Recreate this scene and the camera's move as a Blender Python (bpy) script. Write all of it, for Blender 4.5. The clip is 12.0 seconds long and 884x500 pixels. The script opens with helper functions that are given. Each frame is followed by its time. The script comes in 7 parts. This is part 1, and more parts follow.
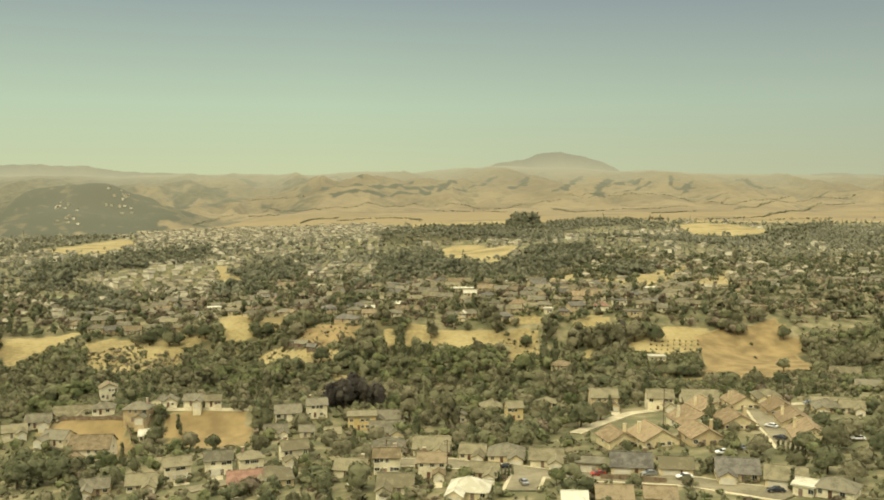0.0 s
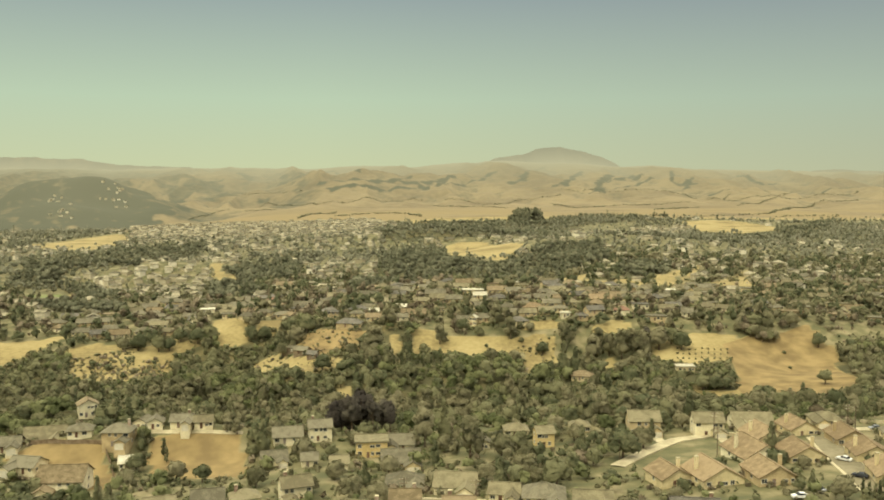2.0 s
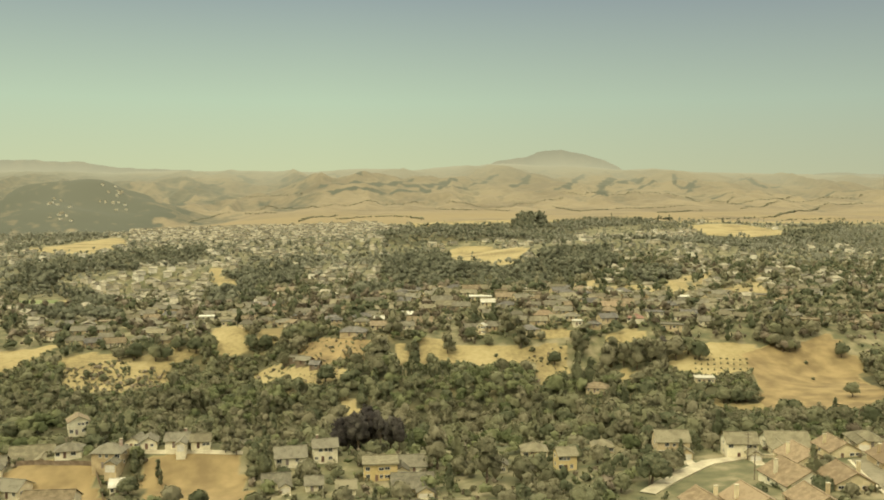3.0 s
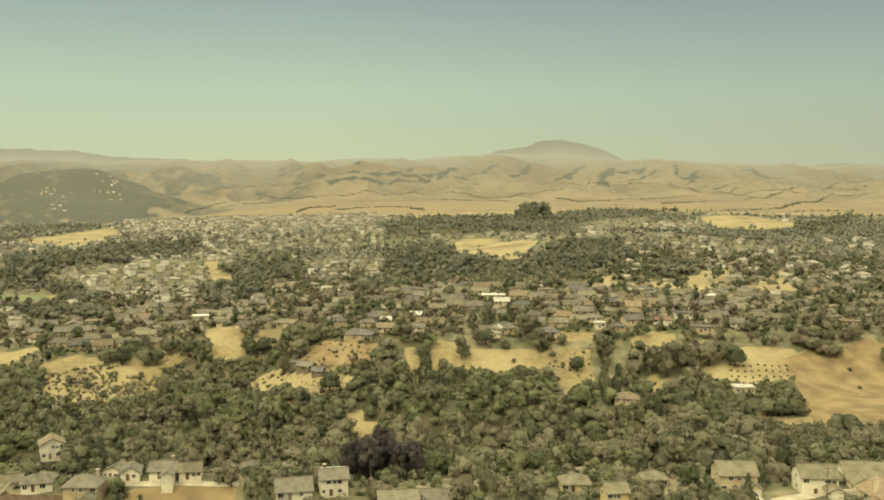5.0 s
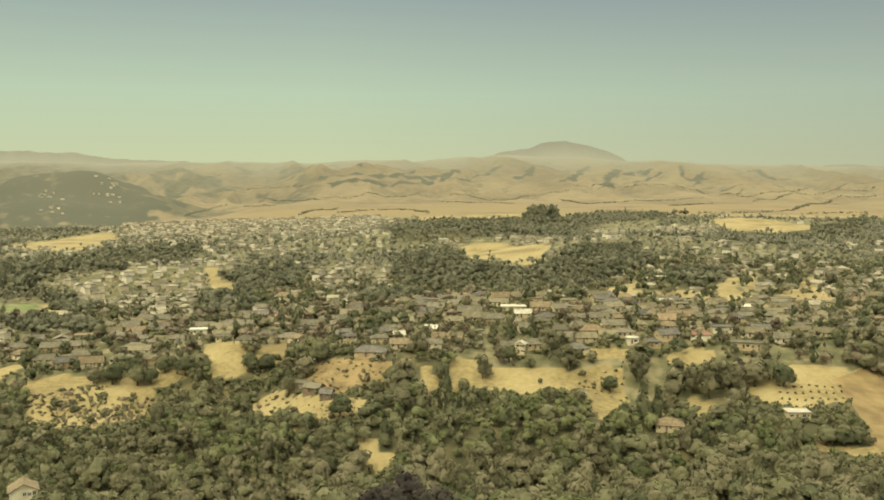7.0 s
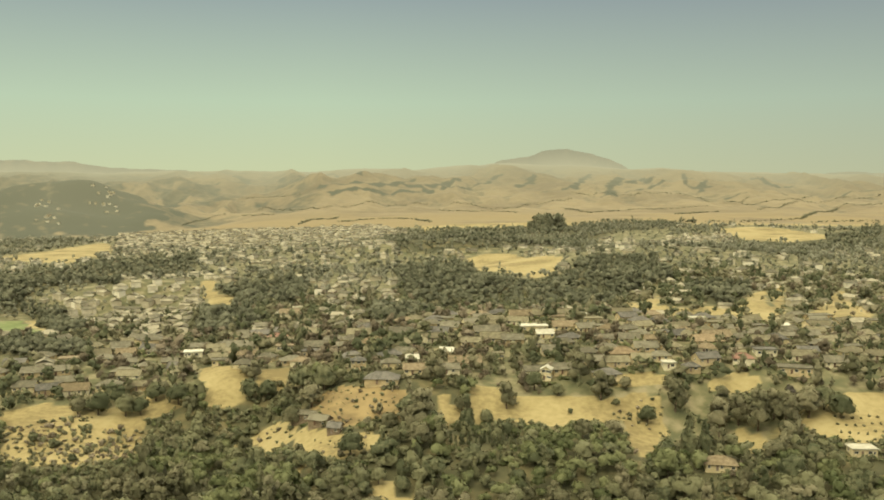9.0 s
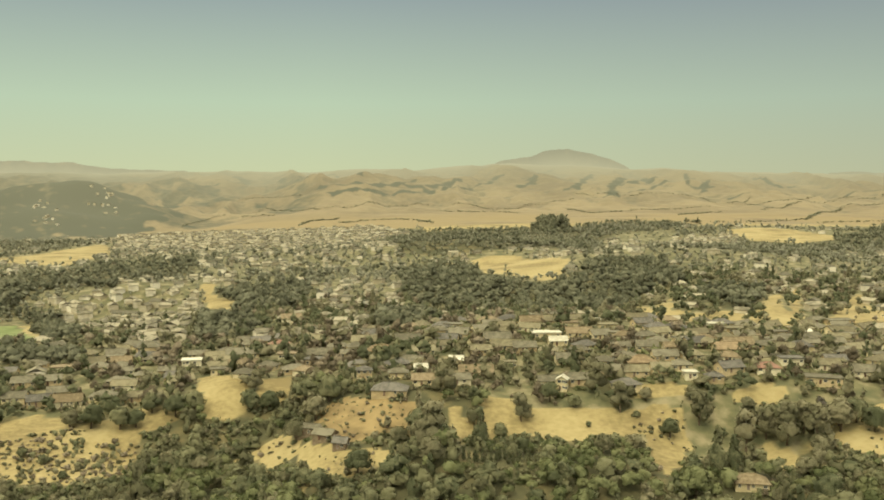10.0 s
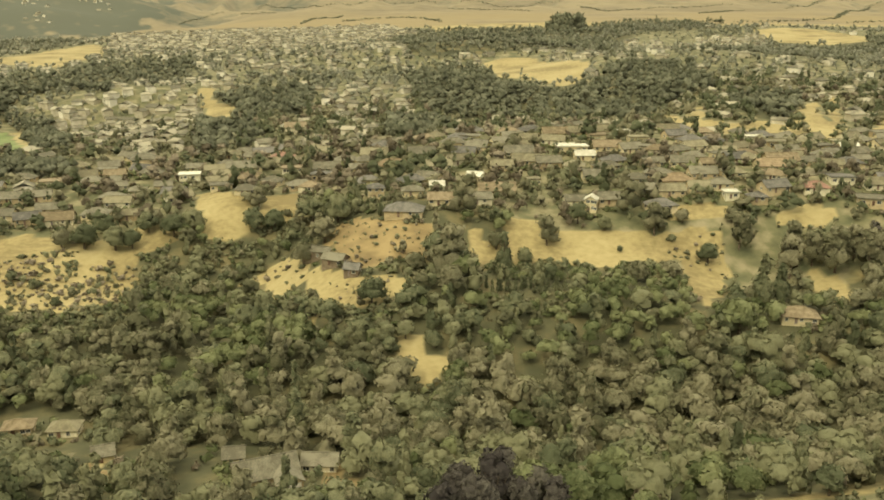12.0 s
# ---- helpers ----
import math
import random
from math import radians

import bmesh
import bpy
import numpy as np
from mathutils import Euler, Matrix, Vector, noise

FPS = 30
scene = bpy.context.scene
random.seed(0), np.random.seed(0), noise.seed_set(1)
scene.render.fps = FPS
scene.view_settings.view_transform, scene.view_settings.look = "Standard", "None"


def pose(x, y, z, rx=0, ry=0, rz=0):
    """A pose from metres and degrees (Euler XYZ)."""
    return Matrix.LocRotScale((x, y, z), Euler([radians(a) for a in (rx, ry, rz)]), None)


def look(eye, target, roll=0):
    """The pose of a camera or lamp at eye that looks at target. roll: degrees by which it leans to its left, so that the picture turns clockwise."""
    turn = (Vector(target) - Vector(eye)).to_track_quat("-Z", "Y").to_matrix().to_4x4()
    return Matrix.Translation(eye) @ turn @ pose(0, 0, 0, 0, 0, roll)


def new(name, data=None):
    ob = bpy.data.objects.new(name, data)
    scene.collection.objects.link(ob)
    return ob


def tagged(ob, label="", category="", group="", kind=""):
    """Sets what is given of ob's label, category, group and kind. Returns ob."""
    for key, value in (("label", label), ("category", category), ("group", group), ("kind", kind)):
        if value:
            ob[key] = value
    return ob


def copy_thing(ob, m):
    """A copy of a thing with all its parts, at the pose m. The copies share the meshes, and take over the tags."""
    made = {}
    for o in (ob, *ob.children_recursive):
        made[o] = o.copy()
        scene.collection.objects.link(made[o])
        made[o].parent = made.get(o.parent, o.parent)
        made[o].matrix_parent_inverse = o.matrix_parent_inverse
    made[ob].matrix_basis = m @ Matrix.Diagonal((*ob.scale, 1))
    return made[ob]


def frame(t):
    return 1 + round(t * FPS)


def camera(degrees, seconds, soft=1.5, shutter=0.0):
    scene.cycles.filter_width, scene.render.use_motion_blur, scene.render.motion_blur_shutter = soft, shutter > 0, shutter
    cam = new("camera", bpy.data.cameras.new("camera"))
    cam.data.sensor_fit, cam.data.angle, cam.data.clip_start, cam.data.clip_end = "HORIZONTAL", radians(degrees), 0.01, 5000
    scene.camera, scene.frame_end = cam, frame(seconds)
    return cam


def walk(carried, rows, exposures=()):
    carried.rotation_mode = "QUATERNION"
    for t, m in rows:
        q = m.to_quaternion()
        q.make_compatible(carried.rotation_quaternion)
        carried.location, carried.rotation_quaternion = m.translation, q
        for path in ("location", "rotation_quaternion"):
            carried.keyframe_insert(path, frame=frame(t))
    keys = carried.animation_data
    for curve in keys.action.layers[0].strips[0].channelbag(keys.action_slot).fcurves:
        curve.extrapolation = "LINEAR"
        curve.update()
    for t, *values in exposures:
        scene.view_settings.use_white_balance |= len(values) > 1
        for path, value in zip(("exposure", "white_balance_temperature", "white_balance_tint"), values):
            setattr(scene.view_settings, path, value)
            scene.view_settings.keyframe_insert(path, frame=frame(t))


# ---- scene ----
cam = camera(52.44, 12.0, soft=1.75)
PATH = [  # seconds, x, y, z, yaw, pitch, roll
    (0.0, 10.22, -4.35, 98.64, -7.34, -3.984, -0.219),
    (0.5, 9.44, 6.21, 98.73, -7.379, -4.121, -0.15),
    (1.0, 8.66, 16.8, 98.83, -7.448, -4.138, -0.067),
    (1.5, 7.87, 27.43, 98.93, -7.483, -4.248, 0.004),
    (2.0, 7.06, 38.09, 99.03, -7.564, -4.319, 0.024),
    (2.5, 6.25, 48.77, 99.14, -7.565, -4.164, 0.082),
    (3.0, 5.42, 59.48, 99.24, -7.532, -4.134, 0.052),
    (5.0, 2.02, 102.5, 99.69, -7.723, -4.775, 0.176),
    (5.5, 1.15, 113.28, 99.81, -7.731, -4.822, 0.191),
    (6.0, 0.26, 124.08, 99.93, -7.626, -4.766, 0.11),
    (6.5, -0.63, 134.88, 100.05, -7.6, -4.721, 0.097),
    (7.0, -1.54, 145.69, 100.17, -7.653, -4.667, 0.086),
    (9.0, -5.26, 188.89, 100.68, -7.745, -4.142, -0.034),
    (9.5, -6.22, 199.67, 100.82, -7.746, -4.145, -0.071),
    (10.0, -7.19, 210.44, 100.95, -7.751, -4.118, -0.098),
    (10.5, -8.17, 221.19, 101.09, -7.722, -4.063, -0.013),
    (11.0, -9.16, 231.93, 101.23, -7.701, -4.007, 0.026),
    (11.4, -9.952, 240.506, 101.342, -7.7, -4.05, 0.052),
    (11.5, -10.15, 242.65, 101.37, -7.7, -4.85, 0.058),
    (11.6, -9.644, 243.786, 101.162, -7.634, -6.95, 0.055),
    (11.7, -9.138, 244.922, 100.954, -7.568, -9.45, 0.053),
    (11.8, -8.632, 246.058, 100.746, -7.502, -11.9, 0.05),
    (11.9, -8.126, 247.194, 100.538, -7.436, -14.3, 0.048),
    (12.0, -7.62, 248.33, 100.33, -7.37, -16.69, 0.045),
]
EXPOSURE, KELVIN, TINT = 0.4, 8000.0, 0.0
SKY_STRENGTH, SUN_STRENGTH = 0.08, 1.05
SKY_TONES = [(0.0, (0.435, 0.48, 0.355)), (0.03, (0.425, 0.505, 0.385)), (0.09, (0.362, 0.475, 0.425)), (0.20, (0.228, 0.296, 0.36)), (1.0, (2.75, 2.72, 2.5))]
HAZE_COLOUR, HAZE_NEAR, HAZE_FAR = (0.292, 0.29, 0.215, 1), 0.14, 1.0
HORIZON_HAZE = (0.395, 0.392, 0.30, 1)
walk(cam, [(t, pose(x, y, z, 90 + pitch, 0, yaw) @ pose(0, 0, 0, 0, 0, roll)) for t, x, y, z, yaw, pitch, roll in PATH],
     [(0.0, EXPOSURE, KELVIN, TINT), (12.0, EXPOSURE, KELVIN, TINT)])

# ---- world and sun ----
world = bpy.data.worlds.new("hazy_sky")
scene.world = world
world.use_nodes = True
wt = world.node_tree
wt.nodes.clear()
sky = wt.nodes.new("ShaderNodeTexSky")
sky.sky_type, sky.sun_disc = "NISHITA", False
SUN_ELEVATION, SUN_AZIMUTH = 48.0, 224.0  # degrees; the azimuth counts from +y towards +x
sky.sun_elevation, sky.sun_rotation = radians(SUN_ELEVATION), radians(SUN_AZIMUTH)
sky.air_density, sky.dust_density, sky.ozone_density, sky.altitude = 1.2, 3.0, 1.0, 100.0
# summer haze: the lower the view, the more the air's own light covers the blue
way = wt.nodes.new("ShaderNodeTexCoord")
axis = wt.nodes.new("ShaderNodeSeparateXYZ")
wt.links.new(way.outputs["Generated"], axis.inputs[0])
tone = wt.nodes.new("ShaderNodeValToRGB")
for e, (at, colour) in zip([*tone.color_ramp.elements, tone.color_ramp.elements.new(0.5), tone.color_ramp.elements.new(0.6), tone.color_ramp.elements.new(0.7)], SKY_TONES):
    e.position, e.color = at, (*colour, 1)
wt.links.new(axis.outputs["Z"], tone.inputs["Fac"])
lower = wt.nodes.new("ShaderNodeMix")
lower.data_type = "RGBA"
amount = wt.nodes.new("ShaderNodeMapRange")
amount.inputs["From Min"].default_value, amount.inputs["From Max"].default_value = 0.0, 0.6
amount.inputs["To Min"].default_value, amount.inputs["To Max"].default_value = 1.0, 0.8
wt.links.new(axis.outputs["Z"], amount.inputs["Value"])
blue = wt.nodes.new("ShaderNodeVectorMath")
blue.operation = "SCALE"
blue.inputs["Scale"].default_value = SKY_STRENGTH
wt.links.new(sky.outputs[0], blue.inputs[0])
wt.links.new(amount.outputs["Result"], lower.inputs["Factor"])
wt.links.new(blue.outputs[0], lower.inputs["A"])
# away from the sun the haze is a little greyer
aside = wt.nodes.new("ShaderNodeMapRange")
aside.inputs["From Min"].default_value, aside.inputs["From Max"].default_value = 0.0, 0.55
wt.links.new(axis.outputs["X"], aside.inputs["Value"])
greyer = wt.nodes.new("ShaderNodeMix")
greyer.data_type, greyer.blend_type = "RGBA", "MULTIPLY"
greyer.inputs["B"].default_value = (0.83, 0.81, 0.87, 1)
wt.links.new(aside.outputs["Result"], greyer.inputs["Factor"])
wt.links.new(tone.outputs["Color"], greyer.inputs["A"])
wt.links.new(greyer.outputs["Result"], lower.inputs["B"])
back = wt.nodes.new("ShaderNodeBackground")
wout = wt.nodes.new("ShaderNodeOutputWorld")
wt.links.new(lower.outputs["Result"], back.inputs["Color"])
wt.links.new(back.outputs[0], wout.inputs["Surface"])

sun = new("sun", bpy.data.lights.new("sun", "SUN"))
sun.data.energy, sun.data.angle, sun.data.color = SUN_STRENGTH, radians(0.53), (1.0, 0.94, 0.82)
sa, se = radians(SUN_AZIMUTH), radians(SUN_ELEVATION)
sun.matrix_world = look((math.sin(sa) * math.cos(se) * 50, math.cos(sa) * math.cos(se) * 50, math.sin(se) * 50 + 300), (0, 0, 300))

# ---- materials ----
def material(name, tones, scale, rough=0.9, grain=0.0, bump=0.0, spread=0.0, island=0.0, fine=6.0, metal=0.0):
    """A surface whose colour wanders between the tones over scale metres, with finer grain on top; spread varies it thing by thing."""
    m = bpy.data.materials.new(name)
    m.use_nodes = True
    nt = m.node_tree
    n, l = nt.nodes, nt.links
    bsdf = n["Principled BSDF"]
    bsdf.inputs["Roughness"].default_value = rough
    bsdf.inputs["Metallic"].default_value = metal
    bsdf.inputs["Specular IOR Level"].default_value = 0.25
    co = n.new("ShaderNodeNewGeometry")
    big = n.new("ShaderNodeTexNoise")
    big.inputs["Scale"].default_value, big.inputs["Detail"].default_value = 1.0 / scale, 4.0
    l.new(co.outputs["Position"], big.inputs["Vector"])
    small = n.new("ShaderNodeTexNoise")
    small.inputs["Scale"].default_value, small.inputs["Detail"].default_value = fine / scale, 5.0
    l.new(co.outputs["Position"], small.inputs["Vector"])
    ramp = n.new("ShaderNodeValToRGB")
    while len(ramp.color_ramp.elements) < len(tones):
        ramp.color_ramp.elements.new(0.5)
    for k, (e, tone) in enumerate(zip(ramp.color_ramp.elements, tones)):
        e.position, e.color = 0.32 + 0.36 * k / max(1, len(tones) - 1), (*tone, 1)
    mixed = n.new("ShaderNodeMath")
    mixed.operation = "MULTIPLY_ADD"
    l.new(small.outputs["Fac"], mixed.inputs[0])
    mixed.inputs[1].default_value = grain
    less = n.new("ShaderNodeMath")
    less.operation = "SUBTRACT"
    l.new(big.outputs["Fac"], less.inputs[0])
    less.inputs[1].default_value = grain * 0.5
    l.new(less.outputs[0], mixed.inputs[2])
    last = mixed.outputs[0]
    for amount, node, out in ((spread, "ShaderNodeObjectInfo", "Random"), (island, "ShaderNodeNewGeometry", "Random Per Island")):
        if amount:
            info = n.new(node)
            add = n.new("ShaderNodeMath")
            add.operation = "MULTIPLY_ADD"
            l.new(info.outputs[out], add.inputs[0])
            add.inputs[1].default_value = amount
            sub = n.new("ShaderNodeMath")
            sub.operation = "SUBTRACT"
            l.new(last, sub.inputs[0])
            sub.inputs[1].default_value = amount * 0.5
            l.new(sub.outputs[0], add.inputs[2])
            last = add.outputs[0]
    l.new(last, ramp.inputs["Fac"])
    l.new(ramp.outputs["Color"], bsdf.inputs["Base Color"])
    if bump:
        b = n.new("ShaderNodeBump")
        b.inputs["Strength"].default_value, b.inputs["Distance"].default_value = 0.7, bump
        l.new(small.outputs["Fac"], b.inputs["Height"])
        l.new(b.outputs["Normal"], bsdf.inputs["Normal"])
    return m


def ground_material():
    """Dry grass, with town soil and wood floor where the sheet's attributes say that they lie."""
    m = material("dry_grass", [(0.193, 0.149, 0.067), (0.29, 0.23, 0.105), (0.348, 0.282, 0.137)], 38, 0.95, 0.5, 0.08, fine=14)
    nt = m.node_tree
    n, l = nt.nodes, nt.links
    bsdf = n["Principled BSDF"]
    last = bsdf.inputs["Base Color"].links[0].from_socket
    co = n.new("ShaderNodeNewGeometry")
    for attr, tones, scale in (("town", [(0.09, 0.092, 0.046), (0.14, 0.13, 0.066), (0.24, 0.205, 0.118)], 9.0),
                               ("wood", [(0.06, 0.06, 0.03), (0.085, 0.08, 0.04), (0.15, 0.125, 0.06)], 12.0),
                               ("lawn", [(0.11, 0.145, 0.05), (0.155, 0.185, 0.07), (0.20, 0.215, 0.095)], 15.0),
                               ("brown", [(0.165, 0.118, 0.055), (0.225, 0.163, 0.075), (0.28, 0.205, 0.095)], 10.0)):
        a = n.new("ShaderNodeAttribute")
        a.attribute_name = attr
        t = n.new("ShaderNodeTexNoise")
        t.inputs["Scale"].default_value, t.inputs["Detail"].default_value = 1 / scale, 5.0
        l.new(co.outputs["Position"], t.inputs["Vector"])
        r = n.new("ShaderNodeValToRGB")
        r.color_ramp.elements.new(0.5)
        for k, e in enumerate(r.color_ramp.elements):
            e.position, e.color = 0.35 + 0.15 * k, (*tones[k], 1)
        l.new(t.outputs["Fac"], r.inputs["Fac"])
        # a ragged border: the noise pushes the edge of the zone to and fro
        edge = n.new("ShaderNodeMath")
        edge.operation = "MULTIPLY_ADD"
        l.new(t.outputs["Fac"], edge.inputs[0])
        edge.inputs[1].default_value = 1.2
        l.new(a.outputs["Fac"], edge.inputs[2])
        cut = n.new("ShaderNodeMapRange")
        cut.inputs["From Min"].default_value, cut.inputs["From Max"].default_value = 0.95, 1.25
        l.new(edge.outputs[0], cut.inputs["Value"])
        mix = n.new("ShaderNodeMix")
        mix.data_type = "RGBA"
        l.new(cut.outputs["Result"], mix.inputs["Factor"])
        l.new(last, mix.inputs["A"])
        l.new(r.outputs["Color"], mix.inputs["B"])
        last = mix.outputs["Result"]
    l.new(last, bsdf.inputs["Base Color"])
    return m


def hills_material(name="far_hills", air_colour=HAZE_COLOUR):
    """Far golden hills with the summer haze painted on: they emit the air's light where the haze attribute says."""
    m = material(name, [(0.159, 0.12, 0.068), (0.214, 0.165, 0.092), (0.265, 0.206, 0.116)], 260, 1.0, 0.5, fine=9)
    nt = m.node_tree
    n, l = nt.nodes, nt.links
    bsdf = n["Principled BSDF"]
    last = bsdf.inputs["Base Color"].links[0].from_socket
    a = n.new("ShaderNodeAttribute")
    a.attribute_name = "scrub"
    mix = n.new("ShaderNodeMix")
    mix.data_type = "RGBA"
    # ragged thickets: fine noise breaks the edge of the scrub
    t = n.new("ShaderNodeTexNoise")
    t.inputs["Scale"].default_value, t.inputs["Detail"].default_value = 1 / 30, 5.0
    l.new(n["Geometry"].outputs["Position"], t.inputs["Vector"])
    rag = n.new("ShaderNodeMath")
    rag.operation = "MULTIPLY_ADD"
    l.new(t.outputs["Fac"], rag.inputs[0])
    rag.inputs[1].default_value = 1.3
    l.new(a.outputs["Fac"], rag.inputs[2])
    cut = n.new("ShaderNodeMapRange")
    cut.inputs["From Min"].default_value, cut.inputs["From Max"].default_value = 0.85, 1.5
    l.new(rag.outputs[0], cut.inputs["Value"])
    l.new(cut.outputs["Result"], mix.inputs["Factor"])
    l.new(last, mix.inputs["A"])
    mix.inputs["B"].default_value = (0.05, 0.056, 0.036, 1)
    l.new(mix.outputs["Result"], bsdf.inputs["Base Color"])
    f = n.new("ShaderNodeAttribute")
    f.attribute_name = "field"
    sown = n.new("ShaderNodeMix")
    sown.data_type = "RGBA"
    l.new(f.outputs["Fac"], sown.inputs["Factor"])
    l.new(last, sown.inputs["A"])
    sown.inputs["B"].default_value = (0.245, 0.185, 0.092, 1)
    l.new(sown.outputs["Result"], mix.inputs["A"])
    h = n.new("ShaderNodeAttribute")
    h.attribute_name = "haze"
    # painted haze: emission covers the surface by the haze attribute
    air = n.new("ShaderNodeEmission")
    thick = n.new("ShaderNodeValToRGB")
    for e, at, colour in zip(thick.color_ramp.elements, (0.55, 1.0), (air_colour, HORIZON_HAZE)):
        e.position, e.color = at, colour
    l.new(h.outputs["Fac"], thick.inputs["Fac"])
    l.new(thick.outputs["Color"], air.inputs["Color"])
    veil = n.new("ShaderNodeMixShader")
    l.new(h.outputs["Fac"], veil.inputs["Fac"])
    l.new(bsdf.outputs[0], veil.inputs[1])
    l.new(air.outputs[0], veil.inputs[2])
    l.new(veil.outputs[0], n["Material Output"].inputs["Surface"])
    return m


ROOFS = {
    "tan": material("tan_shingle", [(0.129, 0.111, 0.066), (0.177, 0.155, 0.092), (0.226, 0.198, 0.121)], 2.2, 0.9, 0.7, 0.03, 0.35),
    "grey": material("grey_shingle", [(0.101, 0.09, 0.059), (0.147, 0.132, 0.088), (0.193, 0.174, 0.118)], 2.2, 0.9, 0.7, 0.03, 0.35),
    "dark": material("dark_shingle", [(0.078, 0.071, 0.056), (0.122, 0.112, 0.09), (0.167, 0.152, 0.122)], 2.2, 0.85, 0.7, 0.03, 0.3),
    "terracotta": material("terracotta_tile", [(0.172, 0.124, 0.07), (0.228, 0.168, 0.097), (0.285, 0.213, 0.126)], 1.8, 0.85, 0.7, 0.05, 0.35),
    "brown": material("brown_shake", [(0.129, 0.099, 0.055), (0.19, 0.146, 0.085), (0.243, 0.19, 0.117)], 1.8, 0.9, 0.7, 0.04, 0.3),
    "red": material("red_tile", [(0.20, 0.112, 0.078), (0.26, 0.148, 0.103), (0.31, 0.188, 0.132)], 1.8, 0.85, 0.6, 0.04, 0.3),
    "pale": material("pale_gravel_roof", [(0.40, 0.37, 0.275), (0.51, 0.48, 0.37), (0.60, 0.57, 0.45)], 2.5, 0.9, 0.6, 0.02, 0.3),
}
WALLS = {
    "white": material("white_stucco", [(0.57, 0.503, 0.334), (0.684, 0.614, 0.421), (0.775, 0.708, 0.5)], 3, 0.9, 0.6, 0.01, 0.2),
    "cream": material("cream_stucco", [(0.513, 0.426, 0.25), (0.627, 0.525, 0.314), (0.695, 0.592, 0.372)], 3, 0.9, 0.6, 0.01, 0.3),
    "tan": material("tan_stucco", [(0.388, 0.299, 0.167), (0.49, 0.387, 0.225), (0.57, 0.453, 0.274)], 3, 0.9, 0.6, 0.01, 0.3),
    "yellow": material("ochre_stucco", [(0.47, 0.35, 0.15), (0.56, 0.43, 0.20), (0.62, 0.48, 0.24)], 3, 0.9, 0.6, 0.01, 0.2),
    "wood": material("brown_siding", [(0.14, 0.105, 0.07), (0.21, 0.16, 0.105), (0.27, 0.21, 0.14)], 2, 0.85, 0.6, 0.01, 0.3),
}
M_TRIM = material("white_trim", [(0.56, 0.52, 0.41), (0.66, 0.62, 0.50)], 1.5, 0.6, 0.4, spread=0.2)
M_DOOR = material("painted_door", [(0.10, 0.055, 0.035), (0.19, 0.11, 0.07), (0.24, 0.2, 0.17)], 1.0, 0.5, 0.4, spread=0.5)
M_GLASS = material("dark_window_glass", [(0.02, 0.024, 0.026), (0.045, 0.05, 0.052)], 3, 0.08, 0.2)
M_CHIMNEY = material("chimney_brick", [(0.22, 0.14, 0.10), (0.32, 0.22, 0.16), (0.42, 0.33, 0.26)], 0.8, 0.9, 0.7, 0.02, 0.4)
M_ASPHALT = material("worn_asphalt", [(0.15, 0.131, 0.082), (0.205, 0.179, 0.112), (0.245, 0.213, 0.138)], 9, 0.9, 0.6, 0.01)
M_CONCRETE = material("pale_concrete", [(0.34, 0.296, 0.194), (0.43, 0.378, 0.249), (0.5, 0.441, 0.297)], 4, 0.9, 0.6, 0.01, 0.2)
M_BARK = material("bark", [(0.07, 0.05, 0.032), (0.13, 0.095, 0.062), (0.2, 0.16, 0.115)], 0.8, 0.95, 0.7, 0.04)
M_FENCE = material("weathered_fence", [(0.12, 0.085, 0.055), (0.19, 0.14, 0.09), (0.25, 0.19, 0.13)], 1.5, 0.9, 0.6, 0.01)
M_TYRE = material("tyre_rubber", [(0.018, 0.018, 0.018), (0.03, 0.03, 0.03)], 0.5, 0.8, 0.4)
CAR_PAINT = {
    "white": material("white_car_paint", [(0.72, 0.72, 0.70), (0.80, 0.80, 0.78)], 3, 0.25, 0.2),
    "silver": material("silver_car_paint", [(0.34, 0.35, 0.35), (0.42, 0.43, 0.43)], 3, 0.25, 0.2, metal=0.6),
    "dark": material("dark_car_paint", [(0.02, 0.022, 0.03), (0.05, 0.052, 0.06)], 3, 0.22, 0.2),
    "red": material("red_car_paint", [(0.28, 0.03, 0.02), (0.36, 0.05, 0.03)], 3, 0.25, 0.2),
}


def leaf(name, tones):
    """Foliage: daylight also comes through it."""
    m = material(name, tones, 9.0, 0.8, 0.85, 0.3, 0.4, 0.25, 20.0)
    n, l = m.node_tree.nodes, m.node_tree.links
    # each tree of a wood has a tone of its own
    own = n.new("ShaderNodeAttribute")
    own.attribute_name = "tint"
    shift = n.new("ShaderNodeMath")
    shift.operation = "ADD"
    l.new(n["Color Ramp"].inputs["Fac"].links[0].from_socket, shift.inputs[0])
    l.new(own.outputs["Fac"], shift.inputs[1])
    l.new(shift.outputs[0], n["Color Ramp"].inputs["Fac"])
    thin = n.new("ShaderNodeBsdfTranslucent")
    l.new(n["Principled BSDF"].inputs["Base Color"].links[0].from_socket, thin.inputs["Color"])
    both = n.new("ShaderNodeMixShader")
    both.inputs["Fac"].default_value = 0.38
    l.new(n["Principled BSDF"].outputs[0], both.inputs[1])
    l.new(thin.outputs[0], both.inputs[2])
    l.new(both.outputs[0], n["Material Output"].inputs["Surface"])
    return m


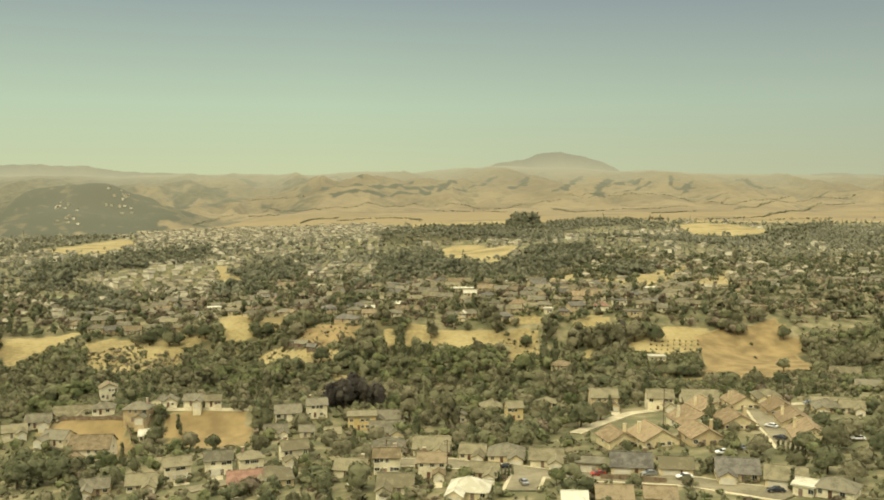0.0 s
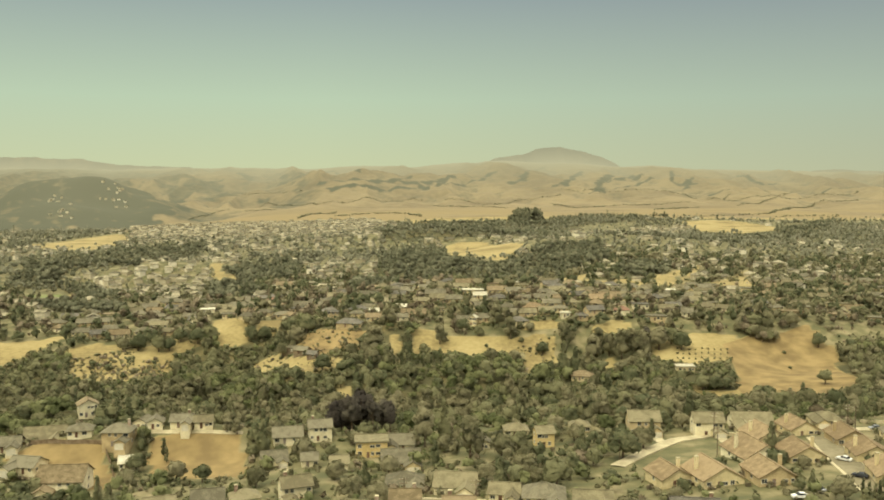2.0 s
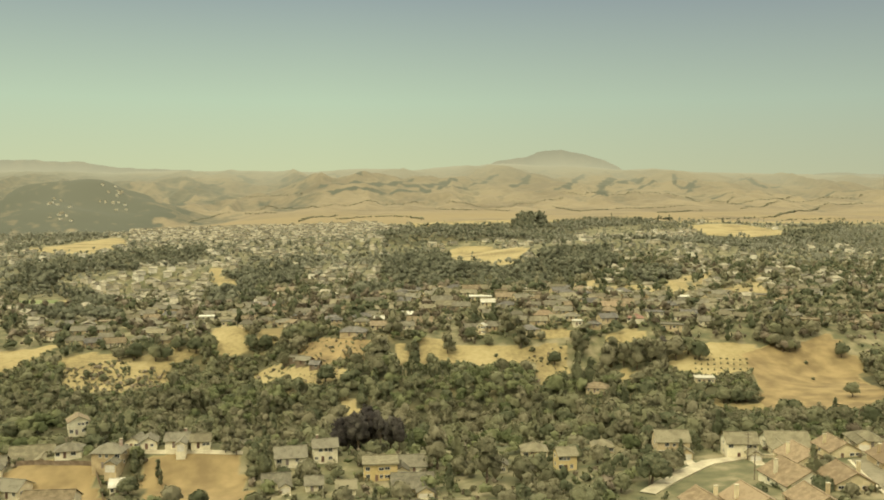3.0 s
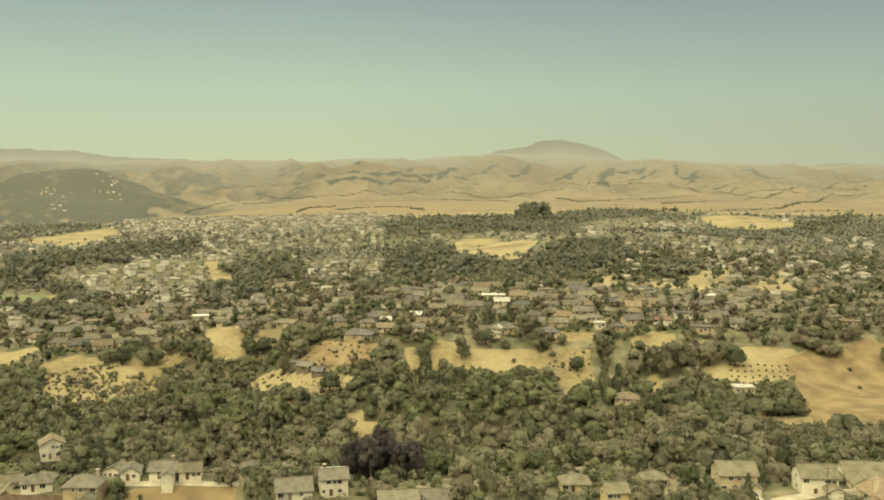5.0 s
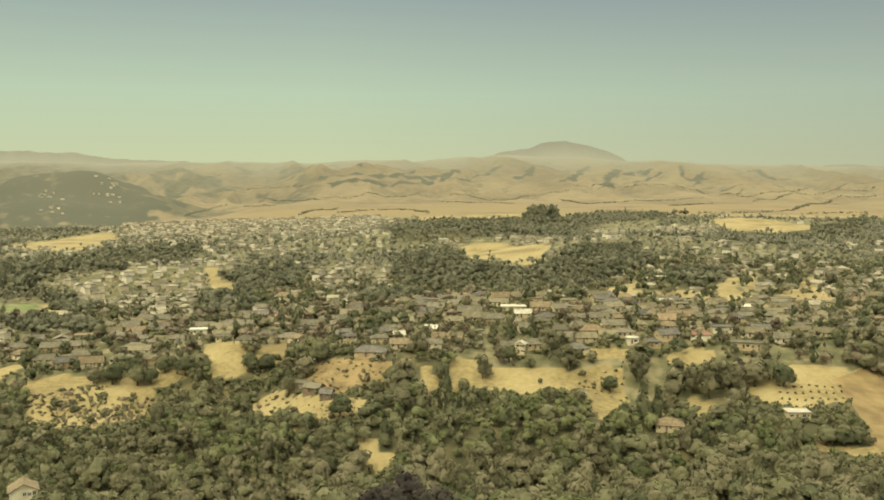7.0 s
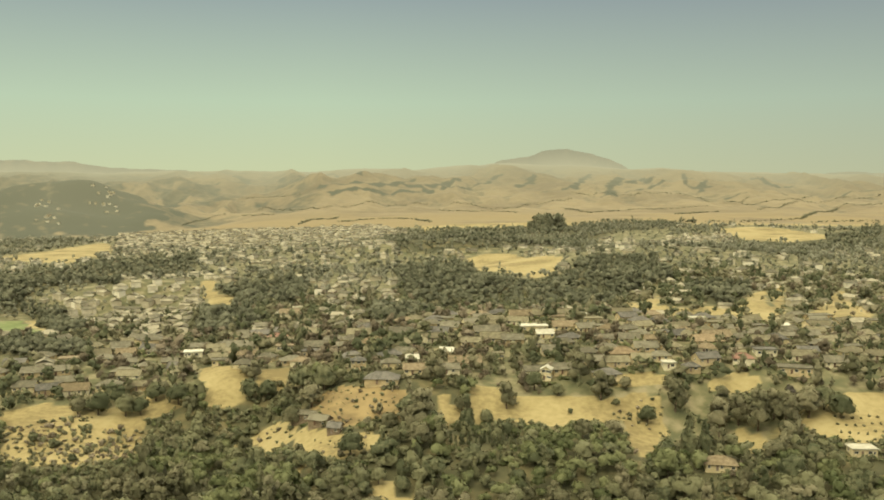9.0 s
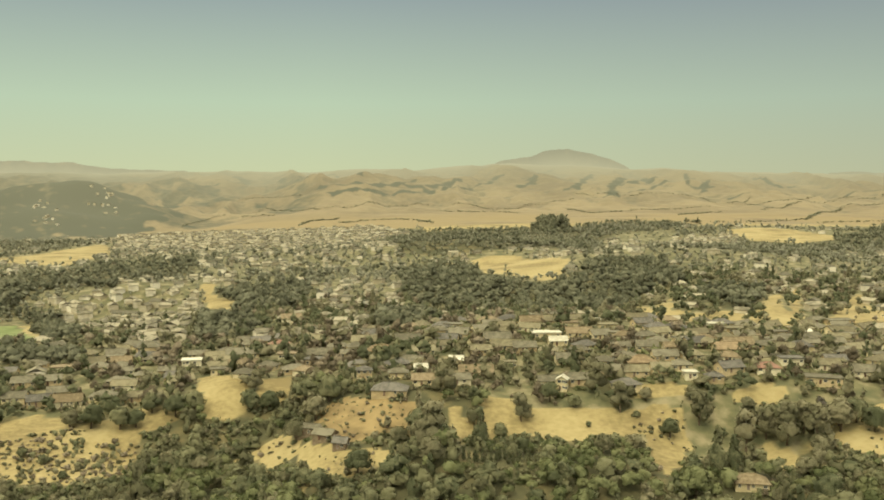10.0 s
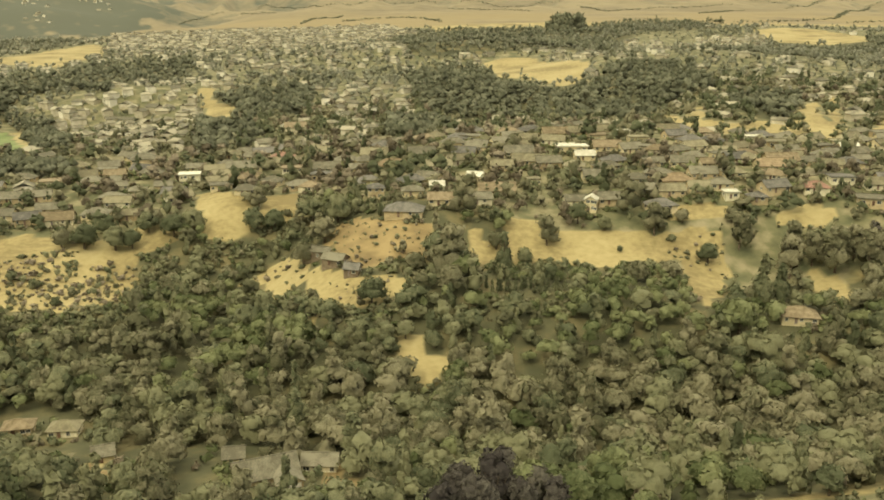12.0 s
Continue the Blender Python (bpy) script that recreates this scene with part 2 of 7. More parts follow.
LEAVES = {
    "oak": leaf("oak_leaves", [(0.101, 0.11, 0.056), (0.162, 0.166, 0.089), (0.233, 0.226, 0.123)]),
    "olive": leaf("olive_leaves", [(0.129, 0.125, 0.066), (0.204, 0.188, 0.109), (0.277, 0.251, 0.151)]),
    "green": leaf("bright_leaves", [(0.105, 0.121, 0.05), (0.165, 0.178, 0.081), (0.229, 0.238, 0.113)]),
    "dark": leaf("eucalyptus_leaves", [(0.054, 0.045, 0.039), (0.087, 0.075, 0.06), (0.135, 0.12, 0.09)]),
    # haze is put into this leaf colour: paler and greyer for far trees
    "pale": leaf("haze_paled_leaves", [(0.145, 0.147, 0.097), (0.206, 0.205, 0.139), (0.268, 0.261, 0.182)]),
    # a darker variant for groves, its brown-grey painted for the haze before them
    "grove": leaf("hazed_grove_leaves", [(0.122, 0.124, 0.076), (0.174, 0.173, 0.108), (0.229, 0.226, 0.146)]),
    "rust": leaf("dry_leaves", [(0.138, 0.112, 0.071), (0.228, 0.188, 0.124), (0.308, 0.254, 0.173)]),
}
M_GROUND = ground_material()
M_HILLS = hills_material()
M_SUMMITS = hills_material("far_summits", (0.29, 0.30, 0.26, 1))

# ---- the lay of the land ----
# Each hill or hollow: x, y, half-widths along x and y, height.
NEAR_HILLS = [
    (-60, 382, 70, 16, 13.8), (120, 300, 70, 50, -0.8), (0, 470, 260, 70, -19.6), (-140, 540, 110, 60, -16.3),
    (120, 470, 150, 40, -10.4), (30, 620, 45, 45, 6.2), (190, 620, 80, 60, 10.2), (300, 600, 70, 80, 5.1),
    (-40, 600, 30, 60, -17.8), (-120, 640, 60, 40, -5.9), (-100, 720, 60, 60, -0.9), (80, 730, 80, 70, 12.9),
    (200, 720, 90, 70, 11.0), (140, 930, 120, 60, -11.7), (320, 980, 120, 90, 12.0), (-210, 1010, 130, 110, -20.8),
]
FAR_HILLS = [
    (180, 1250, 70, 60, -5.7), (380, 1180, 180, 120, 23.1), (160, 1420, 160, 90, 22.2), (160, 560, 50, 35, -16.3),
    (300, 530, 70, 40, -14.9), (-50, 665, 22, 30, 7.7), (-190, 600, 60, 60, -14.5), (-85, 605, 30, 25, -12.3),
    (70, 575, 40, 25, -7.2), (-180, 1130, 60, 50, 8.8), (390, 740, 90, 80, 5.2), (450, 2000, 500, 400, 9.3),
    (275, 830, 60, 45, 10.9), (240, 520, 40, 30, -0.0), (-30, 450, 90, 40, 4.1), (120, 375, 90, 25, 2.2),
    (-100, 424, 34, 22, 17.0), (720, 1760, 190, 130, 9.0),
]


def step(v, a, b):
    s = np.clip((v - a) / (b - a), 0, 1)
    return s * s * (3 - 2 * s)


NOISE = {}


def smooth_noise(x, y, scale, seed):
    """Soft value noise over the plan, between -1 and 1."""
    if seed not in NOISE:
        NOISE[seed] = np.random.RandomState(seed).rand(256, 256) * 2 - 1
    table = NOISE[seed]
    u, v = x / scale + 1000, y / scale + 1000
    i, j = np.floor(u).astype(int), np.floor(v).astype(int)
    a, b = u - i, v - j
    a, b = a * a * (3 - 2 * a), b * b * (3 - 2 * b)
    g = lambda p, q: table[p % 256, q % 256]
    return (g(i, j) * (1 - a) + g(i + 1, j) * a) * (1 - b) + (g(i, j + 1) * (1 - a) + g(i + 1, j + 1) * a) * b


def ground(x, y):
    """The height of the land at places near and middling far."""
    x, y = np.asarray(x, float), np.asarray(y, float)
    near = (3 + 0.055 * np.clip(x, -200, 130) + 0.07 * (345 - y)).clip(-14, 26)
    s = step(y, 380, 465)
    z = near * (1 - s) + s * (2 + 0.012 * np.clip(x, -900, 900))
    for a, b, rx, ry, h in NEAR_HILLS + FAR_HILLS:
        z = z + h * np.exp(-((x - a) / rx) ** 2 - ((y - b) / ry) ** 2)
    return z + 0.3 * smooth_noise(x, y, 11, 1) + 0.7 * smooth_noise(x, y, 31, 2)


def height(x, y):
    return float(ground(x, y))


AHEAD, SIDE = (0.13, 0.9915), (0.9915, -0.13)  # the way of the valley, and across it


def inside(x, y, poly):
    """Whether places lie inside a polygon of the plan."""
    x, y = np.asarray(x, float), np.asarray(y, float)
    res = np.zeros(x.shape, bool)
    for (x0, y0), (x1, y1) in zip(poly, poly[1:] + poly[:1]):
        cross = (y0 > y) != (y1 > y)
        res ^= cross & (x < (x1 - x0) * (y - y0) / ((y1 - y0) or 1e-9) + x0)
    return res


# Open dry-grass slopes, woods, lawns and bare soil, as outlines on the plan.
EAST_SLOPE = [(325, 575), (354, 565), (378, 545), (366, 528), (326, 544)]
WEST_SLOPE = [(-159, 643), (-151, 648), (-142, 656), (-127, 644), (-111, 638), (-96, 649), (-96, 654), (-86, 651), (-81, 647), (-74, 641), (-79, 632), (-89, 629), (-86, 612), (-86, 587), (-88, 574), (-106, 572), (-118, 577), (-141, 586)]
SADDLE = [(-72, 685), (-56, 676), (-45, 666), (-43, 637), (-62, 636)]
SADDLE_EAST = [(-41, 666), (-19, 683), (-23, 671), (-26, 645), (-34, 648)]
CENTRE_SLOPE = [(-44, 609), (-35, 613), (-26, 616), (-19, 606), (-14, 588), (-5, 576), (3, 566), (19, 560), (19, 552), (10, 543), (4, 545), (-4, 545), (-12, 547), (-13, 537), (-17, 532), (-17, 544), (-14, 553), (-15, 566), (-20, 584), (-27, 576), (-31, 576), (-33, 590), (-38, 604)]
CENTRE_BENCH = [(-6, 621), (5, 617), (23, 601), (34, 598), (31, 582), (25, 577), (17, 578), (12, 570), (6, 572), (3, 569), (-2, 578), (-9, 606)]
LONG_SLOPE = [(46, 597), (53, 598), (55, 589), (63, 590), (66, 606), (78, 605), (77, 593), (83, 585), (85, 597), (106, 594), (120, 591), (126, 588), (145, 592), (153, 582), (151, 572), (144, 561), (132, 543), (118, 520), (122, 538), (127, 560), (127, 573), (118, 570), (112, 572), (105, 573), (99, 563), (83, 575), (74, 576), (51, 572), (47, 569), (48, 584)]
UPPER_SLOPE = [(176, 592), (191, 596), (205, 592), (198, 582), (181, 585), (175, 588)]
UPPER_MEADOW = [(135, 606), (161, 602), (159, 593), (134, 596)]
GULLY_CLEARING = [(12, 525), (19, 528), (20, 516), (22, 514), (29, 512), (28, 505), (22, 498), (17, 493), (17, 503), (14, 510), (13, 517)]
GARDEN_SLOPE = [(178, 563), (182, 562), (184, 538), (172, 522), (172, 533), (177, 557)]
EAST_HILL = [(248, 553), (271, 565), (303, 571), (317, 578), (318, 566), (317, 549), (286, 468), (265, 448), (241, 428), (230, 465), (223, 473), (233, 502), (247, 544)]
RIDGE_MEADOW = [(204, 795), (242, 897), (229, 819), (279, 912), (238, 807), (246, 794), (270, 797), (286, 786), (350, 890), (368, 901), (319, 805), (321, 798), (397, 941), (408, 944), (314, 771), (289, 738), (266, 730), (246, 736), (216, 737)]
FAR_MEADOW = [(308, 737), (367, 815), (435, 903), (434, 889), (392, 812), (395, 791), (354, 731), (328, 731)]
PLAIN_FIELD = [(695, 1699), (776, 1755), (830, 1713), (846, 1614), (804, 1540), (714, 1485), (670, 1543)]
BALD_HILL = [(178, 1302), (198, 1323), (238, 1322), (263, 1145), (243, 1098), (220, 1056), (205, 1040), (186, 1111), (162, 1143)]
WEST_FIELD = [(-472, 1589), (-438, 1631), (-418, 1743), (-390, 1853), (-321, 1684), (-323, 1498), (-330, 1411), (-385, 1454), (-445, 1508)]
GAP_MEADOW = [(-130, 1140), (-112, 1145), (-109, 1092), (-97, 1075), (-80, 1036), (-78, 982), (-93, 990), (-112, 1037), (-116, 1083)]
WEST_MEADOW = [(-219, 656), (-165, 669), (-179, 649), (-201, 604)]
LOWER_FIELD = [(-98, 380), (-73, 373), (-59, 333), (-72, 336), (-108, 374)]
BANK_FIELD = [(-56, 376), (-25, 374), (-16, 330), (-53, 349)]
LEFT_GROVE = [(-371, 1284), (-349, 1334), (-302, 1304), (-278, 1431), (-247, 1402), (-253, 1487), (-177, 1462), (-144, 1232), (-163, 1197), (-194, 1209), (-217, 1189), (-206, 1112), (-229, 1156), (-264, 1161), (-294, 1150), (-285, 1085), (-274, 1050), (-320, 1016)]
MIDDLE_GROVE = [(-111, 1107), (-90, 1123), (-62, 1110), (-28, 1120), (-17, 1064), (-25, 974), (-38, 948), (-68, 974), (-79, 1021), (-95, 1060)]
HOLLOW_GROVE = [(81, 1260), (126, 1299), (166, 1282), (160, 1149), (177, 1094), (188, 1041), (223, 1026), (273, 1118), (300, 1124), (335, 1101), (324, 998), (304, 950), (273, 935), (223, 857), (200, 877), (183, 916), (150, 937), (119, 957), (98, 946), (77, 971), (57, 1030), (70, 1065)]
EAST_GROVE = [(315, 927), (365, 921), (313, 802), (290, 794), (272, 800), (272, 824), (300, 915)]
CREST_GROVE = [(106, 1810), (202, 1923), (289, 1984), (396, 1894), (462, 1892), (615, 2100), (834, 2100), (632, 1747), (574, 1735), (518, 1753), (375, 1426), (315, 1357), (292, 1390), (238, 1357), (199, 1350), (130, 1332), (90, 1369)]
FAR_EAST_GROVE = [(688, 1471), (780, 1535), (1164, 1935), (776, 1359), (716, 1354), (681, 1367), (623, 1336)]
FIELD_GROVE = [(634, 1528), (679, 1562), (697, 1456), (629, 1333)]
LAWN_GROVE = [(-271, 1054), (-239, 1046), (-175, 870), (-162, 803), (-183, 816), (-251, 1004)]
SHADE_GROVE = [(-240, 799), (-191, 807), (-150, 767), (-139, 738), (-189, 739)]
HOUSE_GROVE = [(-113, 1001), (-65, 933), (-49, 838), (-68, 789), (-86, 795)]
OLIVE_GROVE = [(34, 947), (79, 947), (76, 844), (46, 748), (29, 817)]
FOOT_BAND = [(108, 356), (160, 356), (215, 352), (260, 358), (330, 420), (300, 440), (240, 424), (180, 412), (100, 412)]
ORCHARD = [(204, 559), (219, 568), (255, 568), (266, 563), (250, 551), (244, 532), (216, 523), (203, 537)]
FOOT_CLEARING = [(200, 485), (208, 499), (208, 489), (220, 483), (225, 479), (222, 472)]
SUBURB_WEST = [(-275, 1070), (-261, 1110), (-209, 1112), (-160, 1143), (-130, 1130), (-114, 1024), (-91, 801), (-124, 807), (-142, 806), (-188, 889), (-245, 1049)]
SUBURB_EAST = [(573, 1616), (685, 1634), (599, 1441), (520, 1400), (500, 1430)]
PALE_RISE = [(432, 1612), (519, 1727), (610, 1719), (527, 1513), (400, 1300), (371, 1389)]
TERRACES = [(396, 1033), (520, 1114), (475, 1036), (414, 958), (357, 951)]
LAWN_TRACK = [(-263, 1017), (-254, 1020), (-189, 831), (-195, 830)]
SPORTS_LAWN = [(-300, 985), (-265, 1020), (-196, 834), (-197, 826), (-224, 844), (-260, 860)]
HOUSE_BENCH = [(2, 616), (31, 597), (29, 573), (4, 575)]
GRADED_BANK = [(106, 310), (123, 323), (144, 336), (143, 317), (111, 284), (99, 289)]
BANK_SOIL = [(-56, 376), (-25, 374), (-16, 330), (-53, 349)]
FIELD_SOIL = [(-98, 380), (-73, 373), (-59, 333), (-72, 336), (-108, 374)]
WEST_YARD = [(-73, 456), (-68, 461), (-61, 447), (-64, 441)]
DRIVE = [(-13, 458), (-10, 459), (0, 430), (-8, 430)]
WEST_YARDS = [(-107, 505), (-82, 496), (-64, 471), (-38, 471), (-20, 467), (0, 442), (3, 428), (-86, 443)]
GOLDEN = [WEST_SLOPE, SADDLE, SADDLE_EAST, CENTRE_SLOPE, CENTRE_BENCH, LONG_SLOPE, UPPER_SLOPE, UPPER_MEADOW, GULLY_CLEARING, GARDEN_SLOPE, EAST_HILL, ORCHARD, FOOT_CLEARING, PLAIN_FIELD, RIDGE_MEADOW, FAR_MEADOW,
          BALD_HILL, WEST_FIELD, GAP_MEADOW, WEST_MEADOW, LOWER_FIELD, BANK_FIELD, WEST_YARD, DRIVE, LAWN_TRACK]
WOODS = [LEFT_GROVE, MIDDLE_GROVE, HOLLOW_GROVE, EAST_GROVE, CREST_GROVE, FAR_EAST_GROVE, FIELD_GROVE, LAWN_GROVE, SHADE_GROVE, HOUSE_GROVE, OLIVE_GROVE]
LAWNS = [SPORTS_LAWN]
SOIL = [EAST_HILL, HOUSE_BENCH, CENTRE_BENCH, GRADED_BANK, BANK_SOIL, FIELD_SOIL, WEST_YARD, DRIVE]


# Far ridge: position across the valley and height of the crest.
CREST = [(-2600, 199), (-1696, 199), (-1585, 199), (-1376, 179), (-1167, 185), (-916, 192), (-665, 185), (-470, 187), (-247, 176), (-52, 177), (227, 189), (422, 171), (590, 183),
         (786, 187), (925, 199), (1065, 192), (1205, 186), (1373, 177), (1485, 165), (1765, 170), (1906, 156), (2046, 156), (2327, 154), (2467, 159), (2799, 136), (3002, 138), (3600, 138)]


def far_land(x, y):
    """The far plain, its rolling fields, the wooded hill and the golden range behind."""
    s = AHEAD[0] * x + AHEAD[1] * y
    a = x * 4700 / np.maximum(s, 1)  # where the line of sight meets the range
    crest = np.interp(a, [c[0] for c in CREST], [c[1] for c in CREST])
    z = ground(x, y)
    roll = smooth_noise(x, y, 420, 3) * 9 + smooth_noise(x, y, 190, 4) * 5
    z = z + step(s, 1900, 2600) * (6 + roll)
    ridges = 1 - np.abs(smooth_noise(x + 0.12 * s, s * 0.30, 270, 7))
    small = 1 - np.abs(smooth_noise(x - 0.10 * s, s * 0.4, 110, 8))
    slope = step(s, 3150, 4780)
    z = z + slope ** 1.15 * (crest - 14) * (0.86 + 0.14 * step(s, 4300, 4780))
    z = z + (step(s, 3000, 3800) - 0.85 * step(s, 4350, 4750)) * (ridges * 60 + small * 34 + 9 * smooth_noise(x, s, 45, 10) - 56)
    z = z - 78 * step(-x + 0.05 * y, 250, 800) * step(s, 1900, 2700) * (1 - step(s, 3600, 4400))
    z = z + 186 * np.exp(-((x + 835) / 290) ** 2 - ((y - 3450) / 420) ** 2) * (0.88 + 0.24 * smooth_noise(x, y, 130, 9))
    z = z + 70 * np.exp(-((x + 1130) / 210) ** 2 - ((y - 3480) / 330) ** 2) + 40 * np.exp(-((x + 560) / 150) ** 2 - ((y - 3450) / 300) ** 2)
    z = z + 95 * np.exp(-((x + 1500) / 300) ** 2 - ((y - 3700) / 400) ** 2)
    z = z + 46 * np.exp(-((x - 60) / 330) ** 2 - ((y - 3900) / 260) ** 2)
    return z


def sheet(name, depths, columns, half, spread, heights):
    """A sheet of land on a grid that widens with distance."""
    s, u = np.meshgrid(depths, np.linspace(-1, 1, columns), indexing="ij")
    lat = u * (half + spread * np.maximum(s, 0))
    x, y = s * AHEAD[0] + lat * SIDE[0], s * AHEAD[1] + lat * SIDE[1]
    z = heights(x, y)
    rows = len(depths)
    k = np.arange(rows * columns).reshape(rows, columns)
    faces = np.stack([k[:-1, :-1], k[:-1, 1:], k[1:, 1:], k[1:, :-1]], -1).reshape(-1, 4)
    me = bpy.data.meshes.new(name)
    me.from_pydata(np.stack([x, y, z], -1).reshape(-1, 3).tolist(), [], faces.tolist())
    me.polygons.foreach_set("use_smooth", np.ones(len(faces), bool))
    return new(name, me), x, y, z, s


def attribute(me, name, values):
    a = me.attributes.new(name, "FLOAT", "POINT")
    a.data.foreach_set("value", np.asarray(values, np.float32).ravel())


def soft_zone(x, y, polys):
    """1 inside the outlines, and 0 outside."""
    z = np.zeros(x.shape)
    for p in polys:
        z = np.maximum(z, inside(x, y, p))
    return z


def town_share(x, y):
    """How far a place is built up."""
    end = np.where(x < 0.10 * y, 2000.0, 1850.0)
    rim = 665 - 95 * step(x, -10, 150)
    t = (1 - step(y, 392, 408)) + step(y, rim - 40, rim) * (1 - step(y, end, end + 150))
    return np.clip(t, 0, 1)


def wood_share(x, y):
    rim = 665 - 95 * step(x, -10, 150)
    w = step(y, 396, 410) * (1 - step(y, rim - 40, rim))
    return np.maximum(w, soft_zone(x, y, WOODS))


near_depths = np.concatenate([np.linspace(-400, 150, 24), np.arange(156, 720, 3.5), np.geomspace(724, 2120, 170)])
land, gx, gy, gz, gs = sheet("ground", near_depths, 300, 380, 0.60, lambda x, y: np.where(AHEAD[0] * x + AHEAD[1] * y > 1800, far_land(x, y), ground(x, y)))
open_ = soft_zone(gx, gy, GOLDEN)
attribute(land.data, "town", np.where(open_ > 0, 0, town_share(gx, gy)))
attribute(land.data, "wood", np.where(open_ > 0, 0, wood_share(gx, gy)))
attribute(land.data, "lawn", soft_zone(gx, gy, LAWNS))
attribute(land.data, "brown", soft_zone(gx, gy, [p for p in SOIL if p is not GRADED_BANK]))
land.data.materials.append(M_GROUND)
tagged(land, "rolling land of dry golden grass and dusty town soil", "ground", kind="structure")

hills, hx, hy, hz, hs = sheet("backdrop", np.concatenate([np.geomspace(2060, 4780, 330), np.linspace(4790, 4950, 10)]), 640, 380, 0.60,
                              lambda x, y: far_land(x, y) - 160 * step(AHEAD[0] * x + AHEAD[1] * y, 4790, 4960) - 1.0 * (1 - step(AHEAD[0] * x + AHEAD[1] * y, 2060, 2115)))
# Thickets along the gullies of the range, and bare strips on the wooded hill: half-width and line on the plan.
GULLIES = [(10, [(480, 3757), (533, 3883), (582, 3972)]), (6, [(665, 3961), (775, 4146), (808, 4160)]), (4, [(518, 3784), (663, 3952), (740, 4072)]), (14, [(817, 3856), (879, 3934), (920, 4056)]), (4, [(920, 4056), (1063, 4422), (1127, 4506)]),
           (10, [(972, 3696), (1053, 3812), (1179, 4154), (1274, 4333)]), (17, [(1078, 3486), (1202, 3818), (1319, 4061)]), (15, [(1311, 3892), (1440, 4105), (1430, 3973)]), (6, [(1230, 3729), (1303, 3732), (1420, 3848), (1452, 3867)])]
GULLIES_EAST = [(5, [(1628, 4077), (1507, 3772), (1538, 3691), (1584, 3701)]), (8, [(1662, 3932), (1526, 3662)]), (9, [(2007, 4187), (1976, 3993), (1978, 3896)]), (5, [(2028, 3915), (2097, 3967)]), (5, [(2068, 3529), (2162, 3525), (2215, 3503)]),
                (6, [(1549, 3480), (1601, 3494), (1630, 3483)])]
GULLIES_WEST = [(6, [(-520, 4311), (-464, 4358)]), (14, [(-402, 4586), (-338, 4501)]), (8, [(-193, 4456), (-163, 4358)]), (8, [(-52, 4666), (83, 4555), (162, 3897)]), (14, [(1, 3775), (111, 3747), (249, 3832), (379, 3870), (443, 3730)]),
                (12, [(43, 3673), (175, 3710), (378, 3751)]), (6, [(320, 3862), (389, 3968)]), (14, [(435, 3855), (515, 3922)])]
BARE_STRIPS = [(12, [(-850, 4154), (-771, 4100), (-582, 3422)]), (9, [(-755, 4167), (-711, 4151), (-652, 3999)]), (7, [(-824, 4199), (-767, 4141)]), (14, [(-485, 3537), (-433, 3769)])]


def off_line(x, y, line):
    """How far places of the plan lie from a line."""
    best = np.full(x.shape, 1e9)
    for (x0, y0), (x1, y1) in zip(line, line[1:]):
        dx, dy = x1 - x0, y1 - y0
        t = np.clip(((x - x0) * dx + (y - y0) * dy) / (dx * dx + dy * dy), 0, 1)
        best = np.minimum(best, np.hypot(x - x0 - t * dx, y - y0 - t * dy))
    return best


# a little scrub where the land is hollow
hollow = np.zeros(hz.shape)
for k in (5, 9):
    pad = np.pad(hz, k, mode="edge")
    hollow = np.maximum(hollow, (pad[k:-k, :-2 * k] + pad[k:-k, 2 * k:]) / 2 - hz)
scrub = step(hollow + 1.5 * smooth_noise(hx, hy, 150, 12), 4.5, 7.5) * 0.35
ragged = 0.8 * smooth_noise(hx, hy, 38, 18) + 0.6 * smooth_noise(hx, hy, 15, 20)
for wide, line in GULLIES + GULLIES_EAST + GULLIES_WEST:
    scrub = np.maximum(scrub, step(1.6 - off_line(hx, hy, line) / (1.25 * wide) + ragged, 0.1, 0.8))
dark_hill = np.exp(-((hx + 835) / 330) ** 2 - ((hy - 3300) / 520) ** 2)
scrub = np.maximum(scrub, (1.05 + 0.4 * smooth_noise(hx, hy, 24, 21) + 0.2 * smooth_noise(hx, hy, 70, 25)) * step(dark_hill + 0.35 * smooth_noise(hx, hy, 60, 16), 0.3, 0.5))
scrub = np.maximum(scrub, 0.6 * step(smooth_noise(hx, hs * 1.6, 210, 17) - (hx + 0.02 * hs) / 900, 0.35, 0.9) * step(-hx, -150, 400))
lowland = step(-hx, -60, 120) * step(hs, 3250, 3450) * (1 - step(hs, 4250, 4450))
scrub = np.maximum(scrub, 0.7 * lowland * step(smooth_noise(hx, hs * 0.5, 80, 22) + 0.5 * smooth_noise(hx, hs, 30, 23), -0.1, 0.45))
for wide, line in BARE_STRIPS:
    scrub = scrub * (1 - 0.95 * step(1.5 - off_line(hx, hy, line) / wide + 0.5 * ragged, 0.0, 0.6))
attribute(hills.data, "scrub", scrub)
attribute(hills.data, "field", (1 - step(hs, 2600, 3350)) * step(smooth_noise(hx, hs * 0.45, 170, 29) + 0.25 * smooth_noise(hx, hs, 40, 30), -0.45, 0.1))
# painted haze grows with distance, and a little over the wooded hill
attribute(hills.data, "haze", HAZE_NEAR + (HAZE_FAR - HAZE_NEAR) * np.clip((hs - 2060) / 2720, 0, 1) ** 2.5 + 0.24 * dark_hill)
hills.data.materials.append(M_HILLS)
tagged(hills, "hazy golden hills with dark scrub in the gullies", "hills", kind="structure")

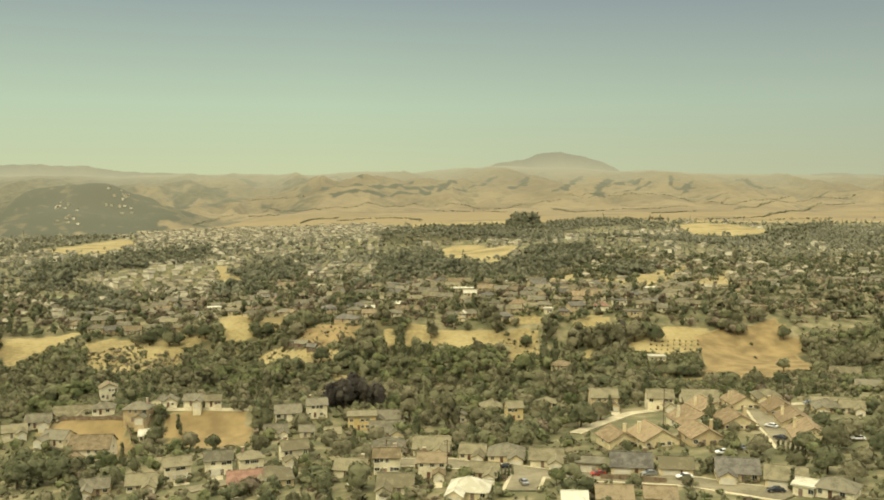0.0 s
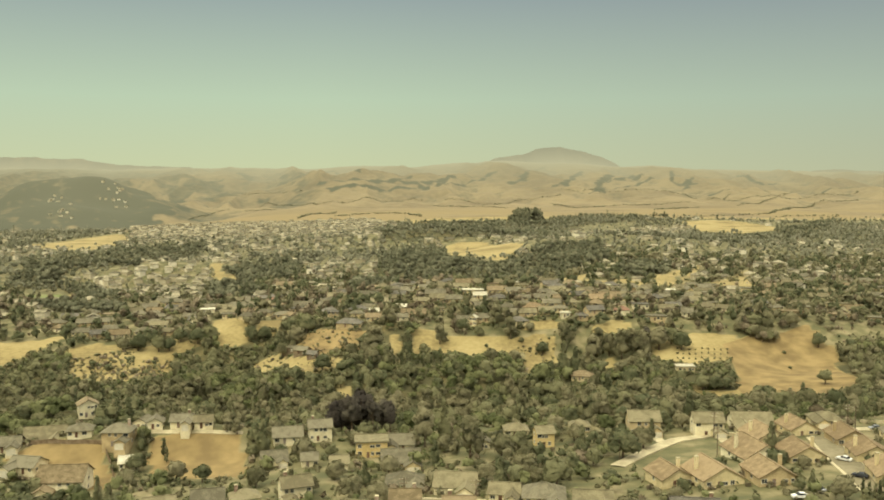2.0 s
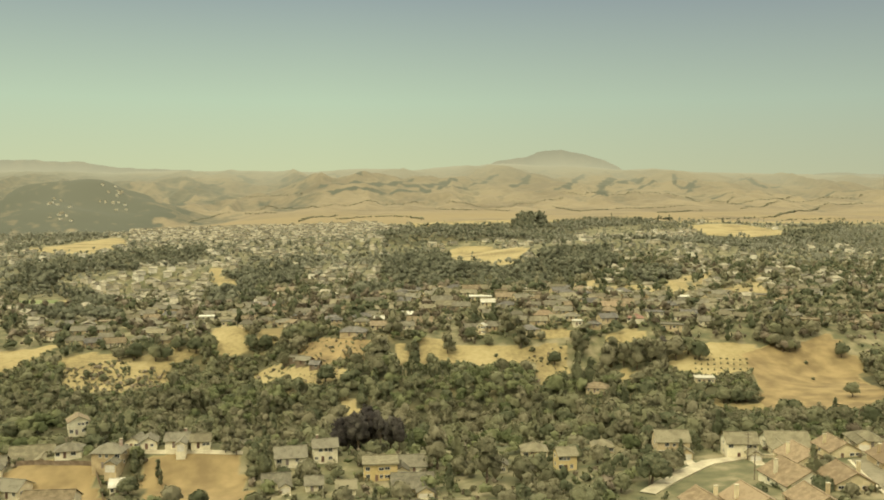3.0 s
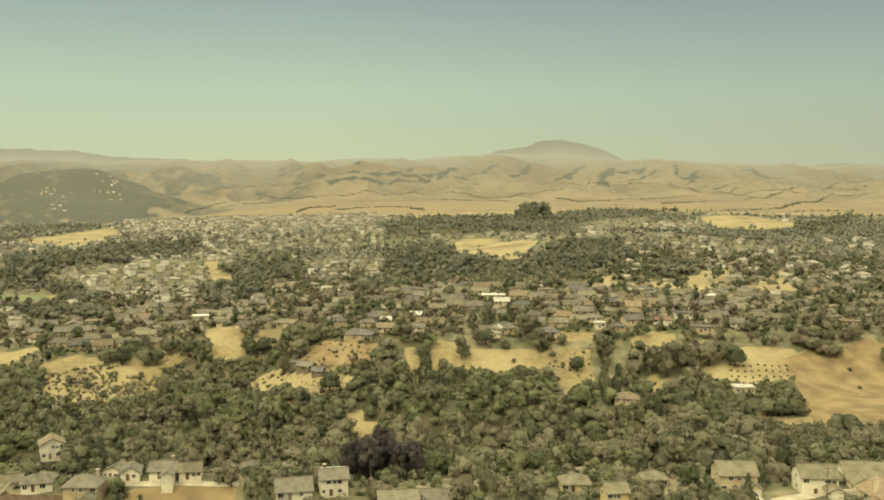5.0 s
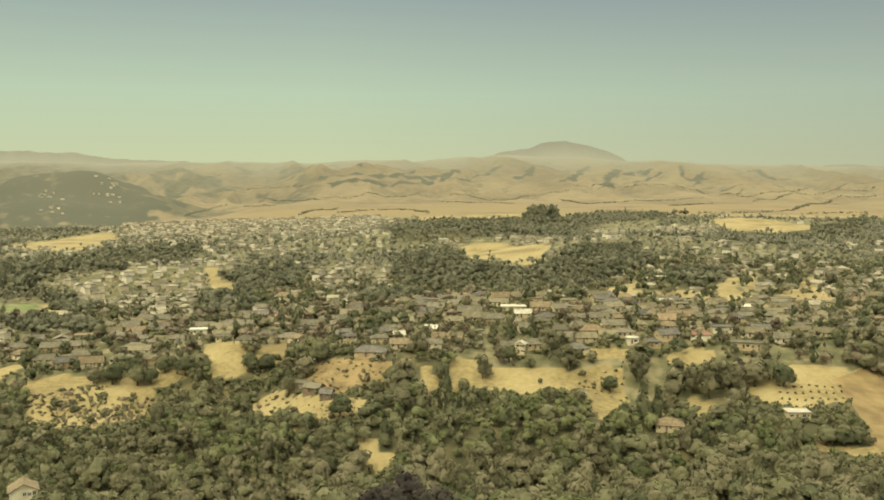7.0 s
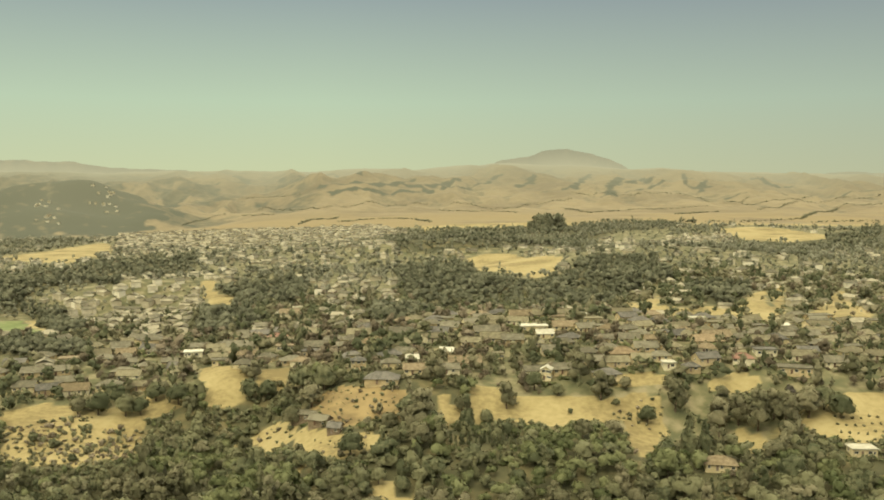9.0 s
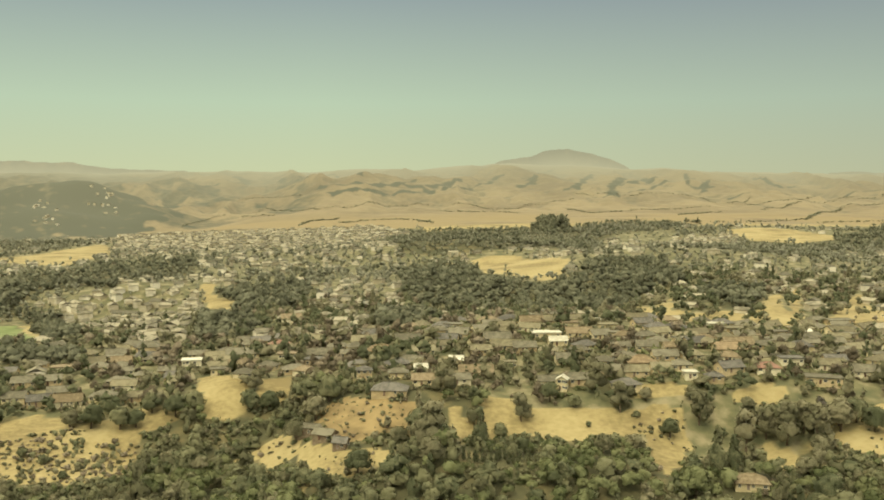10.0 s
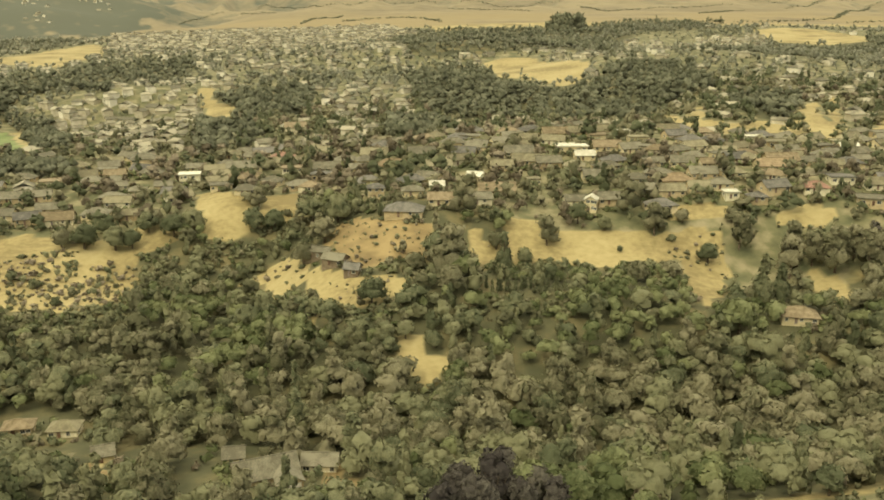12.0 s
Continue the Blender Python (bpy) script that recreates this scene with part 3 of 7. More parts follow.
# The blue-grey summits behind the range: position across the valley and height. The painted haze thickens downwards, so
# that only the tops stand clear of it.
SUMMITS = [(-2485, 226), (-2309, 231), (-2192, 234), (-2134, 222), (-1928, 228), (-1870, 207), (-1724, 190), (-1519, 187), (-1343, 175), (-1227, 131), (38, 129), (185, 182), (274, 217), (332, 234),
           (450, 249), (509, 275), (641, 290), (744, 269), (862, 234), (936, 204), (1011, 151), (1838, 127), (1926, 147), (2015, 162), (2133, 171), (2251, 162), (2518, 156)]


def summit_top(x, y):
    lat = SIDE[0] * x + SIDE[1] * y
    return np.interp(lat, [c[0] for c in SUMMITS], [c[1] for c in SUMMITS]) + 3.5 * smooth_noise(lat, 0 * lat, 60, 26) + 1.5 * smooth_noise(lat, 0 * lat, 17, 27)


summits, mx, my, mz, ms = sheet("backdrop", [4800, 4830, 4850, 4865, 4880, 4890, 4900, 4915, 4940], 420, 380, 0.60,
                                lambda x, y: summit_top(x, y) - 1.1 * np.abs(AHEAD[0] * x + AHEAD[1] * y - 4900))
attribute(summits.data, "scrub", 0.8 + 0.3 * smooth_noise(mx, my, 60, 28))
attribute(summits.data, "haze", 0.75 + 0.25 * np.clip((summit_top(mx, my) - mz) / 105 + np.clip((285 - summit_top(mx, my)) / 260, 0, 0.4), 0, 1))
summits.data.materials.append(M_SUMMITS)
tagged(summits, "blue-grey mountain tops above a band of haze", "mountain", kind="structure")

# ---- helpers for building ----
def mesh_of(name, verts, faces, mat, smooth=False):
    me = bpy.data.meshes.new(name)
    me.from_pydata(verts, [], faces)
    me.materials.append(mat)
    if smooth:
        me.polygons.foreach_set("use_smooth", np.ones(len(me.polygons), bool))
    return me


def part(name, verts, faces, mat, parent, label="", smooth=False):
    """One mesh object under a thing or under a part."""
    ob = new(name, mesh_of(name, verts, faces, mat, smooth))
    ob.parent = parent
    if label:
        ob["label"] = label
    return ob


def box(x0, x1, y0, y1, z0, z1):
    v = [(x, y, z) for z in (z0, z1) for y in (y0, y1) for x in (x0, x1)]
    return v, [(0, 2, 3, 1), (4, 5, 7, 6), (0, 1, 5, 4), (2, 6, 7, 3), (0, 4, 6, 2), (1, 3, 7, 5)]


def join(*solids):
    """Several vertex and face lists as one."""
    verts, faces = [], []
    for v, f in solids:
        faces += [tuple(i + len(verts) for i in q) for q in f]
        verts += v
    return verts, faces


def slab(quad, thick):
    """A plate with thickness from three or four corners of its upper side."""
    n = len(quad)
    v = list(quad) + [(x, y, z - thick) for x, y, z in quad]
    return v, [tuple(range(n)), tuple(range(2 * n - 1, n - 1, -1))] + [(i, i + n, (i + 1) % n + n, (i + 1) % n) for i in range(n)]


def roof_solid(kind, w, d, z, rise, over):
    """A roof over a block of w by d metres with its eaves at z. kind: gable (ridge along x), front (ridge along y), hip or flat."""
    X, Y, t = w / 2 + over, d / 2 + over, 0.22
    e = z - rise * over / (d / 2 if kind != "front" else w / 2)
    top = z + rise
    if kind == "flat":
        return join(box(-X, X, -Y, Y, z, z + 0.25), box(-X, X, -Y, -Y + 0.25, z + 0.25, z + 0.5), box(-X, X, Y - 0.25, Y, z + 0.25, z + 0.5))
    if kind == "gable":
        return join(slab([(-X, -Y, e), (X, -Y, e), (X, 0, top), (-X, 0, top)], t), slab([(X, Y, e), (-X, Y, e), (-X, 0, top), (X, 0, top)], t),
                    box(-X, X, -0.18, 0.18, top - 0.08, top + 0.09))
    if kind == "front":
        return join(slab([(-X, Y, e), (-X, -Y, e), (0, -Y, top), (0, Y, top)], t), slab([(X, -Y, e), (X, Y, e), (0, Y, top), (0, -Y, top)], t),
                    box(-0.18, 0.18, -Y, Y, top - 0.08, top + 0.09))
    r = max(0.6, X - Y)
    return join(slab([(-X, -Y, e), (X, -Y, e), (r, 0, top), (-r, 0, top)], t), slab([(X, Y, e), (-X, Y, e), (-r, 0, top), (r, 0, top)], t),
                slab([(-X, Y, e), (-X, -Y, e), (-r, 0, top)], t), slab([(X, -Y, e), (X, Y, e), (r, 0, top)], t), box(-r, r, -0.18, 0.18, top - 0.08, top + 0.09))


def wall_solid(kind, w, d, z, rise):
    """The walls of a block, with its gables, on a footing that goes into the slope."""
    X, Y = w / 2, d / 2
    body = box(-X, X, -Y, Y, -2.8, z)
    if kind == "gable":
        g = [(s * X, y, h) for s in (-1, 1) for y, h in ((-Y, z), (Y, z), (0, z + rise * 0.97))]
        return join(body, (g, [(0, 2, 1), (3, 4, 5)]))
    if kind == "front":
        g = [(x, s * Y, h) for s in (-1, 1) for x, h in ((-X, z), (X, z), (0, z + rise * 0.97))]
        return join(body, (g, [(0, 1, 2), (3, 5, 4)]))
    return body


def shifted(solid, dx, dy, dz=0.0):
    return [(x + dx, y + dy, z + dz) for x, y, z in solid[0]], solid[1]


def window(parent, x, z, w, h, face, side="front"):
    """A window with a proud frame and its pane. side: which wall it sits in; face: how far that wall is from the middle."""
    def turn(s):
        if side == "front":
            return s
        k = -1 if side == "left" else 1
        return [(-k * b, k * a, c) for a, b, c in s[0]], s[1]
    f = 0.12
    ring = join(box(x - w / 2 - f, x + w / 2 + f, -face - 0.09, -face, z + h, z + h + f), box(x - w / 2 - f, x + w / 2 + f, -face - 0.13, -face, z - f, z),
                box(x - w / 2 - f, x - w / 2, -face - 0.09, -face, z, z + h), box(x + w / 2, x + w / 2 + f, -face - 0.09, -face, z, z + h),
                box(x - 0.04, x + 0.04, -face - 0.07, -face, z, z + h))
    o = part("window", *turn(ring), M_TRIM, parent)
    part("pane", *turn(box(x - w / 2, x + w / 2, -face - 0.04, -face - 0.005, z, z + h)), M_GLASS, o)


def house(x, y, w, d, turn=0.0, storeys=1, kind="gable", roof="tan", wall="white", garage=0, wing=0, chimney=0, label="", group=""):
    """A detached house facing -y before its turn. garage, wing and chimney: -1 left, 1 right, 0 none."""
    z0 = height(x, y)
    ob = new("house")
    eave, rise = 2.6 * storeys + 0.2, {"flat": 0.0, "hip": 0.27, "gable": 0.29, "front": 0.27}[kind] * (d if kind != "front" else w)
    wm, rm = WALLS[wall], ROOFS[roof]
    part("wall", *wall_solid(kind, w, d, eave, rise), wm, ob)
    part("roof", *roof_solid(kind, w, d, eave, rise, 0.55), rm, ob)
    fronts = -d / 2
    if wing:
        ww, wd, wx = w * 0.40, 5.0, wing * w * 0.29
        wr = 0.3 * ww
        base = 2.95
        part("wall", *shifted(wall_solid("front", ww, wd, base, wr), wx, -d / 2 - wd / 2 + 0.4), wm, ob)
        long = wd + (d / 2 if storeys == 1 else 0)
        part("roof", *shifted(roof_solid("front", ww, long, base, wr, 0.5), wx, -d / 2 - wd + long / 2 + 0.4), rm, ob)
        fronts = -d / 2 - wd + 0.4
        gx_, gw = wx, min(4.9, ww - 0.8)
    else:
        gx_, gw = garage * (w / 2 - 3.2), 4.8
    if garage or wing:
        gate = part("garage_door", *join(*(box(gx_ - gw / 2, gx_ + gw / 2, fronts - 0.07, fronts - 0.01, 0.04 + 0.55 * k, 0.55 * k + 0.56) for k in range(4))), M_TRIM, ob)
        part("lintel", *box(gx_ - gw / 2 - 0.15, gx_ + gw / 2 + 0.15, fronts - 0.1, fronts - 0.004, 2.27, 2.42), M_TRIM, gate)
        if y < 352:
            a = radians(turn)
            ends = [(x + math.cos(a) * gx_ - math.sin(a) * q, y + math.sin(a) * gx_ + math.cos(a) * q) for q in (fronts - 0.2, fronts - 6.5)]
            strip("driveway", ends, gw, M_CONCRETE, -0.22, "pale concrete driveway before a garage", "driveway")
    taken = wing or garage
    door_x = -0.12 * w * (taken or 1)
    part("front_door", *box(door_x - 0.5, door_x + 0.5, -d / 2 - 0.07, -d / 2 - 0.01, 0.02, 2.1), M_DOOR, ob)
    pick = random.Random(int(x * 7) * 131 + int(y * 5))
    for level in range(storeys):
        zl = 0.95 + 2.65 * level
        for k in pick.sample((-0.38, -0.2, 0.02, 0.2, 0.38), 3):
            wx = k * w
            if level == 0 and (abs(wx - door_x) < 1.5 or (taken and wx * taken > 0 and (wing or abs(wx - gx_) < gw / 2 + 0.9))):
                continue
            window(ob, wx, zl + pick.choice((0, 0.15)), pick.choice((0.9, 1.2, 1.5)), pick.choice((0.9, 1.15)), d / 2)
        for side in ("left", "right"):
            window(ob, pick.uniform(-0.25, 0.25) * d, zl, 1.1, 1.0, w / 2, side)
    if chimney:
        cx = chimney * (w / 2 - 1.6)
        top = eave + rise + 0.9
        c = part("chimney", *box(cx - 0.45, cx + 0.45, 0.7, 1.5, eave - 0.5, top), wm if roof == "terracotta" else M_CHIMNEY, ob)
        part("cap", *box(cx - 0.55, cx + 0.55, 0.6, 1.6, top, top + 0.15), M_CONCRETE, c)
    ob.matrix_basis = pose(x, y, z0, 0, 0, turn)
    words = {"tan": "tan shingle roof", "grey": "grey shingle roof", "dark": "dark grey roof", "terracotta": "terracotta tile roof", "brown": "brown shake roof",
             "red": "red tile roof", "pale": "pale flat roof"}[roof]
    tall = "two-storey" if storeys > 1 else "single-storey"
    tagged(ob, label or f"{tall} {wall} house with a {words}" + (" and garage wing" if wing else ""), "house", group)
    return ob


def wheel_solid(x, y, r, t, n=12):
    v = [(x + s * t / 2, y + r * math.cos(6.2832 * k / n), r + r * math.sin(6.2832 * k / n)) for s in (-1, 1) for k in range(n)]
    return v, [tuple(range(n))[::-1], tuple(range(n, 2 * n))] + [(k, (k + 1) % n, (k + 1) % n + n, k + n) for k in range(n)]


car_models = {}


def car(x, y, turn, paint):
    """A parked car, its nose along +y before the turn."""
    m = pose(x, y, height(x, y) + 0.42, 0, 0, turn)
    if paint in car_models:
        c = copy_thing(car_models[paint], m)
        return c
    ob = new("car")
    side = [(-2.25, 0.35), (-2.25, 0.85), (-2.0, 0.95), (-1.45, 0.98), (1.05, 0.95), (2.05, 0.80), (2.25, 0.62), (2.25, 0.35)]
    n = len(side)
    v = [(s * (0.9 if 0 < k < n - 1 else 0.84), p, q) for s in (-1, 1) for k, (p, q) in enumerate(side)]
    part("body", v, [tuple(range(n)), tuple(range(2 * n - 1, n - 1, -1))] + [(k, k + n, (k + 1) % n + n, (k + 1) % n) for k in range(n)], CAR_PAINT[paint], ob)
    top = [(-1.7, 0.97, 0.84), (-1.1, 1.42, 0.66), (0.25, 1.45, 0.66), (1.05, 0.96, 0.84)]
    v = [(s * h, p, q) for s in (-1, 1) for p, q, h in top]
    part("cabin_glass", v, [(0, 1, 2, 3), (7, 6, 5, 4), (0, 4, 5, 1), (2, 6, 7, 3)], M_GLASS, ob)
    part("roof", [(s * 0.67, p, q) for s in (-1, 1) for p, q in ((-1.12, 1.43), (0.27, 1.46), (0.2, 1.5), (-1.05, 1.48))],
         [(0, 1, 2, 3), (7, 6, 5, 4), (0, 4, 5, 1), (1, 5, 6, 2), (2, 6, 7, 3), (3, 7, 4, 0)], CAR_PAINT[paint], ob)
    for sx in (-0.82, 0.82):
        for sy in (-1.4, 1.35):
            tyre = part("wheel", *wheel_solid(sx, sy, 0.33, 0.22), M_TYRE, ob)
            part("rim", *shifted(wheel_solid(sx, sy, 0.19, 0.24), 0, 0, 0.14), M_CONCRETE, tyre)
        part("headlight", *box(sx - 0.18, sx + 0.1, 2.2, 2.27, 0.58, 0.7), M_TRIM, ob)
    ob.matrix_basis = m
    car_models[paint] = ob
    return tagged(ob, f"parked {paint} car at the kerb", "car", "parked cars")


def utility_pole(x, y, tall, turn):
    ob = new("utility_pole")
    n = 8
    v = [(r * math.cos(6.2832 * k / n), r * math.sin(6.2832 * k / n), z) for r, z in ((0.17, -0.6), (0.11, tall)) for k in range(n)]
    part("pole", v, [(k, (k + 1) % n, (k + 1) % n + n, k + n) for k in range(n)] + [tuple(range(n, 2 * n))], M_BARK, ob)
    for z in (tall - 0.6, tall - 1.7):
        arm = part("crossarm", *box(-1.25, 1.25, 0.1, 0.22, z - 0.07, z + 0.07), M_FENCE, ob)
        for k in (-1.1, -0.5, 0.5, 1.1):
            part("insulator", *box(k - 0.05, k + 0.05, 0.11, 0.21, z + 0.07, z + 0.27), M_TRIM, arm)
    ob.matrix_basis = pose(x, y, height(x, y), 0, 0, turn)
    return tagged(ob, "brown wooden utility pole with two crossarms", "pole", "utility poles")


def fence(points, tall, mat, label, name="fence"):
    """A fence or low wall of panels between posts along points of the plan."""
    ob = new(name)
    x0, y0 = points[0]
    z0 = height(x0, y0)
    for (xa, ya), (xb, yb) in zip(points, points[1:]):
        far = math.hypot(xb - xa, yb - ya)
        n = max(1, round(far / 2.4))
        ux, uy = (xb - xa) / far, (yb - ya) / far
        for k in range(n):
            p = [(xa + ux * far * (k + e) / n, ya + uy * far * (k + e) / n) for e in (0, 1)]
            h = [height(*q) for q in p]
            ox, oy = -uy * 0.03, ux * 0.03
            v = [(q[0] + s * ox - x0, q[1] + s * oy - y0, z + dz - z0) for q, z in zip(p, h) for s in (-1, 1) for dz in (-0.4, tall)]
            part("panel", v, [(0, 1, 5, 4), (2, 6, 7, 3), (1, 3, 7, 5), (0, 2, 3, 1), (4, 5, 7, 6)], mat, ob)
            part("post", *shifted(box(-0.08, 0.08, -0.08, 0.08, -0.6, tall + 0.12), p[0][0] - x0, p[0][1] - y0, h[0] - z0), mat, ob)
    ob.matrix_basis = pose(x0, y0, z0)
    return tagged(ob, label, "fence" if name == "fence" else "wall")


# ---- trees ----
def ico(level):
    bm = bmesh.new()
    bmesh.ops.create_icosphere(bm, subdivisions=level, radius=1.0)
    v = np.array([p.co[:] for p in bm.verts])
    f = np.array([[p.index for p in q.verts] for q in bm.faces])
    bm.free()
    return v, f


ICO1, ICO2 = ico(1), ico(2)
# a coarser lobe for trees and shrubs too small to show their lobes singly
OCTA = (1.18 * np.array([(1, 0, 0), (-1, 0, 0), (0, 1, 0), (0, -1, 0), (0, 0, 1), (0, 0, -1)], float),
        np.array([(0, 2, 4), (2, 1, 4), (1, 3, 4), (3, 0, 4), (2, 0, 5), (1, 2, 5), (3, 1, 5), (0, 3, 5)]))
UPWARD = np.array([0, 0, 0.25])


def clump_tree(rng, radius, tall, low, lobes, leaves, kind="round", fine=False, leaf_size=0.5):
    """Vertices, faces and soft normals of one crown: uneven lobes of foliage with loose sprays of leaves over them."""
    V, F, N, base = [], [], [], 0
    heart = np.array([0, 0, low + (tall - low) * 0.3])

    def outward(p):
        q = (p - heart) / np.array([radius, radius, (tall - low) * 0.7])
        return q / (np.linalg.norm(q, axis=1)[:, None] + 1e-6)

    iv, it = ICO2 if fine else ICO1 if leaves > 25 else OCTA
    spots = []
    for k in range(lobes):
        a, h = rng.rand() * 6.283, rng.rand()
        if kind == "cone":
            r = radius * (1 - h) * 0.75
            c = np.array([math.cos(a) * r * 0.5, math.sin(a) * r * 0.5, low + (tall - low) * (0.08 + 0.86 * h)])
            size = np.array([1, 1, 1.5]) * max(0.35, (1.02 - h)) * radius * 0.62
        elif kind == "tall":
            r = radius * 0.62 * math.sqrt(rng.rand()) * (1.1 - 0.5 * h)
            c = np.array([math.cos(a) * r, math.sin(a) * r, low + (tall - low) * (0.12 + 0.76 * h)])
            size = np.array([1, 1, 1.1]) * radius * (0.26 + 0.26 * rng.rand()) * (1.15 - 0.45 * h)
        else:
            r = radius * 0.6 * math.sqrt(rng.rand()) * (1.05 - 0.6 * h * h)
            c = np.array([math.cos(a) * r, math.sin(a) * r, low + (tall - low) * (0.2 + 0.46 * h)])
            size = np.array([1, 1, 0.8]) * radius * (0.33 + 0.19 * rng.rand())
        wob = 1 + 0.5 * (rng.rand(len(iv), 1) - 0.5) + 0.16 * np.sin(iv @ rng.randn(3, 1) * 3)
        V.append(c + iv * size * wob * 0.8)
        N.append(0.22 * iv + 0.6 * outward(V[-1]) + UPWARD)
        F.append(it + base)
        base += len(iv)
        spots.append((c, size))
    per = max(1, leaves // lobes)
    for c, size in spots:
        d = rng.randn(per, 3)
        d[:, 2] = np.abs(d[:, 2]) * 0.95 - 0.35
        d /= np.linalg.norm(d, axis=1)[:, None]
        p = c + d * size * (0.8 + 0.36 * rng.rand(per, 1))
        e1 = np.cross(d, rng.randn(per, 3))
        e1 /= np.linalg.norm(e1, axis=1)[:, None] + 1e-9
        e2 = np.cross(d, e1) + 0.6 * rng.randn(per, 3)
        s = leaf_size * (0.6 + 0.9 * rng.rand(per, 1))
        face_out = (np.cross(e1, e2) * d).sum(1)[:, None] > 0
        a, b = np.where(face_out, p - e1 * s, p + e1 * s), np.where(face_out, p + e1 * s, p - e1 * s)
        q = np.stack([a, b, p + e2 * s * 0.9], 1).reshape(-1, 3)
        N.append(0.3 * np.repeat(d, 3, 0) + 0.55 * outward(q) + UPWARD + 0.06 * np.repeat(rng.randn(per, 3), 3, 0))
        V.append(q)
        F.append(np.arange(len(q)).reshape(-1, 3) + base)
        base += len(q)
    N = np.concatenate(N)
    return np.concatenate(V), np.concatenate(F), N / (np.linalg.norm(N, axis=1)[:, None] + 1e-9)


def soft_normals(me, N):
    """Foliage is shaded softly, as a whole crown, not facet by facet."""
    me.polygons.foreach_set("use_smooth", np.ones(len(me.polygons), bool))
    me.normals_split_custom_set_from_vertices(N.tolist())


def trunk_solid(rng, thick, tall, limbs, reach):
    """A tapered trunk that leans a little, with limbs that rise from it."""
    def tube(points, r0, r1, n=7):
        v, f = [], []
        for k, p in enumerate(points):
            r = r0 + (r1 - r0) * k / (len(points) - 1)
            v += [(p[0] + r * math.cos(6.2832 * j / n), p[1] + r * math.sin(6.2832 * j / n), p[2]) for j in range(n)]
        for k in range(len(points) - 1):
            f += [(k * n + j, k * n + (j + 1) % n, (k + 1) * n + (j + 1) % n, (k + 1) * n + j) for j in range(n)]
        return v, f
    lean = rng.randn(2) * 0.05
    out = [tube([(lean[0] * tall * t, lean[1] * tall * t, -0.6 + (tall + 0.6) * t) for t in (0, 0.12, 0.45, 0.75, 1)], thick * 1.25, thick * 0.35)]
    for k in range(limbs):
        a, t = 6.283 * (k + rng.rand() * 0.6) / limbs, 0.35 + 0.4 * rng.rand()
        s = np.array([lean[0] * tall * t, lean[1] * tall * t, tall * t])
        e = s + np.array([math.cos(a) * reach, math.sin(a) * reach, tall * 0.4])
        out.append(tube([s, (s + e) / 2 + (0, 0, 0.3), e], thick * 0.5, thick * 0.14, 5))
    return join(*out)


TREE_KINDS = {  # radius, height, crown's foot, lobes, leaves, shape, leaf, words
    "oak": (4.6, 8.5, 1.6, 20, 620, "round", "oak", "dark green oak with a broad uneven crown"),
    "olive_oak": (4.2, 8.0, 1.4, 20, 600, "round", "olive", "grey-green broadleaf tree with a rounded crown"),
    "green_tree": (3.9, 8.5, 1.8, 18, 580, "round", "green", "bright green leafy garden tree"),
    "eucalyptus": (4.6, 17.0, 4.0, 22, 640, "tall", "dark", "tall dark eucalyptus with a ragged crown"),
    "tall_olive": (4.3, 11.5, 1.8, 20, 560, "tall", "olive", "tall tree with haze-greyed leaves with a ragged crown"),
    "cypress": (1.5, 9.0, 0.4, 14, 380, "cone", "oak", "narrow dark green cypress"),
    "conifer": (3.2, 11.5, 1.2, 20, 480, "cone", "oak", "dark green conifer with a tapering crown"),
    "dry_tree": (3.6, 7.0, 1.5, 16, 420, "round", "rust", "brownish dry tree with a thin crown"),
    "bush": (1.6, 2.3, 0.1, 9, 220, "round", "olive", "low grey-green bush on dry grass"),
    "dark_bush": (1.9, 2.7, 0.1, 9, 240, "round", "oak", "low dark green bush on dry grass"),
    "dry_bush": (1.7, 2.2, 0.1, 9, 200, "round", "rust", "brownish dry bush"),
    "green_bush": (1.8, 2.4, 0.1, 9, 220, "round", "green", "bright green garden bush"),
}
models = {}


def tree_model(kind, variant):
    """A tree of its own with trunk and crown, built once for each kind and variant."""
    if (kind, variant) not in models:
        radius, tall, low, lobes, leaves, shape, tone, words = TREE_KINDS[kind]
        rng = np.random.RandomState(1000 + 17 * variant + sum(map(ord, kind)))
        bushy = kind.endswith("bush")
        ob = new("bush" if bushy else "tree")
        v, f = trunk_solid(rng, 0.05 * radius + 0.10, tall * (0.62 if shape == "round" else 0.8), 3 if bushy else 5, radius * 0.45)
        part("trunk", v, f, M_BARK, ob, smooth=True)
        v, f, soft = clump_tree(rng, radius, tall, low, lobes, leaves, shape, False, 0.52 if not bushy else 0.32)
        soft_normals(part("crown", v.tolist(), f.tolist(), LEAVES[tone], ob).data, soft)
        models[kind, variant] = ob
        tagged(ob, words, "bush" if bushy else "tree", "bushes on the slopes" if bushy else "trees of the valley")
        return ob, True
    return models[kind, variant], False


def tree(kind, x, y, size=1.0, variant=0, turn=0.0, stretch=1.0):
    ob, fresh = tree_model(kind, variant)
    m = pose(x, y, height(x, y) - 0.15, 0, 0, turn) @ Matrix.Diagonal((size, size, size * stretch, 1))
    if fresh:
        ob.matrix_basis = m
        return ob
    c = copy_thing(ob, Matrix.Identity(4))
    c.matrix_basis = m
    return c


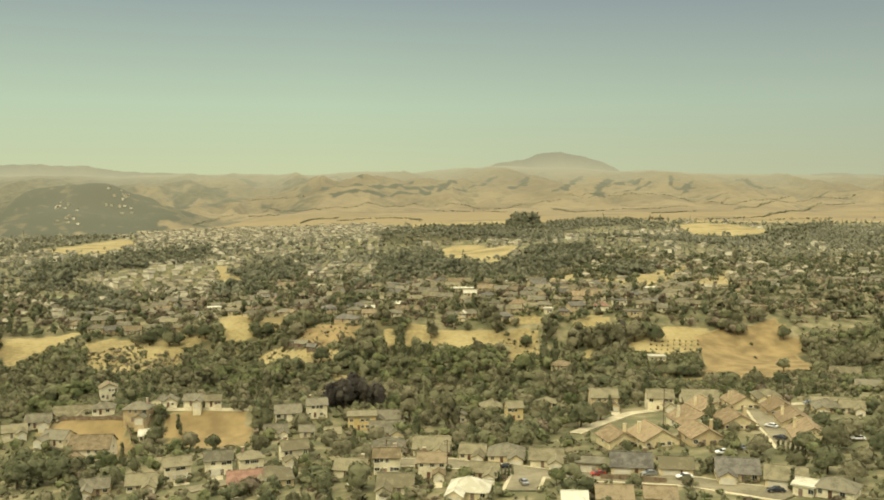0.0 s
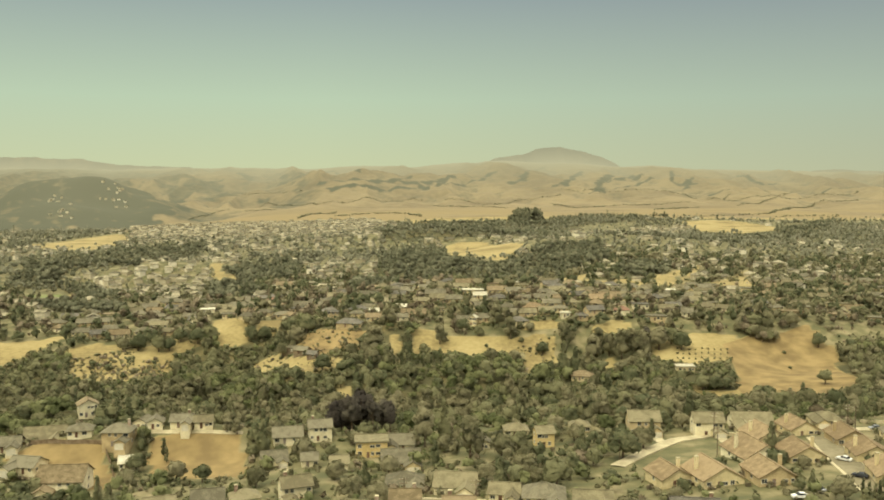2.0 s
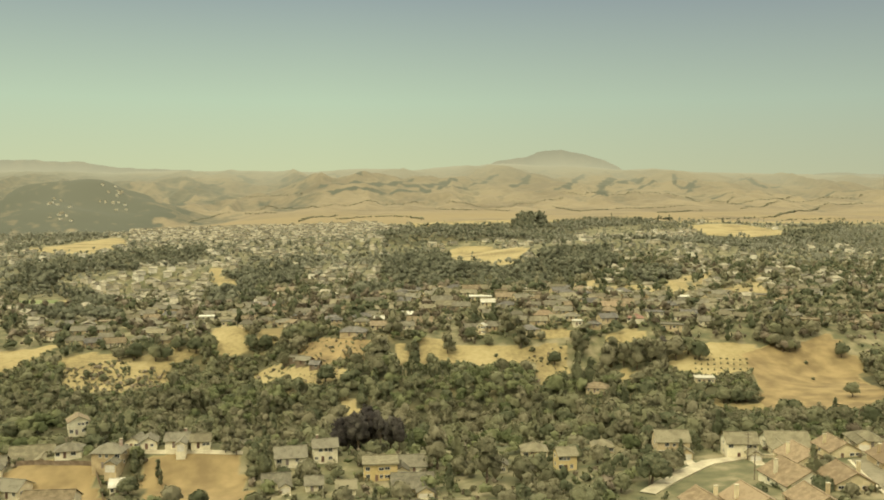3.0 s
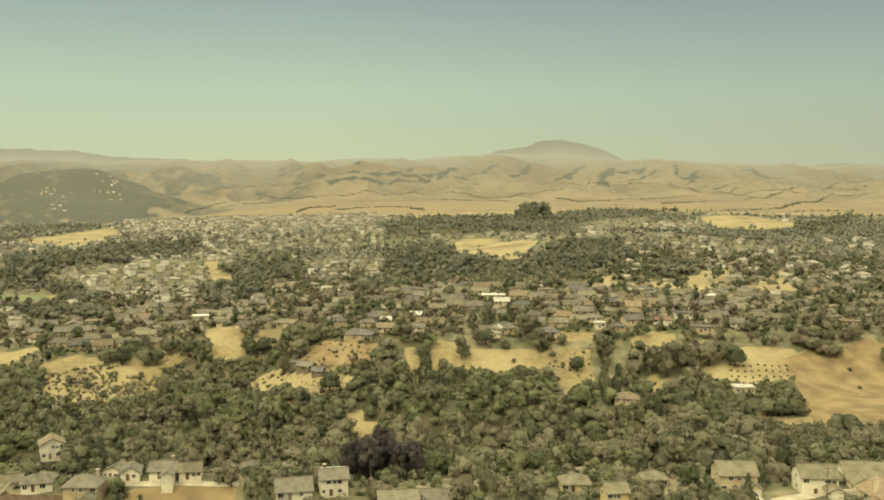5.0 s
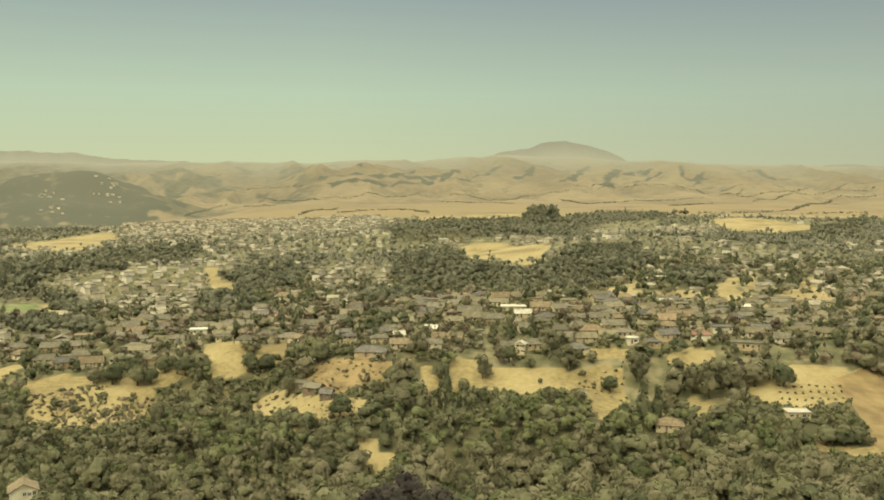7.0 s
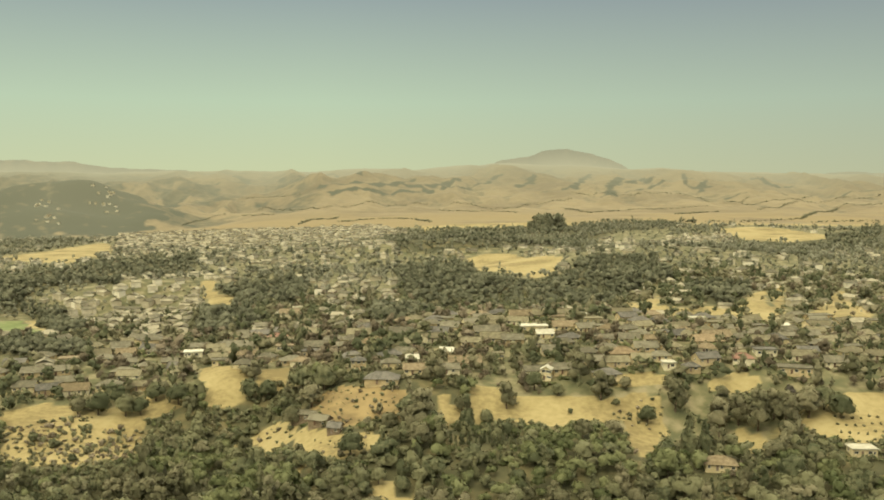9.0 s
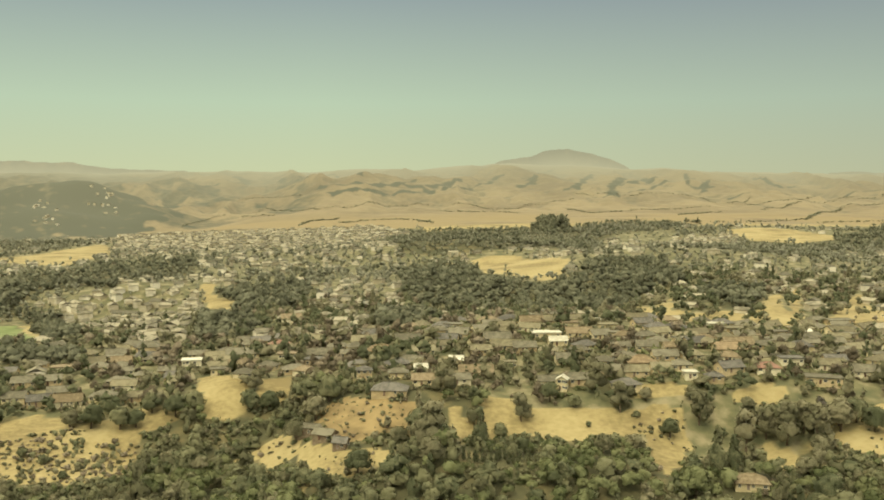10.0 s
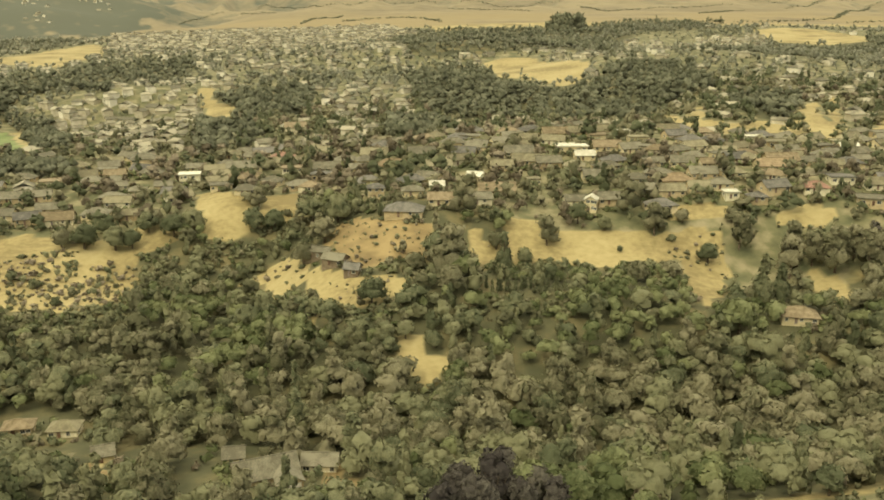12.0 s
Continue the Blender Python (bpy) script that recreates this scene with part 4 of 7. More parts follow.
def woods(name, spots, kinds, seed, leaves, lobes, leaf_size, label, heights=ground):
    """Many trees that nobody could count, as one mesh a leaf colour. spots: rows of x, y, size."""
    rng = np.random.RandomState(seed)
    pool = {}
    for kind in set(kinds):
        radius, tall, low, _, _, shape, tone, _ = TREE_KINDS[kind]
        pool[kind] = [clump_tree(rng, radius, tall, low * 0.5, lobes, leaves, shape, False, leaf_size) for _ in range(7)]
    heaps = {}
    zs = heights(spots[:, 0], spots[:, 1])
    patch = smooth_noise(spots[:, 0], spots[:, 1], 38, seed + 50) * 0.75 + 0.5 + rng.randn(len(spots)) * 0.3
    for (x, y, size), z, p in zip(spots, zs, patch):
        kind = kinds[int(min(0.999, max(0, p)) * len(kinds))]
        v, f, soft = pool[kind][rng.randint(7)]
        a, sx, sz = rng.rand() * 6.283, size * (0.85 + 0.3 * rng.rand()), size * (0.8 + 0.4 * rng.rand())
        c, s = math.cos(a) * sx, math.sin(a) * sx
        w = np.stack([v[:, 0] * c - v[:, 1] * s + x, v[:, 0] * s + v[:, 1] * c + y, v[:, 2] * sz + z - 0.3], 1)
        turned = np.stack([soft[:, 0] * math.cos(a) - soft[:, 1] * math.sin(a), soft[:, 0] * math.sin(a) + soft[:, 1] * math.cos(a), soft[:, 2]], 1)
        heaps.setdefault(TREE_KINDS[kind][6], []).append((w, f, turned, 0.5 * (rng.rand() - 0.5)))
    for tone in sorted(heaps):
        V, F, N, T, base = [], [], [], [], 0
        for w, f, soft, tint in heaps[tone]:
            V.append(w)
            N.append(soft)
            T.append(np.full(len(w), tint))
            F.append(f + base)
            base += len(w)
        V, F = np.concatenate(V), np.concatenate(F)
        me = bpy.data.meshes.new(name)
        me.vertices.add(len(V))
        me.vertices.foreach_set("co", V.astype(np.float32).ravel())
        me.loops.add(F.size)
        me.loops.foreach_set("vertex_index", F.astype(np.int32).ravel())
        me.polygons.add(len(F))
        me.polygons.foreach_set("loop_start", np.arange(0, F.size, 3, dtype=np.int32))
        me.update(calc_edges=True)
        attribute(me, "tint", np.concatenate(T))
        soft_normals(me, np.concatenate(N))
        me.materials.append(LEAVES[tone])
        tagged(new(name, me), label, "woods", kind="stuff")


def strip(name, points, width, mat, lift, label, category, thick=0.15):
    """A road or path along points of the plan, laid on the land."""
    P = []
    for (x0, y0), (x1, y1) in zip(points, points[1:]):
        n = max(1, int(math.hypot(x1 - x0, y1 - y0) / 4))
        P += [(x0 + (x1 - x0) * k / n, y0 + (y1 - y0) * k / n) for k in range(n)]
    P.append(points[-1])
    v, f = [], []
    for k, (x, y) in enumerate(P):
        (xa, ya), (xb, yb) = P[max(0, k - 1)], P[min(len(P) - 1, k + 1)]
        dx, dy = xb - xa, yb - ya
        q = math.hypot(dx, dy)
        nx, ny = -dy / q, dx / q
        z = [height(x + nx * s * width, y + ny * s * width) for s in (-0.5, 0, 0.5)]
        rise = max(0.0, z[1] - (z[0] + z[2]) / 2) + 0.32 + lift
        for s, h in ((-0.5, z[0]), (0.5, z[2])):
            v.append((x + nx * s * width, y + ny * s * width, h + rise))
        for s, h in ((-0.5, z[0]), (0.5, z[2])):
            v.append((x + nx * s * width, y + ny * s * width, h + rise - 1.2))
    for k in range(len(P) - 1):
        a, b = 4 * k, 4 * k + 4
        f += [(a, a + 1, b + 1, b), (a + 2, a, b, b + 2), (a + 1, a + 3, b + 3, b + 1)]
    ob = new(name, mesh_of(name, v, f, mat))
    return tagged(ob, label, category, kind="structure")

# ---- roads ----
STREET = [(30.5, 281.4), (47.4, 273.4), (58.1, 263.5), (69.7, 253.5), (83.7, 243.7), (96.0, 236.5), (106.2, 229.6), (114.3, 222.9), (121.6, 215.7), (127.6, 207.2)]
SIDE_STREET = [(70.3, 254.8), (67.3, 246.9), (62.9, 234.8)]
COURT = [(175.5, 319.4), (170.2, 304.9), (165.4, 290.6), (159.9, 272.9), (154.9, 257.0)]
TERRACE_ROAD = [(97.5, 302.8), (107.1, 312.5), (118.3, 322.1), (127.3, 328.7), (144.9, 333.3), (165.5, 332.5), (190.2, 330.4), (212.5, 328.0)]
WEST_LANE = [(-32.6, 271.5), (-21.6, 276.3), (-9.8, 277.1), (-1.4, 279.2)]
RIDGE_ROAD = [(199.7, 621.5), (215.9, 626.2), (241.7, 664.4), (265.0, 700.4)]
BANK_PATH = [(-56.9, 376.8), (-45.9, 375.3), (-34.6, 375.0), (-23.2, 374.6)]
for name, line, wide, mat, label in (("road", STREET, 9.0, M_ASPHALT, "sun-bleached asphalt street"), ("road", SIDE_STREET, 9.0, M_ASPHALT, "sun-bleached asphalt side street"),
                                     ("road", COURT, 8.0, M_ASPHALT, "grey asphalt court between tiled houses"), ("road", TERRACE_ROAD, 5.0, M_CONCRETE, "pale road above the graded bank"),
                                     ("road", WEST_LANE, 7.0, M_ASPHALT, "narrow asphalt lane"), ("road", RIDGE_ROAD, 8.0, M_ASPHALT, "sun-bleached street on the ridge"), ("gravel_path", BANK_PATH, 2.0, M_CONCRETE, "pale gravel path along the top of the dry bank")):
    strip(name, line, wide, mat, -0.2 if name == "gravel_path" else 0.05, label, "road")
for line, wide in ((STREET, 11.6), (SIDE_STREET, 11.2), (COURT, 10.2)):
    strip("pavement", line, wide, M_CONCRETE, -0.08, "pale concrete pavement along the street", "pavement")

# ---- houses and single trees ----
# houses of the near street and the terraces behind it
house(-116.6, 374.1, 8.9, 7.6, 18, 1, "gable", "tan", "white", 0, 1, 0, group="houses of the near town")
house(-108.8, 380.4, 9.6, 8.1, 7, 1, "gable", "grey", "white", 0, 1, 0, group="houses of the near town")
house(-96.7, 363.4, 10.0, 8.5, -18, 1, "gable", "grey", "white", 0, -1, 0, group="houses of the near town")
house(-76.7, 336.3, 14.5, 12.3, -2, 2, "gable", "brown", "white", 0, -1, 0, group="houses of the near town")
house(-97.9, 390.1, 14.5, 12.3, 7, 1, "gable", "tan", "tan", 0, 1, 0, group="houses of the near town")
house(-82.6, 379.4, 8.6, 6.6, 6, 1, "hip", "grey", "white", 0, 0, 0, group="houses of the near town")
house(-67.3, 372.2, 9.9, 8.4, -7, 2, "hip", "grey", "tan", 0, 1, 1, group="houses of the near town")
house(-61.1, 359.2, 6.6, 6.0, 5, 1, "gable", "pale", "white", 0, 0, 0, group="houses of the near town")
house(-47.6, 279.3, 8.8, 7.5, 5, 1, "gable", "tan", "white", 0, 1, 0, group="houses of the near town")
house(-38.5, 288.3, 8.1, 6.9, 12, 2, "gable", "tan", "white", 1, 0, 0, group="houses of the near town")
house(-25.8, 291.4, 8.6, 7.3, 7, 2, "gable", "grey", "white", -1, 0, 0, group="houses of the near town")
house(-61.6, 279.3, 8.1, 6.9, 7, 1, "gable", "grey", "tan", 0, -1, 0, group="houses of the near town")
house(-15.6, 290.4, 7.5, 6.4, 16, 2, "hip", "tan", "white", 0, 0, -1, group="houses of the near town")
house(-1.7, 297.2, 8.5, 7.2, 14, 2, "gable", "tan", "white", 0, -1, -1, group="houses of the near town")
house(-7.7, 273.2, 12.4, 10.6, 9, 1, "hip", "tan", "cream", 0, -1, 0, group="houses of the near town")
house(-15.6, 270.5, 10.0, 8.5, 8, 1, "gable", "red", "tan", 0, -1, 0, group="houses of the near town")
house(17.3, 273.2, 9.6, 8.1, -16, 1, "gable", "tan", "white", 0, 1, 1, group="houses of the near town")
house(28.2, 271.5, 7.9, 6.7, -7, 2, "gable", "brown", "white", 0, 0, 1, group="houses of the near town")
house(41.0, 260.2, 7.9, 6.7, -9, 2, "gable", "brown", "white", 0, 1, -1, group="houses of the near town")
house(29.2, 247.5, 9.9, 8.5, -10, 1, "gable", "tan", "white", 0, -1, -1, group="houses of the near town")
house(30.7, 300.2, 10.9, 9.3, -8, 1, "hip", "grey", "cream", 0, 1, 0, group="houses of the near town")
house(45.0, 291.7, 11.8, 10.0, -15, 1, "gable", "tan", "white", 0, 1, 0, group="houses of the near town")
house(23.4, 350.7, 11.0, 9.3, -2, 2, "flat", "tan", "yellow", 0, 0, 0, group="houses of the near town")
house(33.8, 356.8, 10.3, 8.8, -3, 1, "gable", "grey", "white", 0, -1, 0, group="houses of the near town")
house(31.9, 329.2, 12.4, 10.5, -3, 1, "gable", "grey", "cream", 0, 1, 0, group="houses of the near town")
house(5.2, 371.5, 8.3, 7.1, 5, 2, "gable", "grey", "white", 0, 0, -1, group="houses of the near town")
house(5.2, 387.0, 6.8, 6.0, 5, 1, "gable", "pale", "cream", 0, 0, 0, group="houses of the near town")
house(-6.7, 370.1, 10.5, 9.0, 5, 1, "gable", "grey", "white", 0, 0, 0, group="houses of the near town")
house(-10.6, 349.9, 8.7, 7.4, 6, 1, "gable", "grey", "white", 0, 1, 0, group="houses of the near town")
house(-61.4, 386.9, 6.4, 6.0, -16, 1, "front", "grey", "white", 0, 0, 0, group="houses of the near town")
house(-55.9, 380.4, 5.6, 6.0, 4, 1, "front", "grey", "white", 0, 0, 0, group="houses of the near town")
house(-45.9, 379.9, 7.9, 6.7, -3, 1, "gable", "grey", "white", 0, 1, 1, group="houses of the near town")
house(-38.0, 378.8, 6.5, 6.0, 3, 1, "gable", "tan", "white", 0, 0, 0, group="houses of the near town")
house(-83.3, 387.0, 5.1, 6.0, 6, 1, "hip", "tan", "white", 0, 0, 0, group="houses of the near town")
house(1.8, 341.0, 5.3, 6.0, -0, 1, "gable", "grey", "white", 0, 0, 0, group="houses of the near town")
house(11.7, 332.2, 5.8, 6.0, -1, 1, "gable", "tan", "white", 0, 0, 0, group="houses of the near town")
house(77.1, 358.0, 8.5, 7.2, -6, 1, "hip", "tan", "cream", 0, 0, 0, group="houses of the near town")
house(61.5, 340.7, 5.0, 6.0, -5, 1, "front", "grey", "white", 0, 0, 0, group="houses of the near town")
house(82.3, 336.6, 6.0, 6.0, 3, 2, "gable", "tan", "yellow", 0, 0, 0, group="houses of the near town")
house(99.9, 353.1, 6.8, 6.0, -8, 1, "hip", "tan", "tan", 0, 0, 0, group="houses of the near town")
house(120.6, 343.5, 10.7, 9.1, -9, 2, "gable", "tan", "tan", 0, 1, 0, group="houses of the near town")
house(141.6, 336.3, 10.1, 8.6, -11, 2, "gable", "tan", "white", 0, 1, 0, group="houses of the near town")
house(161.3, 343.0, 13.9, 11.8, -12, 1, "gable", "tan", "white", 0, -1, 0, group="houses of the near town")
house(190.2, 342.7, 10.5, 8.9, -13, 1, "hip", "tan", "cream", 0, -1, 0, group="houses of the near town")
house(56.6, 278.0, 8.1, 6.9, -16, 1, "gable", "tan", "white", 0, 1, 0, group="houses of the near town")
house(66.2, 271.8, 11.1, 9.4, -13, 1, "hip", "grey", "cream", 0, 1, 0, group="houses of the near town")
house(77.0, 262.2, 9.8, 8.3, -15, 1, "gable", "tan", "white", 0, 1, 0, group="houses of the near town")
house(87.7, 251.8, 8.2, 6.9, -15, 1, "flat", "grey", "tan", -1, 0, 0, group="houses of the near town")
house(98.4, 246.5, 11.5, 9.8, -15, 1, "gable", "dark", "cream", -1, 0, 1, group="houses of the near town")
house(109.0, 238.4, 9.1, 7.7, -16, 1, "gable", "tan", "cream", -1, 0, 0, group="houses of the near town")
house(123.5, 230.1, 11.2, 9.5, -19, 1, "gable", "dark", "cream", 0, -1, 0, group="houses of the near town")
house(132.0, 218.7, 10.2, 8.7, -27, 1, "gable", "tan", "cream", -1, 0, 0, group="houses of the near town")
house(139.5, 206.1, 9.2, 7.8, -43, 1, "hip", "grey", "white", 0, 0, 0, group="houses of the near town")
house(132.4, 209.6, 5.0, 6.0, -38, 1, "flat", "pale", "white", 0, 0, 0, group="houses of the near town")
house(55.9, 252.2, 8.0, 6.8, -19, 1, "gable", "tan", "white", 0, 1, 0, group="houses of the near town")
house(48.8, 236.6, 10.8, 9.2, -17, 1, "hip", "pale", "cream", 0, -1, 0, group="houses of the near town")
house(72.6, 215.4, 6.1, 6.0, -11, 1, "gable", "pale", "cream", 0, 1, 0, group="houses of the near town")
house(82.9, 214.7, 8.9, 7.6, -13, 1, "gable", "brown", "tan", 0, 0, 0, group="houses of the near town")
house(93.5, 210.3, 7.7, 6.6, -14, 1, "gable", "brown", "tan", 0, 1, 0, group="houses of the near town")
house(105.9, 281.7, 9.9, 10.6, 7, 1, "front", "terracotta", "cream", 0, 0, 1, group="houses of the near town")
house(116.7, 276.5, 12.3, 13.3, 4, 1, "front", "terracotta", "cream", 0, 0, -1, group="houses of the near town")
house(140.0, 297.9, 14.4, 15.0, 3, 1, "front", "terracotta", "white", 0, 0, -1, group="houses of the near town")
house(153.1, 293.6, 11.2, 12.0, -6, 1, "front", "terracotta", "cream", 0, 0, 1, group="houses of the near town")
house(131.2, 271.9, 10.9, 11.8, -1, 1, "front", "terracotta", "tan", 0, 0, 1, group="houses of the near town")
house(154.7, 319.8, 12.1, 13.0, 0, 1, "front", "terracotta", "cream", 0, 0, -1, group="houses of the near town")
house(172.8, 330.9, 10.5, 11.4, -1, 1, "front", "terracotta", "cream", 0, 0, -1, group="houses of the near town")
house(180.0, 312.0, 10.8, 11.7, -10, 1, "front", "terracotta", "tan", 0, 0, -1, group="houses of the near town")
house(174.0, 290.4, 11.1, 12.0, -15, 1, "front", "terracotta", "cream", 0, 0, -1, group="houses of the near town")
house(166.1, 266.5, 12.3, 13.1, -18, 1, "front", "terracotta", "cream", 0, 0, -1, group="houses of the near town")
house(200.6, 315.3, 9.7, 8.3, -21, 1, "hip", "grey", "cream", 0, -1, 0, group="houses of the near town")
house(209.3, 312.5, 8.4, 7.2, -26, 1, "gable", "tan", "white", 0, 1, 0, group="houses of the near town")
# houses on the ridge beyond the wooded ravine
house(-147.2, 720.1, 12.2, 8.5, 5, 1, "flat", "brown", "white", 0, 0, 0, group="houses on the ridge")
house(-137.9, 677.0, 10.6, 7.4, 5, 1, "gable", "grey", "cream", 0, 0, 0, group="houses on the ridge")
house(-131.0, 664.8, 14.4, 9.5, 5, 1, "gable", "brown", "white", 0, 0, 0, group="houses on the ridge")
house(-114.7, 668.3, 12.0, 8.4, -1, 1, "hip", "grey", "cream", 0, 0, 0, group="houses on the ridge")
house(-98.5, 663.6, 9.9, 6.9, 3, 1, "gable", "tan", "tan", 0, 0, 0, group="houses on the ridge")
house(-109.6, 762.0, 13.4, 9.4, 3, 2, "hip", "grey", "tan", 0, 0, 0, group="houses on the ridge")
house(-120.0, 736.7, 10.9, 7.7, 4, 1, "gable", "brown", "tan", 0, 0, 0, group="houses on the ridge")
house(-135.2, 734.1, 13.8, 9.5, 4, 1, "gable", "tan", "cream", 0, 0, 0, group="houses on the ridge")
house(-101.2, 698.2, 8.5, 5.9, 13, 1, "hip", "grey", "cream", 0, 0, 0, group="houses on the ridge")
house(-112.8, 706.6, 8.6, 6.0, 24, 1, "gable", "grey", "white", 0, 0, 0, group="houses on the ridge")
house(-90.1, 706.8, 8.6, 6.1, 3, 1, "gable", "grey", "tan", 0, 0, 0, group="houses on the ridge")
house(-78.0, 713.4, 10.0, 7.0, 3, 2, "flat", "pale", "white", 0, 0, 0, group="houses on the ridge")
house(-79.0, 741.8, 9.3, 6.5, 2, 1, "gable", "grey", "cream", 0, 0, 0, group="houses on the ridge")
house(-62.6, 719.1, 9.5, 6.7, 2, 1, "gable", "tan", "cream", 0, 0, 0, group="houses on the ridge")
house(-158.9, 692.0, 12.0, 8.4, 5, 1, "gable", "grey", "tan", 0, 0, 0, group="houses on the ridge")
house(-146.5, 693.5, 11.0, 7.7, 13, 1, "gable", "grey", "tan", 0, 0, 0, group="houses on the ridge")
house(-32.2, 753.1, 12.8, 9.0, 1, 1, "hip", "red", "cream", 0, 0, 0, group="houses on the ridge")
house(-52.0, 734.1, 18.4, 9.5, 2, 1, "gable", "grey", "cream", 0, 0, 0, group="houses on the ridge")
house(-25.7, 707.5, 10.0, 7.0, 1, 2, "flat", "brown", "white", 0, 0, 0, group="houses on the ridge")
house(-8.5, 711.5, 14.2, 9.5, 0, 1, "gable", "grey", "tan", 0, 0, 0, group="houses on the ridge")
house(-9.9, 698.0, 12.1, 8.5, 0, 1, "flat", "dark", "tan", 0, 0, 0, group="houses on the ridge")
house(8.0, 699.1, 9.3, 6.5, -0, 1, "gable", "grey", "cream", 0, 0, 0, group="houses on the ridge")
house(17.6, 724.8, 14.1, 9.5, -9, 1, "gable", "tan", "cream", 0, 0, 0, group="houses on the ridge")
house(25.0, 692.7, 16.1, 9.5, -9, 1, "hip", "terracotta", "cream", 0, 0, 0, group="houses on the ridge")
house(13.2, 638.4, 7.1, 5.5, -0, 2, "hip", "dark", "tan", 0, 0, 0, group="houses on the ridge")
house(23.3, 609.0, 15.5, 9.5, -13, 1, "hip", "dark", "tan", 0, 0, 0, group="houses on the ridge")
house(29.2, 634.7, 9.1, 6.4, -1, 1, "hip", "grey", "cream", 0, 0, 0, group="houses on the ridge")
house(41.0, 642.9, 6.2, 5.5, -2, 1, "gable", "pale", "white", 0, 0, 0, group="houses on the ridge")
house(40.0, 618.4, 11.2, 7.8, -6, 1, "gable", "brown", "cream", 0, 0, 0, group="houses on the ridge")
house(41.0, 707.3, 13.7, 9.5, -1, 1, "gable", "grey", "tan", 0, 0, 0, group="houses on the ridge")
house(-28.3, 861.0, 14.0, 9.5, 1, 2, "gable", "brown", "white", 0, 0, 0, group="houses on the ridge")
house(61.2, 659.1, 7.0, 5.5, -16, 1, "gable", "pale", "cream", 0, 0, 0, group="houses on the ridge")
house(67.0, 635.0, 16.3, 9.5, -6, 1, "gable", "brown", "cream", 0, 0, 0, group="houses on the ridge")
house(56.5, 620.2, 10.3, 7.2, -2, 1, "gable", "grey", "white", 0, 0, 0, group="houses on the ridge")
house(89.9, 677.6, 13.6, 9.5, -11, 1, "gable", "tan", "tan", 0, 0, 0, group="houses on the ridge")
house(100.1, 674.2, 11.9, 8.3, -3, 1, "gable", "grey", "tan", 0, 0, 0, group="houses on the ridge")
house(115.3, 722.4, 13.2, 9.2, -4, 1, "gable", "brown", "cream", 0, 0, 0, group="houses on the ridge")
house(129.9, 728.3, 13.4, 9.3, -4, 1, "gable", "tan", "cream", 0, 0, 0, group="houses on the ridge")
house(138.8, 714.7, 13.7, 9.5, -4, 1, "flat", "brown", "cream", 0, 0, 0, group="houses on the ridge")
house(156.7, 730.1, 5.8, 5.5, -5, 1, "flat", "pale", "white", 0, 0, 0, group="houses on the ridge")
house(157.6, 708.5, 10.5, 7.3, -5, 1, "flat", "tan", "cream", 0, 0, 0, group="houses on the ridge")
house(117.3, 694.8, 15.4, 9.5, -4, 1, "flat", "pale", "cream", 0, 0, 0, group="houses on the ridge")
house(135.3, 693.4, 14.2, 9.5, -5, 1, "gable", "brown", "cream", 0, 0, 0, group="houses on the ridge")
house(120.4, 681.3, 9.8, 6.9, -4, 1, "gable", "pale", "cream", 0, 0, 0, group="houses on the ridge")
house(99.6, 826.1, 11.3, 7.9, -3, 1, "flat", "brown", "tan", 0, 0, 0, group="houses on the ridge")
house(88.7, 691.2, 14.6, 9.5, -3, 1, "gable", "grey", "tan", 0, 0, 0, group="houses on the ridge")
house(76.6, 674.1, 10.7, 7.5, -3, 1, "gable", "tan", "tan", 0, 0, 0, group="houses on the ridge")
house(117.1, 649.6, 12.4, 8.6, -4, 1, "gable", "grey", "cream", 0, 0, 0, group="houses on the ridge")
house(98.7, 618.7, 9.4, 6.6, -4, 1, "gable", "grey", "white", 0, 0, 0, group="houses on the ridge")
house(103.7, 611.1, 5.0, 5.5, -24, 2, "front", "pale", "cream", 0, 0, 0, group="houses on the ridge")
house(113.5, 615.7, 11.4, 8.0, -4, 1, "gable", "grey", "tan", 0, 0, 0, group="houses on the ridge")
house(130.2, 620.2, 10.1, 7.1, -5, 1, "gable", "grey", "tan", 0, 0, 0, group="houses on the ridge")
house(87.2, 649.7, 5.3, 5.5, -3, 1, "flat", "tan", "cream", 0, 0, 0, group="houses on the ridge")
house(147.2, 657.6, 10.0, 7.0, -5, 1, "gable", "grey", "cream", 0, 0, 0, group="houses on the ridge")
house(147.0, 626.1, 13.8, 9.5, -5, 1, "hip", "terracotta", "tan", 0, 0, 0, group="houses on the ridge")
house(140.7, 616.4, 11.5, 8.1, -5, 1, "gable", "tan", "tan", 0, 0, 0, group="houses on the ridge")
house(170.3, 643.9, 9.2, 6.4, -6, 1, "gable", "brown", "cream", 0, 0, 0, group="houses on the ridge")
house(160.9, 630.7, 12.0, 8.4, -6, 1, "gable", "grey", "tan", 0, 0, 0, group="houses on the ridge")
house(153.4, 616.2, 9.6, 6.7, -6, 1, "gable", "tan", "cream", 0, 0, 0, group="houses on the ridge")
house(164.1, 606.6, 5.9, 5.5, -6, 1, "flat", "pale", "white", 0, 0, 0, group="houses on the ridge")
house(173.8, 602.0, 7.8, 5.5, -7, 1, "hip", "dark", "tan", 0, 0, 0, group="houses on the ridge")
house(163.3, 615.7, 9.6, 6.7, -6, 1, "hip", "grey", "cream", 0, 0, 0, group="houses on the ridge")
house(199.7, 707.8, 8.7, 6.1, -6, 1, "flat", "brown", "white", 0, 0, 0, group="houses on the ridge")
